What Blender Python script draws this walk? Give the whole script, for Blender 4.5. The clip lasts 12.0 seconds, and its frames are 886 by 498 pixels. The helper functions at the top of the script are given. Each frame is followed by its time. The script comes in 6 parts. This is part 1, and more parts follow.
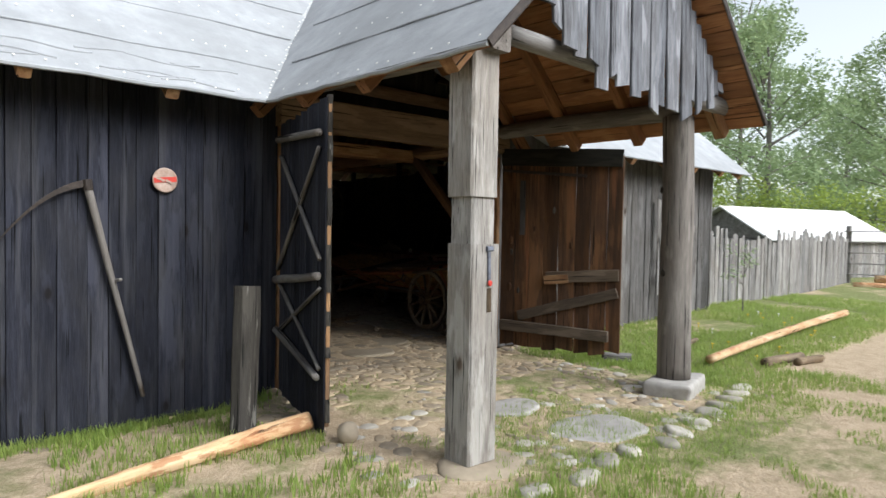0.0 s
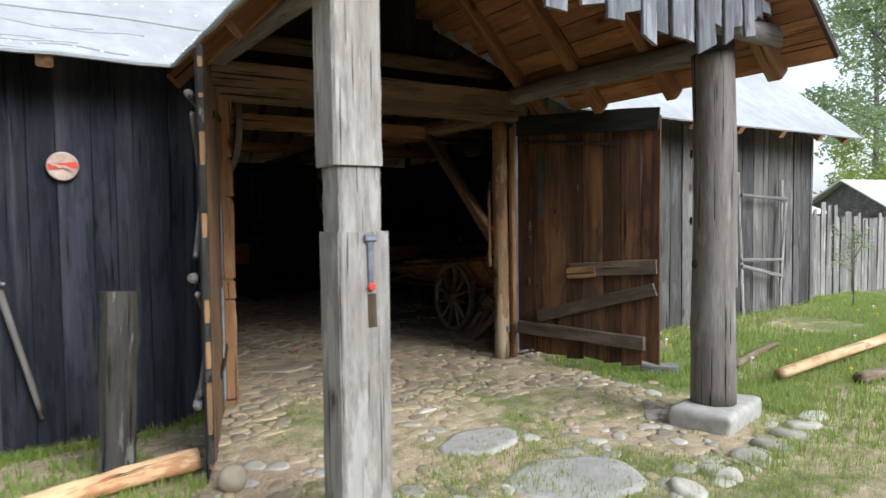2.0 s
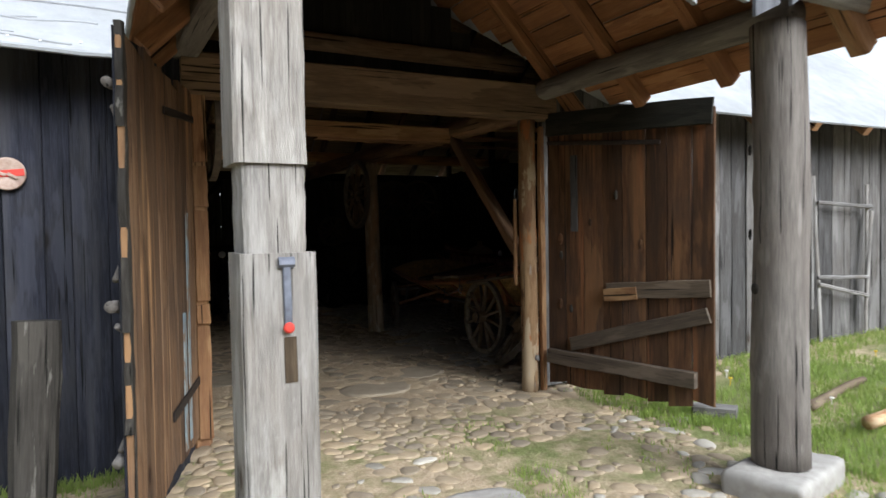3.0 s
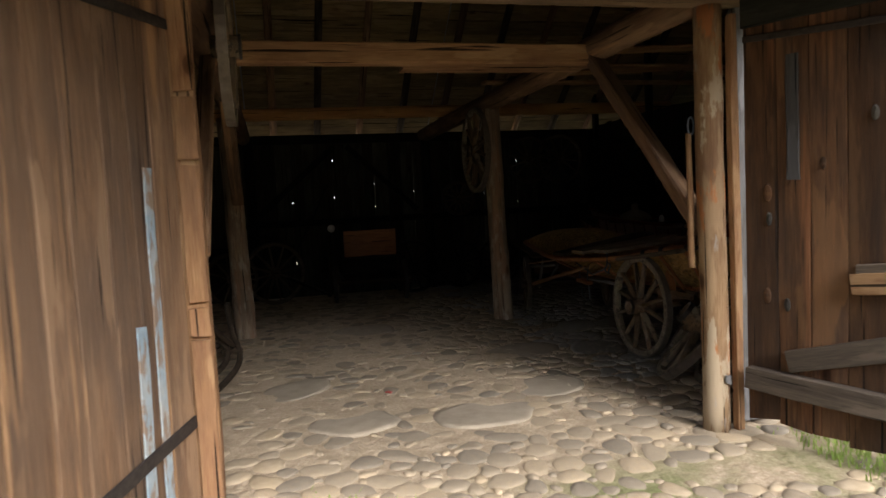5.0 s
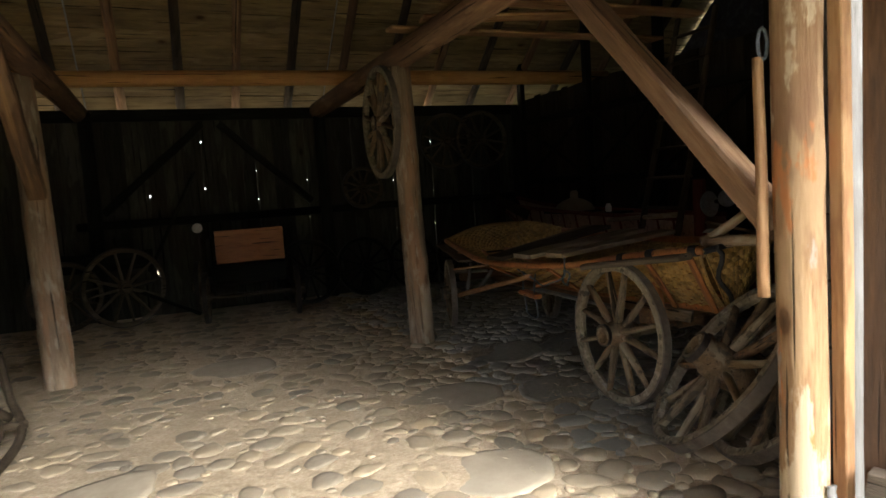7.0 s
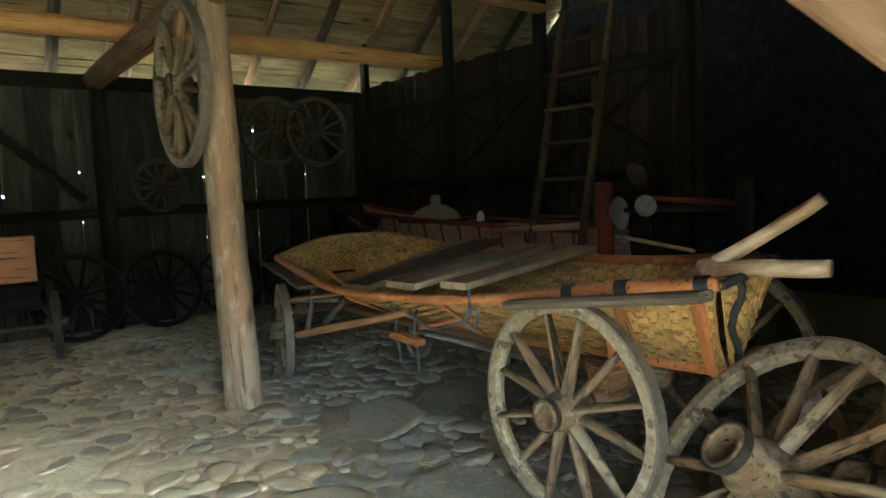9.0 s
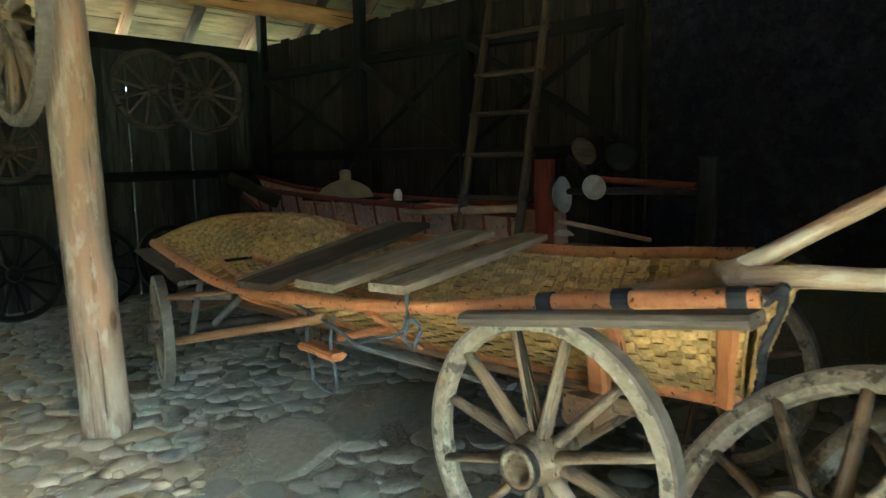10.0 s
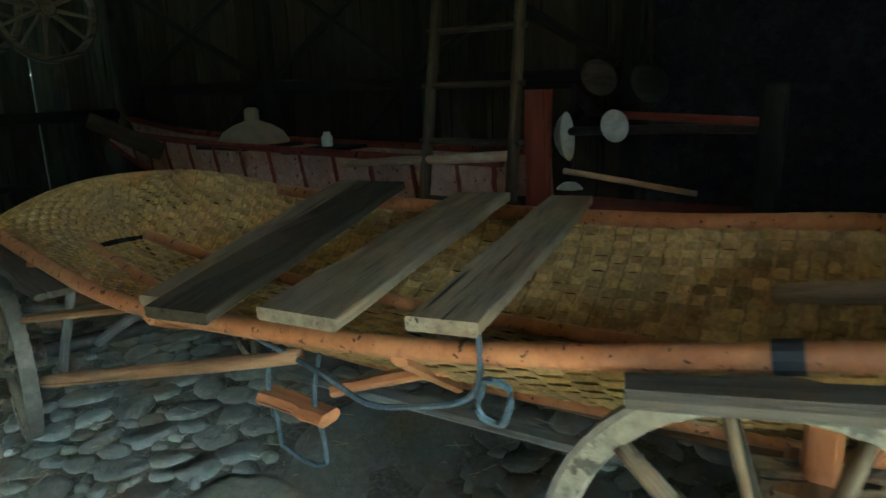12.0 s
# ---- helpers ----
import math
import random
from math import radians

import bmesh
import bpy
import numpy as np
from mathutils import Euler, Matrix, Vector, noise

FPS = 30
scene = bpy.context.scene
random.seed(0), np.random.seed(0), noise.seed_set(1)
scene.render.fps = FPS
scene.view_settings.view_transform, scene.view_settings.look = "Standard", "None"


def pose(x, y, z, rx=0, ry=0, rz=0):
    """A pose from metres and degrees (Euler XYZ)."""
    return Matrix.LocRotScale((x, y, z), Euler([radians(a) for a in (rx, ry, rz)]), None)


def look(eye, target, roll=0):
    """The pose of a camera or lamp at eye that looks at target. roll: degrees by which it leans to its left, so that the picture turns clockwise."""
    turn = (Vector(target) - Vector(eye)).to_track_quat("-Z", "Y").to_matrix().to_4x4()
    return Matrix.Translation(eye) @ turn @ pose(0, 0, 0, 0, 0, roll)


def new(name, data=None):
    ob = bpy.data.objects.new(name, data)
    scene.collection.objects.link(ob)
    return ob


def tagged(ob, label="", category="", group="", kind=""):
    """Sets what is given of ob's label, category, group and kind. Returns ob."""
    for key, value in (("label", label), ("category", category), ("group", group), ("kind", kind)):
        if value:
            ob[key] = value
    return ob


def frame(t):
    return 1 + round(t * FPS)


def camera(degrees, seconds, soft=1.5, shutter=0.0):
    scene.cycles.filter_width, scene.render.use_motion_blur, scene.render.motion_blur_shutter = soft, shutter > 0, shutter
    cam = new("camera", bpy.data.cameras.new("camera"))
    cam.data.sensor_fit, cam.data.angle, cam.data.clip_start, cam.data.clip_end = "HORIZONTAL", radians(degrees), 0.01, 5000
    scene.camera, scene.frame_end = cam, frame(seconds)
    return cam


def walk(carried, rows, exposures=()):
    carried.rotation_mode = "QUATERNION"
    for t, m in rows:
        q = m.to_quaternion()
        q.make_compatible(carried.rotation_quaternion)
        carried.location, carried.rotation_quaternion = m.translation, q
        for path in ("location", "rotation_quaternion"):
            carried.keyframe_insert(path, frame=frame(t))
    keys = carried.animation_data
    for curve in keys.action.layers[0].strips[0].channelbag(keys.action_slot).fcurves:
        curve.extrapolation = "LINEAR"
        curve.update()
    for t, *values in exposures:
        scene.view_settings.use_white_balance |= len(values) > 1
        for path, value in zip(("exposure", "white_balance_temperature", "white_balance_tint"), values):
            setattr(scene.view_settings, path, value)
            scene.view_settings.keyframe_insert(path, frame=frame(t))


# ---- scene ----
cam = camera(67.5, 12.0, shutter=0.4)
PATH = [
    (0.0, (-3.122, -5.518, 1.498), (-1.77, -4.046, 1.433), 1.0),
    (0.5, (-2.708, -5.453, 1.504), (-1.438, -3.91, 1.45), 0.5),
    (1.0, (-2.263, -5.423, 1.525), (-1.013, -3.864, 1.43), -0.4),
    (1.5, (-1.856, -5.422, 1.512), (-0.721, -3.778, 1.404), -0.6),
    (2.0, (-1.437, -5.312, 1.461), (-0.356, -3.632, 1.364), -0.7),
    (2.5, (-1.054, -5.118, 1.497), (0.009, -3.427, 1.394), -0.4),
    (2.7, (-0.893, -5.015, 1.491), (0.108, -3.286, 1.416), -0.7),
    (4.3, (0.044, -3.833, 1.411), (0.738, -1.96, 1.309), -1.7),
    (4.5, (0.124, -3.683, 1.412), (0.723, -1.778, 1.281), -2.5),
    (5.0, (0.302, -3.224, 1.401), (0.792, -1.291, 1.258), -2.8),
    (5.5, (0.462, -2.789, 1.376), (0.961, -0.854, 1.297), -3.0),
    (6.0, (0.631, -2.308, 1.406), (1.14, -0.378, 1.273), -1.8),
    (6.5, (0.724, -1.895, 1.387), (1.393, -0.018, 1.209), -2.3),
    (7.0, (0.864, -1.48, 1.372), (1.607, 0.368, 1.187), -3.6),
    (7.5, (1.015, -1.103, 1.348), (1.868, 0.692, 1.127), -1.9),
    (7.7, (1.061, -0.926, 1.351), (1.995, 0.831, 1.148), -1.5),
    (9.3, (1.489, 0.26, 1.298), (2.756, 1.791, 1.079), -2.6),
    (9.5, (1.543, 0.382, 1.312), (2.862, 1.862, 1.057), -2.6),
    (10.0, (1.747, 0.693, 1.3), (3.174, 2.069, 1.036), -0.8),
    (10.5, (1.907, 0.962, 1.304), (3.376, 2.283, 0.992), -1.6),
    (11.0, (2.013, 1.236, 1.31), (3.607, 2.383, 0.93), -3.2),
    (11.5, (2.129, 1.48, 1.308), (3.769, 2.542, 0.884), -3.2),
    (12.0, (2.22, 1.724, 1.315), (3.839, 2.801, 0.847), -1.8),
]
EXPOSURES = [(0, .1, 6000, 9), (2.5, .22, 5800, 8), (4.5, .68, 6150, 14), (5.5, 1.36, 6180, 11), (6.5, 2.3, 6350, 8), (7.5, 3.2, 5950, 5), (9.5, 5.35, 5050, -16), (10.5, 5.6, 4800, -19), (11.3, 5.55, 4750, -18), (12, 5.3, 4480, -25)]
walk(cam, [(t, look(e, g, r)) for t, e, g, r in PATH], EXPOSURES)

# ---- sky and sun: bright thin overcast ----
world = bpy.data.worlds.new("overcast_sky")
scene.world = world
world.use_nodes = True
wn, wl = world.node_tree.nodes, world.node_tree.links
sky = wn.new("ShaderNodeTexSky")
sky.sky_type, sky.sun_disc = "NISHITA", False
sky.sun_elevation, sky.sun_rotation = radians(35), radians(165.4)
sky.air_density, sky.dust_density = 1.2, 1.5
soft_sky = wn.new("ShaderNodeHueSaturation")
soft_sky.inputs["Saturation"].default_value, soft_sky.inputs["Value"].default_value = 0.2, 1.5
wl.new(sky.outputs[0], soft_sky.inputs["Color"])
wl.new(soft_sky.outputs[0], wn["Background"].inputs["Color"])
wn["Background"].inputs["Strength"].default_value = 0.15
sun = new("sun", bpy.data.lights.new("sun", "SUN"))
sun.data.energy, sun.data.angle, sun.data.color = 5.0, radians(37), (1.0, 0.96, 0.9)
sun.matrix_world = look((2.6, -10, 7.2), (0, 0, 0))


# ---- materials ----
def nodes_of(name, rough=0.85, metal=0.0, spec=0.3):
    mat = bpy.data.materials.new(name)
    mat.use_nodes = True
    nt = mat.node_tree
    b = nt.nodes["Principled BSDF"]
    b.inputs["Roughness"].default_value = rough
    b.inputs["Metallic"].default_value = metal
    b.inputs["Specular IOR Level"].default_value = spec
    return mat, nt.nodes, nt.links, b


def coords(n, l, scale, stretch=(1, 1, 1), shift=True):
    """Object coordinates in metres, moved by each object's random number."""
    tc, mp = n.new("ShaderNodeTexCoord"), n.new("ShaderNodeMapping")
    mp.inputs["Scale"].default_value = [scale * s for s in stretch]
    l.new(tc.outputs["Object"], mp.inputs["Vector"])
    if shift:
        oi, mul = n.new("ShaderNodeObjectInfo"), n.new("ShaderNodeMath")
        mul.operation, mul.inputs[1].default_value = "MULTIPLY", 37.0
        l.new(oi.outputs["Random"], mul.inputs[0])
        l.new(mul.outputs[0], mp.inputs["Location"])
    return mp.outputs[0]


def noise_tex(n, l, vec, scale, detail=5, rough=0.6):
    t = n.new("ShaderNodeTexNoise")
    t.inputs["Scale"].default_value, t.inputs["Detail"].default_value, t.inputs["Roughness"].default_value = scale, detail, rough
    l.new(vec, t.inputs["Vector"])
    return t.outputs["Fac"]


def ramp(n, l, fac, stops):
    r = n.new("ShaderNodeValToRGB")
    e = r.color_ramp.elements
    while len(e) < len(stops):
        e.new(0.5)
    for el, (p, c) in zip(e, stops):
        el.position, el.color = p, (*c, 1)
    l.new(fac, r.inputs[0])
    return r.outputs[0]


def mixc(n, l, fac, a, b, mode="MIX"):
    m = n.new("ShaderNodeMix")
    m.data_type, m.blend_type = "RGBA", mode
    for s, v in ((m.inputs[0], fac), (m.inputs[6], a), (m.inputs[7], b)):
        if isinstance(v, (int, float)):
            s.default_value = v
        elif isinstance(v, tuple):
            s.default_value = (*v, 1)
        else:
            l.new(v, s)
    return m.outputs[2]


def bump(n, l, b, fac, strength, dist):
    m = n.new("ShaderNodeBump")
    m.inputs["Strength"].default_value, m.inputs["Distance"].default_value = strength, dist
    l.new(fac, m.inputs["Height"])
    l.new(m.outputs[0], b.inputs["Normal"])


def wood(name, light, mid, dark, rough=0.85, stain=(0.05, 0.05, 0.05), stained=0.5, tone=0.5, grain=26.0, relief=0.008, spec=0.2, sapwood=0.5):
    """Grain along the member's own x axis; stains, cracks, and a tone of its own for every member."""
    mat, n, l, b = nodes_of(name, rough, 0, spec)
    fine = noise_tex(n, l, coords(n, l, 1.0, (0.06, 1, 1)), grain * 4.5, 7, 0.72)
    broad = noise_tex(n, l, coords(n, l, 1.0, (0.10, 1, 1)), grain * 0.9, 5)
    blot = noise_tex(n, l, coords(n, l, 1.0, (0.5, 1, 1)), 3.2, 5)
    col = ramp(n, l, fine, [(0.28, dark), (0.5, mid), (0.72, light)])
    col2 = ramp(n, l, broad, [(0.3, dark), (0.5, mid), (0.75, light)])
    col = mixc(n, l, 0.5, col, col2)
    col = mixc(n, l, ramp(n, l, blot, [(0.42, (0, 0, 0)), (0.7, (stained,) * 3)]), col, stain)
    sap = ramp(n, l, noise_tex(n, l, coords(n, l, 1.0, (0.22, 1, 1)), 6.5, 4, 0.55), [(0.56, (0, 0, 0)), (0.6, (sapwood,) * 3)])
    col = mixc(n, l, sap, col, light)
    crack = ramp(n, l, noise_tex(n, l, coords(n, l, 1.0, (0.025, 1, 1)), grain * 1.3, 2), [(0.32, (0.12,) * 3), (0.36, (1, 1, 1))])
    col = mixc(n, l, 1.0, col, crack, "MULTIPLY")
    vo = n.new("ShaderNodeTexVoronoi")
    vo.inputs["Scale"].default_value = 2.6
    l.new(coords(n, l, 1.0, (0.55, 1, 1)), vo.inputs["Vector"])
    knot = ramp(n, l, vo.outputs["Distance"], [(0.0, (0.22, 0.17, 0.13)), (0.055, (0.4, 0.33, 0.28)), (0.075, (0.75, 0.7, 0.66)), (0.13, (1, 1, 1))])
    col = mixc(n, l, 1.0, col, knot, "MULTIPLY")
    oi = n.new("ShaderNodeObjectInfo")
    own = ramp(n, l, oi.outputs["Random"], [(0.0, (1 - tone,) * 3), (1.0, (1.0, 0.98, 0.95))])
    col = mixc(n, l, 1.0, col, own, "MULTIPLY")
    l.new(col, b.inputs["Base Color"])
    add = n.new("ShaderNodeMath")
    add.operation = "MULTIPLY"
    l.new(fine, add.inputs[0])
    l.new(crack, add.inputs[1])
    bump(n, l, b, add.outputs[0], 0.7, relief)
    return mat


def plain(name, c, c2, rough=0.7, metal=0.0, scale=12.0, relief=0.002, spec=0.3, c3=None):
    mat, n, l, b = nodes_of(name, rough, metal, spec)
    v = coords(n, l, 1.0)
    f, g = noise_tex(n, l, v, scale, 6, 0.65), noise_tex(n, l, v, scale * 0.18, 4)
    col = ramp(n, l, f, [(0.3, c2), (0.7, c)])
    col = mixc(n, l, ramp(n, l, g, [(0.45, (0, 0, 0)), (0.7, (0.7,) * 3)]), col, c3 or c2)
    l.new(col, b.inputs["Base Color"])
    bump(n, l, b, f, 0.5, relief)
    return mat


SLATE = wood("tarred_weathered_plank", (0.060, 0.064, 0.088), (0.025, 0.027, 0.040), (0.009, 0.0095, 0.013), stain=(0.07, 0.068, 0.068), stained=0.4, tone=0.55)
GREY = wood("silver_grey_weathered_wood", (0.45, 0.445, 0.435), (0.27, 0.262, 0.255), (0.085, 0.08, 0.08), stain=(0.17, 0.145, 0.12), stained=0.6, tone=0.45)
LOGGREY = wood("grey_brown_log", (0.28, 0.265, 0.245), (0.165, 0.152, 0.14), (0.065, 0.06, 0.056), stain=(0.12, 0.10, 0.09), stained=0.6, tone=0.2)
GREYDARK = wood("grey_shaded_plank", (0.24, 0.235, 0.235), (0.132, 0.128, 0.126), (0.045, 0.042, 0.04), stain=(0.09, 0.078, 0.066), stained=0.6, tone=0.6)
# red-brown planks at half of BROWN: the right leaf's shade is in the colour
SHADEBROWN = wood("shaded_red_brown_plank", (0.225, 0.12, 0.057), (0.125, 0.062, 0.03), (0.045, 0.022, 0.014), stain=(0.06, 0.045, 0.036), stained=0.6, tone=0.55)
STUMPWOOD = wood("dark_lichened_stump", (0.10, 0.092, 0.08), (0.042, 0.038, 0.033), (0.014, 0.012, 0.011), stain=(0.07, 0.066, 0.06), stained=0.45, tone=0.1)
BROWN = wood("brown_old_plank", (0.40, 0.255, 0.15), (0.25, 0.145, 0.08), (0.10, 0.055, 0.032), stain=(0.11, 0.085, 0.07), stained=0.6, tone=0.5)
PINE = wood("fresh_sawn_pine", (0.52, 0.33, 0.17), (0.35, 0.19, 0.09), (0.15, 0.075, 0.04), stain=(0.20, 0.105, 0.06), stained=0.7, tone=0.4)
SHEATH = wood("roof_sheathing_board", (0.46, 0.25, 0.12), (0.34, 0.16, 0.07), (0.17, 0.08, 0.04), stain=(0.15, 0.08, 0.05), stained=0.5, tone=0.4)
OLDBOARD = wood("pale_old_roof_board", (0.55, 0.43, 0.235), (0.39, 0.28, 0.135), (0.15, 0.11, 0.06), stain=(0.16, 0.12, 0.08), stained=0.6, tone=0.45)
# back wall planks: part of the barn's dimness is in this colour
BACKWALL = wood("dim_inner_plank", (0.125, 0.125, 0.10), (0.062, 0.061, 0.047), (0.018, 0.0175, 0.014), stain=(0.055, 0.036, 0.02), stained=0.6, tone=0.6)
DUSTYWHEEL = wood("dusty_dark_wheel_wood", (0.22, 0.18, 0.13), (0.12, 0.095, 0.065), (0.045, 0.034, 0.024), stain=(0.06, 0.045, 0.03), stained=0.5, tone=0.4)
LINTELWOOD = wood("grey_brown_lintel_timber", (0.33, 0.225, 0.14), (0.21, 0.138, 0.08), (0.075, 0.048, 0.03), stain=(0.10, 0.075, 0.052), stained=0.6, tone=0.3)
# partition planks, darkened in colour for the shade inside the barn
PARTWOOD = wood("dim_brown_inner_plank", (0.08, 0.07, 0.05), (0.039, 0.033, 0.024), (0.012, 0.011, 0.0085), stain=(0.05, 0.03, 0.017), stained=0.6, tone=0.6)
# near-black wood: the shade deep in the barn is put into its colour
SHADEIN = wood("shaded_inner_plank", (0.034, 0.033, 0.025), (0.016, 0.0155, 0.012), (0.006, 0.006, 0.005), stain=(0.009, 0.009, 0.0075), stained=0.5, tone=0.5)
GABLEGREY = wood("blue_grey_ragged_board", (0.38, 0.395, 0.43), (0.18, 0.188, 0.21), (0.04, 0.042, 0.05), stain=(0.09, 0.085, 0.085), stained=0.7, tone=0.45)
LEAFRAIL = wood("brown_grey_door_rail", (0.21, 0.165, 0.125), (0.115, 0.09, 0.067), (0.04, 0.031, 0.024), stain=(0.07, 0.055, 0.042), stained=0.6, tone=0.3)
FRESHPINE = wood("fresh_orange_pine", (0.72, 0.42, 0.17), (0.58, 0.31, 0.115), (0.32, 0.15, 0.06), stain=(0.42, 0.22, 0.09), stained=0.4, tone=0.1)
# old wood darkened in colour to stand for the dim barn around it
SHADEDARK = wood("shade_dark_old_wood", (0.12, 0.09, 0.058), (0.06, 0.043, 0.027), (0.02, 0.014, 0.009), stain=(0.03, 0.022, 0.015), stained=0.5, tone=0.3)
PLANKBROWN = wood("grey_brown_loose_plank", (0.37, 0.29, 0.20), (0.225, 0.168, 0.11), (0.075, 0.058, 0.042), stain=(0.12, 0.095, 0.07), stained=0.6, tone=0.3)
PALEPOST = wood("pale_weathered_post", (0.50, 0.48, 0.45), (0.30, 0.285, 0.265), (0.085, 0.08, 0.076), stain=(0.27, 0.225, 0.18), stained=0.45, tone=0.15, grain=42, relief=0.012)
BLUEIRON = plain("blue_grey_iron", (0.20, 0.215, 0.26), (0.085, 0.09, 0.11), 0.5, 0.5, scale=18)
BARKLESS = wood("peeled_log", (0.74, 0.61, 0.42), (0.62, 0.44, 0.25), (0.36, 0.17, 0.08), stain=(0.44, 0.19, 0.08), stained=0.65, tone=0.15)
POSTIN = wood("pale_inner_post", (0.54, 0.42, 0.30), (0.36, 0.26, 0.175), (0.14, 0.09, 0.055), stain=(0.17, 0.13, 0.10), stained=0.7, tone=0.2)
ASHWOOD = wood("worn_wheel_wood", (0.33, 0.27, 0.19), (0.155, 0.117, 0.075), (0.045, 0.033, 0.023), stain=(0.33, 0.18, 0.07), stained=0.55, tone=0.3, grain=40, sapwood=0.75)
OILED = wood("oiled_red_brown_wood", (0.52, 0.22, 0.08), (0.42, 0.16, 0.055), (0.22, 0.08, 0.03), rough=0.5, stain=(0.22, 0.10, 0.05), stained=0.4, tone=0.15, grain=34, relief=0.002, spec=0.4)
REDWOOD = wood("faded_red_paint", (0.22, 0.05, 0.03), (0.15, 0.034, 0.022), (0.07, 0.018, 0.012), stain=(0.15, 0.06, 0.04), stained=0.5, tone=0.15)
PINKWOOD = wood("faded_pink_board", (0.55, 0.37, 0.29), (0.43, 0.26, 0.20), (0.26, 0.14, 0.10), stain=(0.2, 0.12, 0.09), stained=0.5, tone=0.2)
FELT = plain("grey_roofing_felt", (0.36, 0.37, 0.38), (0.27, 0.28, 0.29), 0.8, scale=5, relief=0.02, c3=(0.225, 0.232, 0.235))
IRON = plain("rusty_dark_iron", (0.075, 0.06, 0.05), (0.035, 0.03, 0.028), 0.6, 0.6, scale=40)
BLACKLEATHER = plain("black_rubber_strap", (0.03, 0.03, 0.034), (0.015, 0.015, 0.018), 0.6, scale=30)
ROPE = plain("blue_grey_rope", (0.10, 0.12, 0.15), (0.045, 0.053, 0.065), 0.9, scale=80)
WHITE = plain("chipped_white_enamel", (0.78, 0.77, 0.73), (0.68, 0.66, 0.6), 0.35, scale=10, relief=0.0005, spec=0.5)
EDGESTONE = plain("pale_cream_stone", (0.57, 0.54, 0.48), (0.40, 0.37, 0.32), 0.9, scale=16, relief=0.008)
RUSTDISC = plain("rusty_pale_enamel", (0.46, 0.36, 0.30), (0.30, 0.20, 0.15), 0.5, scale=30, relief=0.001, c3=(0.20, 0.13, 0.10))
TYREIRON = plain("worn_rusty_tyre_iron", (0.20, 0.165, 0.13), (0.095, 0.078, 0.062), 0.6, 0.3, scale=22)
STRAW = plain("dry_straw", (0.62, 0.53, 0.36), (0.42, 0.34, 0.2), 0.8, scale=40)
DULLWHITE = plain("dusty_white_enamel", (0.42, 0.41, 0.38), (0.22, 0.21, 0.19), 0.5, scale=22, relief=0.001, spec=0.4)
REDP = plain("red_paint", (0.55, 0.05, 0.03), (0.4, 0.04, 0.03), 0.5)
BLUEP = plain("flaking_blue_paint", (0.27, 0.34, 0.38), (0.18, 0.235, 0.27), 0.8, scale=30, c3=(0.36, 0.33, 0.28))
PALESTONE = plain("pale_concrete_stone", (0.42, 0.40, 0.37), (0.28, 0.265, 0.245), 0.9, scale=14, relief=0.006)
COBBLE = plain("river_cobble", (0.42, 0.345, 0.25), (0.31, 0.245, 0.165), 0.9, scale=20, relief=0.006, c3=(0.43, 0.335, 0.215))

FLATSTONE = plain("flat_grey_stone", (0.38, 0.315, 0.23), (0.27, 0.222, 0.16), 0.85, scale=9, relief=0.004, c3=(0.25, 0.215, 0.165))


def peel(mat, colour, scale, low, high, amount=0.85, seed_=(0, 0, 0), stretch=0.3):
    """Sharp-edged patches of another tone where bark, paint or a layer of wood has come away."""
    n, l = mat.node_tree.nodes, mat.node_tree.links
    b = n["Principled BSDF"]
    src = b.inputs["Base Color"].links[0].from_socket
    f = noise_tex(n, l, coords(n, l, 1.0, (stretch, 1, 1)), scale, 6, 0.62)
    fac = ramp(n, l, f, [(low, (0, 0, 0)), (high, (amount,) * 3)])
    l.new(mixc(n, l, fac, src, colour), b.inputs["Base Color"])


RIMWOOD = plain("worn_felloe_wood", (0.33, 0.28, 0.20), (0.13, 0.105, 0.072), 0.85, scale=34, relief=0.008, c3=(0.20, 0.155, 0.10))
peel(RIMWOOD, (0.05, 0.042, 0.033), 19.0, 0.56, 0.62, 0.8, stretch=1.0)
peel(RIMWOOD, (0.42, 0.37, 0.29), 13.0, 0.58, 0.63, 0.6, stretch=1.0)
JAMBWOOD = wood("half_peeled_jamb_log", (0.36, 0.25, 0.145), (0.24, 0.15, 0.08), (0.10, 0.052, 0.03), stain=(0.15, 0.08, 0.045), stained=0.75, tone=0.1)
peel(JAMBWOOD, (0.34, 0.125, 0.04), 7.0, 0.56, 0.60, 0.8)
peel(JAMBWOOD, (0.38, 0.30, 0.20), 5.0, 0.57, 0.60, 0.9)
peel(JAMBWOOD, (0.30, 0.28, 0.25), 9.0, 0.60, 0.66, 0.8)
peel(POSTIN, (0.42, 0.23, 0.13), 8.0, 0.50, 0.62, 0.6, stretch=0.15)
peel(POSTIN, (0.60, 0.54, 0.43), 14.0, 0.54, 0.64, 0.45)
peel(PALEPOST, (0.20, 0.185, 0.17), 7.0, 0.55, 0.68, 0.7, stretch=0.1)
peel(PALEPOST, (0.60, 0.58, 0.54), 5.0, 0.56, 0.62, 0.35)
peel(BROWN, (0.13, 0.08, 0.048), 9.0, 0.50, 0.66, 0.65, stretch=0.05)
peel(BROWN, (0.46, 0.26, 0.12), 7.0, 0.56, 0.64, 0.6, stretch=0.06)
peel(SHADEBROWN, (0.03, 0.02, 0.015), 9.0, 0.50, 0.66, 0.7, stretch=0.05)
peel(SHADEBROWN, (0.27, 0.115, 0.05), 6.0, 0.55, 0.64, 0.6, stretch=0.06)
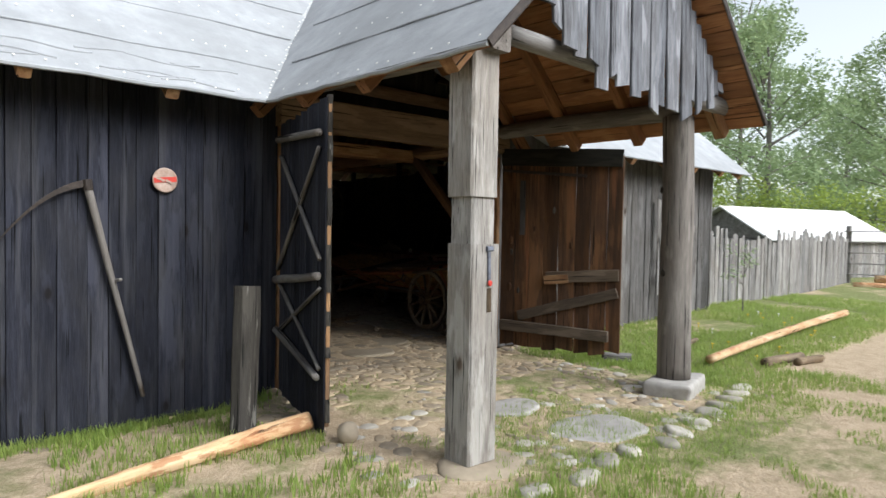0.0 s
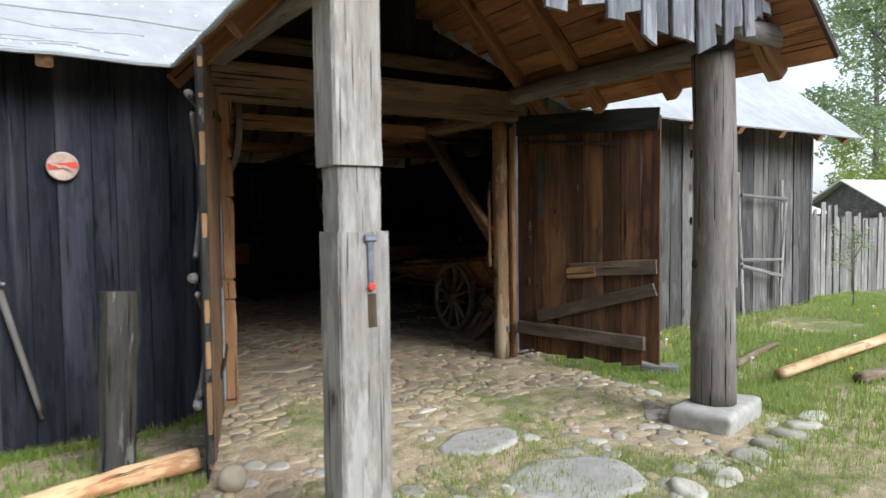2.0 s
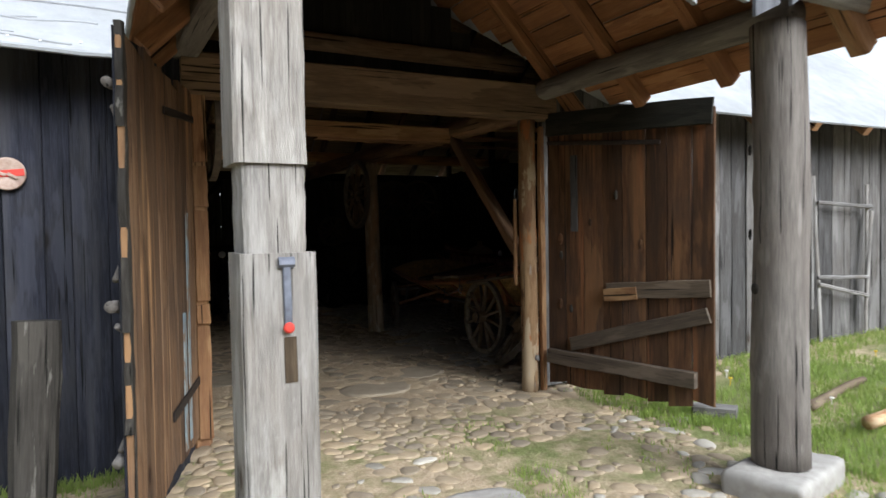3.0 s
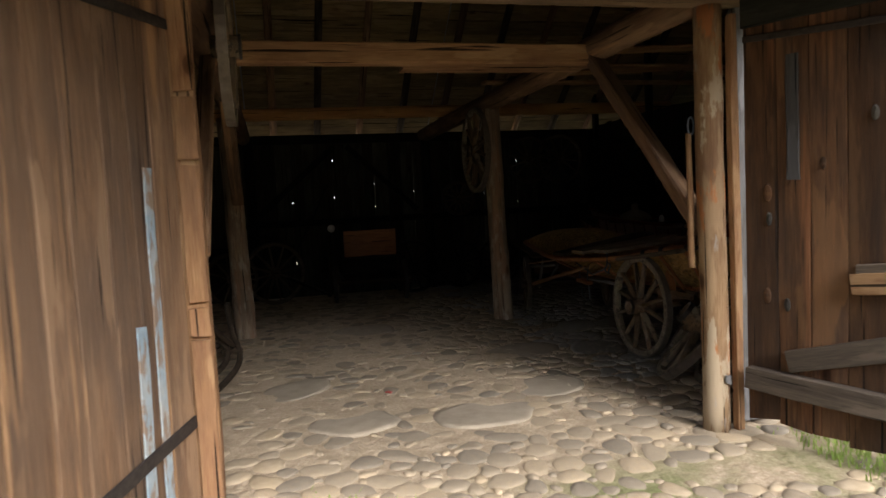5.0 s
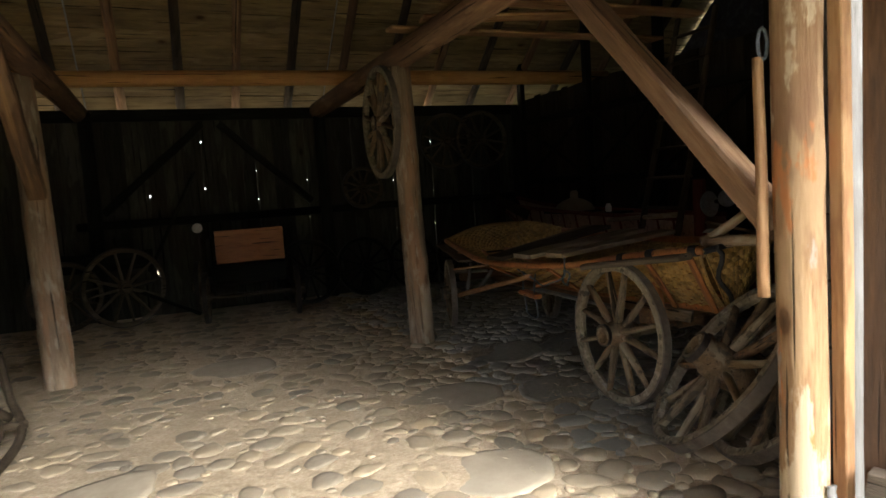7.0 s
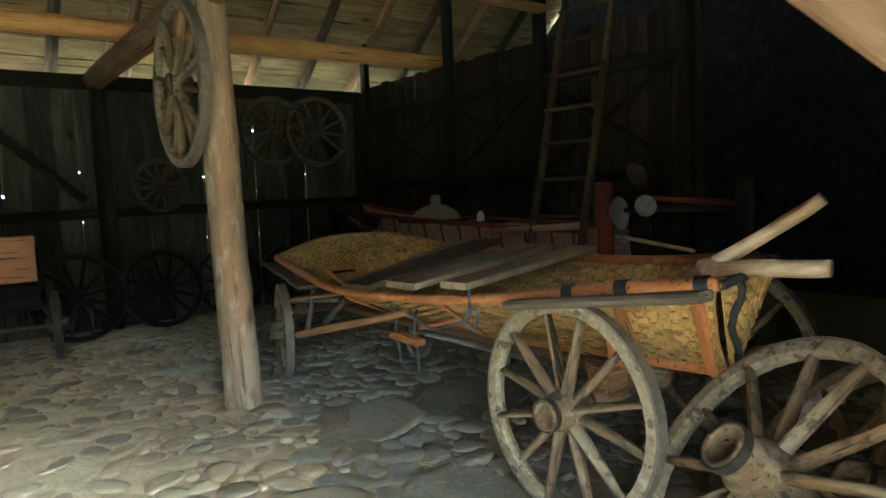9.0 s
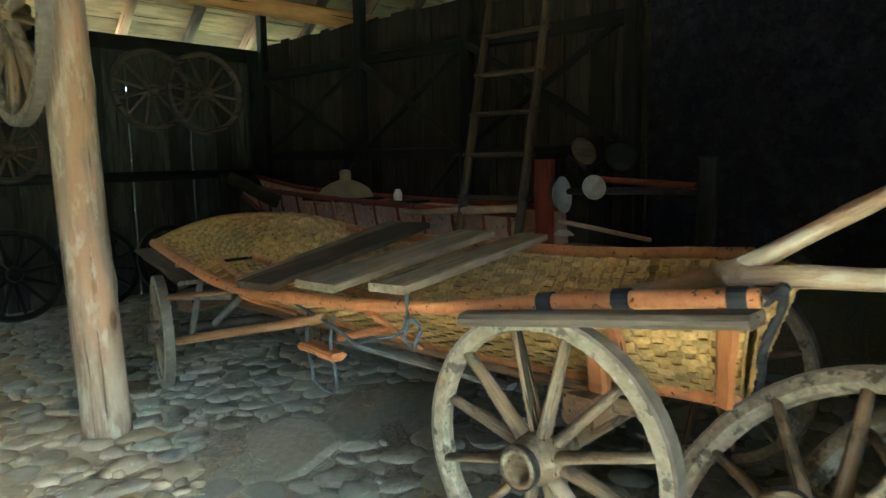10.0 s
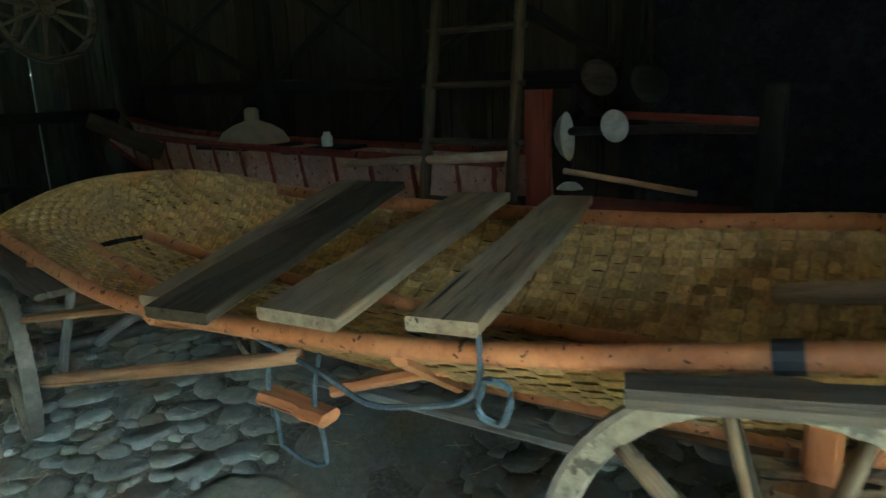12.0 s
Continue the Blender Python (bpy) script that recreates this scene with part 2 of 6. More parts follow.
peel(BARKLESS, (0.36, 0.16, 0.075), 9.0, 0.55, 0.60, 0.75, stretch=0.3)
peel(STUMPWOOD, (0.30, 0.285, 0.25), 22.0, 0.60, 0.66, 0.5, stretch=0.15)
peel(SLATE, (0.085, 0.085, 0.095), 8.0, 0.52, 0.66, 0.5, stretch=0.05)
peel(ASHWOOD, (0.055, 0.045, 0.035), 16.0, 0.53, 0.60, 0.8, stretch=0.5)
peel(BLUEP, (0.20, 0.13, 0.08), 22.0, 0.50, 0.56, 0.9, stretch=0.3)


def tint_by_piece(mat, low, high):
    n, l = mat.node_tree.nodes, mat.node_tree.links
    b = n["Principled BSDF"]
    src = b.inputs["Base Color"].links[0].from_socket
    oi, ge, ad = n.new("ShaderNodeObjectInfo"), n.new("ShaderNodeNewGeometry"), n.new("ShaderNodeMath")
    ad.operation = "ADD"
    l.new(oi.outputs["Random"], ad.inputs[0])
    l.new(ge.outputs["Random Per Island"], ad.inputs[1])
    fr = n.new("ShaderNodeMath")
    fr.operation = "FRACT"
    l.new(ad.outputs[0], fr.inputs[0])
    l.new(mixc(n, l, 1.0, src, ramp(n, l, fr.outputs[0], [(0, low), (1, high)]), "MULTIPLY"), b.inputs["Base Color"])


tint_by_piece(EDGESTONE, (0.55, 0.54, 0.52), (0.98, 0.97, 0.95))
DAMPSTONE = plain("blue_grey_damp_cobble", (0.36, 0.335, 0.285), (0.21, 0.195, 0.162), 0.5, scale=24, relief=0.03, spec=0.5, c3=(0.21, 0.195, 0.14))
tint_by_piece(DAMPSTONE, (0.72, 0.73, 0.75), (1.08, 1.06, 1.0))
tint_by_piece(COBBLE, (0.58, 0.60, 0.64), (1.05, 1.02, 0.96))


def ground_material():
    """Grass, bare sandy earth and trodden floor, blended by noise and by place."""
    mat, n, l, b = nodes_of("earth_and_grass", 0.95, 0, 0.15)
    v = coords(n, l, 1.0, shift=False)
    fine, mid, broad = noise_tex(n, l, v, 55, 8, 0.75), noise_tex(n, l, v, 7, 6), noise_tex(n, l, v, 0.75, 5, 0.62)
    earth = ramp(n, l, fine, [(0.25, (0.29, 0.21, 0.125)), (0.5, (0.52, 0.41, 0.28)), (0.75, (0.68, 0.57, 0.43))])
    earth = mixc(n, l, ramp(n, l, mid, [(0.4, (0, 0, 0)), (0.7, (0.55,) * 3)]), earth, (0.33, 0.25, 0.16))
    grass = ramp(n, l, fine, [(0.3, (0.09, 0.12, 0.035)), (0.6, (0.20, 0.235, 0.08)), (0.8, (0.34, 0.33, 0.15))])
    lawn = n.new("ShaderNodeMapRange")
    lawn.inputs["From Min"].default_value, lawn.inputs["From Max"].default_value = -3.2, -2.0
    lawn.inputs["To Min"].default_value, lawn.inputs["To Max"].default_value = -0.24, 0.14
    sp0 = n.new("ShaderNodeSeparateXYZ")
    l.new(v, sp0.inputs[0])
    l.new(sp0.outputs["Y"], lawn.inputs["Value"])
    east = n.new("ShaderNodeMapRange")
    east.inputs["From Min"].default_value, east.inputs["From Max"].default_value = 2.2, 3.4
    l.new(sp0.outputs["X"], east.inputs["Value"])
    both, sm, sm2 = n.new("ShaderNodeMath"), n.new("ShaderNodeMath"), n.new("ShaderNodeMath")
    both.operation, sm.operation, sm2.operation = "MULTIPLY", "ADD", "MULTIPLY_ADD"
    l.new(lawn.outputs[0], both.inputs[0])
    l.new(east.outputs[0], both.inputs[1])
    l.new(broad, sm.inputs[0])
    l.new(both.outputs[0], sm.inputs[1])
    l.new(mid, sm2.inputs[0])
    sm2.inputs[1].default_value = 0.3
    l.new(sm.outputs[0], sm2.inputs[2])
    fac = ramp(n, l, sm2.outputs[0], [(0.61, (0, 0, 0)), (0.78, (0.9, 0.9, 0.9))])
    # trodden floor under the roof and in the porch stays bare
    sep = n.new("ShaderNodeSeparateXYZ")
    l.new(v, sep.inputs[0])
    mr = n.new("ShaderNodeMapRange")
    mr.inputs["From Min"].default_value, mr.inputs["From Max"].default_value = -0.6, 0.0
    mr.inputs["To Min"].default_value, mr.inputs["To Max"].default_value = 1.0, 0.0
    l.new(sep.outputs["Y"], mr.inputs["Value"])
    mr2 = n.new("ShaderNodeMapRange")
    mr2.inputs["From Min"].default_value, mr2.inputs["From Max"].default_value = 8.0, 8.6
    l.new(sep.outputs["X"], mr2.inputs["Value"])
    mx = n.new("ShaderNodeMath")
    mx.operation = "MAXIMUM"
    l.new(mr.outputs[0], mx.inputs[0])
    l.new(mr2.outputs[0], mx.inputs[1])
    ml = n.new("ShaderNodeMath")
    ml.operation = "MULTIPLY"
    l.new(fac, ml.inputs[0])
    l.new(mx.outputs[0], ml.inputs[1])
    # darker soil with chaff, blended in towards where the cart stands
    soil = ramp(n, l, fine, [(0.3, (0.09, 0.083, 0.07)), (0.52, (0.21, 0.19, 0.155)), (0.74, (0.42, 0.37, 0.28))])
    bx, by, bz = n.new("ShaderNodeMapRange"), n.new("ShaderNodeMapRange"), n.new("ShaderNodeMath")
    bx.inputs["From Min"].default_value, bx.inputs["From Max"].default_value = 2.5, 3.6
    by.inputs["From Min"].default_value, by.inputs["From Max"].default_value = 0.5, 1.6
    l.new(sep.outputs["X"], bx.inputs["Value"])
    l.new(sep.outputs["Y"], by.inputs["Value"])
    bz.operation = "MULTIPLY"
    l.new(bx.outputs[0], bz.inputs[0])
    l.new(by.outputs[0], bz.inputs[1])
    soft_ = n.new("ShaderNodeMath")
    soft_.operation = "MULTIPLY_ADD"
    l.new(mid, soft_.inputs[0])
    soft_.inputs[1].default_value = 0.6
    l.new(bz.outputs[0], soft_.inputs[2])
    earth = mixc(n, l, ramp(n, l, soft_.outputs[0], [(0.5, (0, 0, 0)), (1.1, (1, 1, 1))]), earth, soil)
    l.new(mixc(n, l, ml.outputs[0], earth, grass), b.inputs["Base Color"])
    lump = n.new("ShaderNodeMath")
    lump.operation = "MULTIPLY_ADD"
    l.new(noise_tex(n, l, v, 14, 5, 0.6), lump.inputs[0])
    lump.inputs[1].default_value = 2.2
    l.new(fine, lump.inputs[2])
    bump(n, l, b, lump.outputs[0], 0.8, 0.022)
    return mat


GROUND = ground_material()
GRASS = plain("grass_blades", (0.25, 0.33, 0.08), (0.15, 0.235, 0.05), 0.7, scale=6, c3=(0.24, 0.27, 0.09))
# leaf green paled and greyed so that distant haze is in the colour
LEAF = plain("hazy_tree_leaf", (0.23, 0.30, 0.17), (0.15, 0.215, 0.115), 0.65, scale=3, c3=(0.20, 0.26, 0.13))
BUSHLEAF = plain("young_bush_leaf", (0.30, 0.38, 0.10), (0.20, 0.28, 0.07), 0.65, scale=3, c3=(0.27, 0.33, 0.09))
for leafy, through_ in ((GRASS, (0.42, 0.52, 0.16, 1)), (LEAF, (0.36, 0.46, 0.24, 1)), (BUSHLEAF, (0.45, 0.54, 0.14, 1))):
    n_, l_ = leafy.node_tree.nodes, leafy.node_tree.links
    tr, mx_ = n_.new("ShaderNodeBsdfTranslucent"), n_.new("ShaderNodeMixShader")
    tr.inputs["Color"].default_value = through_
    mx_.inputs[0].default_value = 0.45
    l_.new(n_["Principled BSDF"].outputs[0], mx_.inputs[1])
    l_.new(tr.outputs[0], mx_.inputs[2])
    l_.new(mx_.outputs[0], n_["Material Output"].inputs["Surface"])
tint_by_piece(GRASS, (0.7, 0.8, 0.7), (1.3, 1.2, 1.1))
tint_by_piece(LEAF, (0.7, 0.78, 0.75), (1.3, 1.2, 1.05))
tint_by_piece(BUSHLEAF, (0.7, 0.78, 0.7), (1.3, 1.2, 1.0))


def wicker_material():
    mat, n, l, b = nodes_of("woven_split_wicker", 0.6, 0, 0.3)
    v = coords(n, l, 1.0, shift=False)
    f = noise_tex(n, l, v, 60, 5)
    g = noise_tex(n, l, v, 3, 4)
    col = ramp(n, l, f, [(0.3, (0.32, 0.19, 0.065)), (0.7, (0.60, 0.40, 0.16))])
    col = mixc(n, l, ramp(n, l, g, [(0.45, (0, 0, 0)), (0.75, (0.6,) * 3)]), col, (0.26, 0.19, 0.10))
    l.new(col, b.inputs["Base Color"])
    bump(n, l, b, f, 0.4, 0.002)
    return mat


WICKER = wicker_material()
tint_by_piece(WICKER, (0.58, 0.57, 0.55), (1.15, 1.1, 1.0))


# ---- mesh helpers ----
def mesh_of(name, bm, mat, smooth=False):
    me = bpy.data.meshes.new(name)
    bm.to_mesh(me)
    bm.free()
    me.materials.append(mat)
    if smooth:
        me.polygons.foreach_set("use_smooth", [True] * len(me.polygons))
    return me


def part(name, bm, mat, parent=None, label="", m=None, smooth=False):
    ob = new(name, mesh_of(name, bm, mat, smooth) if isinstance(bm, bmesh.types.BMesh) else bm)
    if parent:
        ob.parent = parent
    if m is not None:
        ob.matrix_basis = m
    return tagged(ob, label)


def thing(name, label, category, m=None, group="", kind=""):
    ob = tagged(new(name), label, category, group, kind)
    if m is not None:
        ob.matrix_basis = m
    return ob


def along(p, q, up=(0, 0, 1), turn=0):
    """The pose of a member whose own x axis runs from p to q."""
    p, q, up = Vector(p), Vector(q), Vector(up)
    x = (q - p).normalized()
    y = up.cross(x)
    if y.length < 1e-4:
        y = Vector((0, 1, 0)).cross(x)
        if y.length < 1e-4:
            y = Vector((1, 0, 0)).cross(x)
    y.normalize()
    z = x.cross(y)
    return Matrix.Translation(p) @ Matrix((x, y, z)).transposed().to_4x4() @ pose(0, 0, 0, turn)


def bm_board(L, w, t, seed=0, rag0=0.0, rag1=0.0, cuts=4, wob=0.004, bev=0.004):
    """A board from x=0 to L, w wide (y), t thick (z), a little uneven; rag: ragged ends."""
    rnd = random.Random(seed)
    bm = bmesh.new()
    hb = bev
    sect = [(-w / 2 + hb, -t / 2), (w / 2 - hb, -t / 2), (w / 2, -t / 2 + hb), (w / 2, t / 2 - hb), (w / 2 - hb, t / 2), (-w / 2 + hb, t / 2), (-w / 2, t / 2 - hb), (-w / 2, -t / 2 + hb)]
    rings = []
    for i in range(cuts + 1):
        x = L * i / cuts
        dl, dr = rnd.uniform(-wob, wob), rnd.uniform(-wob, wob)
        el, er = rnd.uniform(0, 1), rnd.uniform(0, 1)
        ring = []
        for y, z in sect:
            xx = x
            if i == 0:
                xx += rag0 * (el if y < 0 else er)
            if i == cuts:
                xx -= rag1 * (el if y < 0 else er)
            ring.append(bm.verts.new((xx, y + (dl if y < 0 else dr), z)))
        rings.append(ring)
    k = len(sect)
    for a, b in zip(rings, rings[1:]):
        for j in range(k):
            bm.faces.new((a[j], b[j], b[(j + 1) % k], a[(j + 1) % k]))
    bm.faces.new(rings[0])
    bm.faces.new(rings[-1][::-1])
    bmesh.ops.recalc_face_normals(bm, faces=bm.faces)
    return bm


def bm_log(L, r0, r1, seed=0, segs=12, rings=10, wob=0.06, bend=0.0, knots=0):
    """A peeled log along x, tapered, bent, with swellings."""
    rnd = random.Random(seed)
    bm = bmesh.new()
    ph = [rnd.uniform(0, 6.28) for _ in range(6)]
    ks = [(rnd.uniform(0.1, 0.9), rnd.uniform(0, 6.28), rnd.uniform(0.08, 0.18)) for _ in range(knots)]
    rows = []
    for i in range(rings + 1):
        s = i / rings
        r = r0 + (r1 - r0) * s
        cy, cz = bend * math.sin(math.pi * s) + 0.3 * wob * r * math.sin(5 * s + ph[4]), 0.4 * wob * r * math.sin(7 * s + ph[5])
        row = []
        for j in range(segs):
            a = 2 * math.pi * j / segs
            k = 1 + wob * (0.5 * math.sin(2 * a + ph[0] + 2 * s) + 0.4 * math.sin(3 * a + ph[1] - 4 * s) + 0.35 * math.sin(9 * s + ph[2] + a))
            for ks_, ka, kh in ks:
                da = math.cos(a - ka)
                if da > 0.6:
                    k += kh * math.exp(-((s - ks_) * L / 0.05) ** 2) * (da - 0.6) / 0.4
            row.append(bm.verts.new((s * L, cy + r * k * math.cos(a), cz + r * k * math.sin(a))))
        rows.append(row)
    for a, b in zip(rows, rows[1:]):
        for j in range(segs):
            bm.faces.new((a[j], a[(j + 1) % segs], b[(j + 1) % segs], b[j]))
    bm.faces.new(rows[0][::-1])
    bm.faces.new(rows[-1])
    bmesh.ops.recalc_face_normals(bm, faces=bm.faces)
    return bm


def bm_tube(pts, r, segs=8, r1=None, closed=False):
    """A round rod along a line of points."""
    bm = bmesh.new()
    pts = [Vector(p) for p in pts]
    rows, n = [], len(pts)
    up = Vector((0.13, 0.21, 0.97)).normalized()
    for i, p in enumerate(pts):
        if closed:
            d = pts[(i + 1) % n] - pts[i - 1]
        else:
            d = pts[min(i + 1, n - 1)] - pts[max(i - 1, 0)]
        d.normalize()
        a = d.cross(up)
        if a.length < 0.05:
            a = d.cross(Vector((1, 0, 0)))
        a.normalize()
        b = d.cross(a)
        rr = r if r1 is None else r + (r1 - r) * i / (n - 1)
        rows.append([bm.verts.new(p + rr * (math.cos(t) * a + math.sin(t) * b)) for t in [2 * math.pi * j / segs for j in range(segs)]])
    pairs = list(zip(rows, rows[1:])) + ([(rows[-1], rows[0])] if closed else [])
    for x, y in pairs:
        for j in range(segs):
            bm.faces.new((x[j], x[(j + 1) % segs], y[(j + 1) % segs], y[j]))
    if not closed:
        bm.faces.new(rows[0][::-1])
        bm.faces.new(rows[-1])
    bmesh.ops.recalc_face_normals(bm, faces=bm.faces)
    return bm


def bm_lathe(profile, segs=24):
    """A turned body round the z axis from (radius, height) pairs."""
    bm = bmesh.new()
    rows = [[bm.verts.new((r * math.cos(2 * math.pi * j / segs), r * math.sin(2 * math.pi * j / segs), z)) for j in range(segs)] for r, z in profile]
    for a, b in zip(rows, rows[1:]):
        for j in range(segs):
            bm.faces.new((a[j], a[(j + 1) % segs], b[(j + 1) % segs], b[j]))
    for row, (r, _) in ((rows[0], profile[0]), (rows[-1], profile[-1])):
        if r > 1e-4 and profile[0] != profile[-1]:
            bm.faces.new(row)
    bmesh.ops.remove_doubles(bm, verts=bm.verts, dist=1e-5)
    bmesh.ops.recalc_face_normals(bm, faces=bm.faces)
    return bm


def bm_slab(outline, z0, z1):
    """A flat slab with a convex or simple outline in x, y."""
    bm = bmesh.new()
    lo, hi = [bm.verts.new((x, y, z0)) for x, y in outline], [bm.verts.new((x, y, z1)) for x, y in outline]
    bm.faces.new(lo[::-1])
    bm.faces.new(hi)
    k = len(lo)
    for j in range(k):
        bm.faces.new((lo[j], lo[(j + 1) % k], hi[(j + 1) % k], hi[j]))
    bmesh.ops.recalc_face_normals(bm, faces=bm.faces)
    return bm


def bm_poly(points, thick, normal):
    """A plate with the given corners, thickened along normal."""
    bm = bmesh.new()
    nv = Vector(normal).normalized() * thick
    lo, hi = [bm.verts.new(Vector(p)) for p in points], [bm.verts.new(Vector(p) + nv) for p in points]
    bm.faces.new(lo[::-1])
    bm.faces.new(hi)
    k = len(lo)
    for j in range(k):
        bm.faces.new((lo[j], lo[(j + 1) % k], hi[(j + 1) % k], hi[j]))
    bmesh.ops.recalc_face_normals(bm, faces=bm.faces)
    return bm


def box_at(name, x0, x1, y0, y1, z0, z1, mat, parent=None, label=""):
    return part(name, bm_slab([(x0, y0), (x1, y0), (x1, y1), (x0, y1)], z0, z1), mat, parent, label)


def beam(name, p, q, w, t, mat, parent=None, label="", seed=0, up=(0, 0, 1), cuts=6, wob=0.006, bev=0.012):
    L = (Vector(q) - Vector(p)).length
    return part(name, bm_board(L, w, t, seed, cuts=cuts, wob=wob, bev=bev), mat, parent, label, along(p, q, up))


def log(name, p, q, r0, r1, mat, parent=None, label="", seed=0, bend=0.0, knots=2, wob=0.08, segs=14, rings=14):
    L = (Vector(q) - Vector(p)).length
    return part(name, bm_log(L, r0, r1, seed, segs, rings, wob, bend, knots), mat, parent, label, along(p, q), True)


# ---- the plan ----
WIDE, DEEP = 2.78, 7.5            # doorway and bay, depth of the barn
X0, X1 = -7.0, 8.6                # ends of the barn
EAVE_Y, EAVE_Z, PITCH = -0.5, 2.5, 0.84
RIDGE_Y = 3.75
RIDGE_Z = EAVE_Z + (RIDGE_Y - EAVE_Y) * PITCH
PX0, PX1, PRIDGE, PFRONT, PPITCH = -0.5, 3.15, 1.32, -3.0, 1.02
PRIDGE_Z = EAVE_Z + (PRIDGE - PX0) * PPITCH
VALLEY_Y = EAVE_Y + (PRIDGE_Z - EAVE_Z) / PITCH


def roof_z(y):
    return EAVE_Z + (y - EAVE_Y) * PITCH if y < RIDGE_Y else RIDGE_Z - (y - RIDGE_Y) * PITCH


def porch_z(x):
    return EAVE_Z + (x - PX0) * PPITCH if x < PRIDGE else PRIDGE_Z - (x - PRIDGE) * PPITCH


def ground_z(x, y):
    dip = 0.15 * max(0.0, min(1.0, 1 - abs(y + 0.1) / 0.75)) * max(0.0, min(1.0, (-0.1 - x) / 0.4))
    rise = 0.10 * max(0.0, min(1.0, (x - 4.5) / 4.0)) * max(0.0, min(1.0, (y + 3.5) / 3.0))
    return -dip + rise


def build_ground():
    xs = [-600, -150, -40, -20] + [-12 + 0.4 * i for i in range(86)] + [24, 30, 45, 100, 250, 600]
    ys = [-600, -150, -40, -20] + [-10 + 0.4 * i for i in range(61)] + [16, 20, 30, 60, 150, 600]
    bm = bmesh.new()
    grid = [[bm.verts.new((x, y, ground_z(x, y) + ((0.016 if y < -3 or x > 3.4 or x < -0.6 and y < 0 else 0.006) * noise.noise((x * 1.7, y * 1.7, 0)) if abs(x) < 24 and abs(y) < 16 else 0) - 0.005)) for x in xs] for y in ys]
    for a, b in zip(grid, grid[1:]):
        for i in range(len(xs) - 1):
            bm.faces.new((a[i], a[i + 1], b[i + 1], b[i]))
    g = part("ground", bm, GROUND, smooth=True)
    return tagged(g, "trodden sandy earth with patches of green grass", "ground", kind="structure")


ground = build_ground()


# ---- walls of upright planks ----
def plank_wall(name, label, p, q, z0, z1, mat, thick=0.028, seed=1, wmin=0.13, wmax=0.23, inward=1, backed=True, rag=0.02, top=None, joint=0.004, wavy=0.003):
    """Upright planks from p to q (plan points) on a boarded backing; planks are parts of the wall."""
    rnd = random.Random(seed)
    p, q = Vector((*p, 0)), Vector((*q, 0))
    d = (q - p).normalized()
    L = (q - p).length
    nrm = Vector((-d.y, d.x, 0)) * inward
    if backed:
        c = [p + nrm * 0.032, q + nrm * 0.032, q + nrm * 0.055, p + nrm * 0.055]
        w = part(name, bm_slab([(v.x, v.y) for v in c], z0 + 0.02, z1 - 0.01), mat)
        if top:
            rise = [p + nrm * 0.032 + Vector((0, 0, z1 - 0.012)), q + nrm * 0.032 + Vector((0, 0, z1 - 0.012)), (p + q) / 2 + nrm * 0.032 + Vector((0, 0, top((p.y + q.y) / 2) - 0.05))]
            part("gable_backing", bm_poly(rise, 0.023, nrm), mat, w)
    else:
        c = [p + nrm * 0.04, q + nrm * 0.04, q + nrm * 0.10, p + nrm * 0.10]
        w = part(name, bm_slab([(v.x, v.y) for v in c], z1 - 0.13, z1 - 0.01), mat)
    tagged(w, label, "wall", kind="structure")
    s, i = 0.0, 0
    while s < L - 0.05:
        wd = min(rnd.uniform(wmin, wmax), L - s)
        mid = p + d * (s + wd / 2) + nrm * (0.012 + rnd.uniform(-0.006, 0.006))
        lean = rnd.uniform(-0.004, 0.004)
        a = Vector((mid.x, mid.y, z0 + rnd.uniform(-0.02, 0.02)))
        b = Vector((mid.x + d.x * lean, mid.y + d.y * lean, (top(mid.y) - 0.06 if top else z1) + rnd.uniform(-0.01, 0.01)))
        part("plank", bm_board((b - a).length, wd - joint, thick, seed * 1000 + i, rag, rag, 5, wavy), mat, w, m=along(a, b, nrm))
        s += wd
        i += 1
    return w


plank_wall("wall_front_left", "dark weathered upright plank wall of a barn", (X0, 0), (-0.13, 0), -0.22, 2.78, SLATE, seed=3)
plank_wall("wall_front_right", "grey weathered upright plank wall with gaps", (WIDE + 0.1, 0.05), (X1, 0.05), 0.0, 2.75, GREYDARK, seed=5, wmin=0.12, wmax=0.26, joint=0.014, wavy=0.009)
plank_wall("wall_partition", "dim brown inner plank wall with dark crossed braces", (5.85, DEEP), (5.85, 2.8), 0.0, 2.6, PARTWOOD, seed=8)
plank_wall("wall_end_left", "dark plank end wall of the barn", (X0, 0.1), (X0, DEEP), 0.0, 2.85, SLATE, seed=9, top=roof_z)
# right gable: dark colour stands in for the shade of the bay beyond
plank_wall("wall_end_right", "dark plank gable wall of the barn", (X1, 0.12), (X1, DEEP), 0.0, 2.85, SLATE, seed=10, top=roof_z)

# added wall, never in view: cuts low skylight from reaching deep into the barn
plank_wall("wall_yard", "unseen tall dark plank wall added to block low skylight", (24, -13.5), (-22, -13.5), 0.0, 4.6, SLATE, seed=12, wmin=0.4, wmax=0.6, inward=-1)


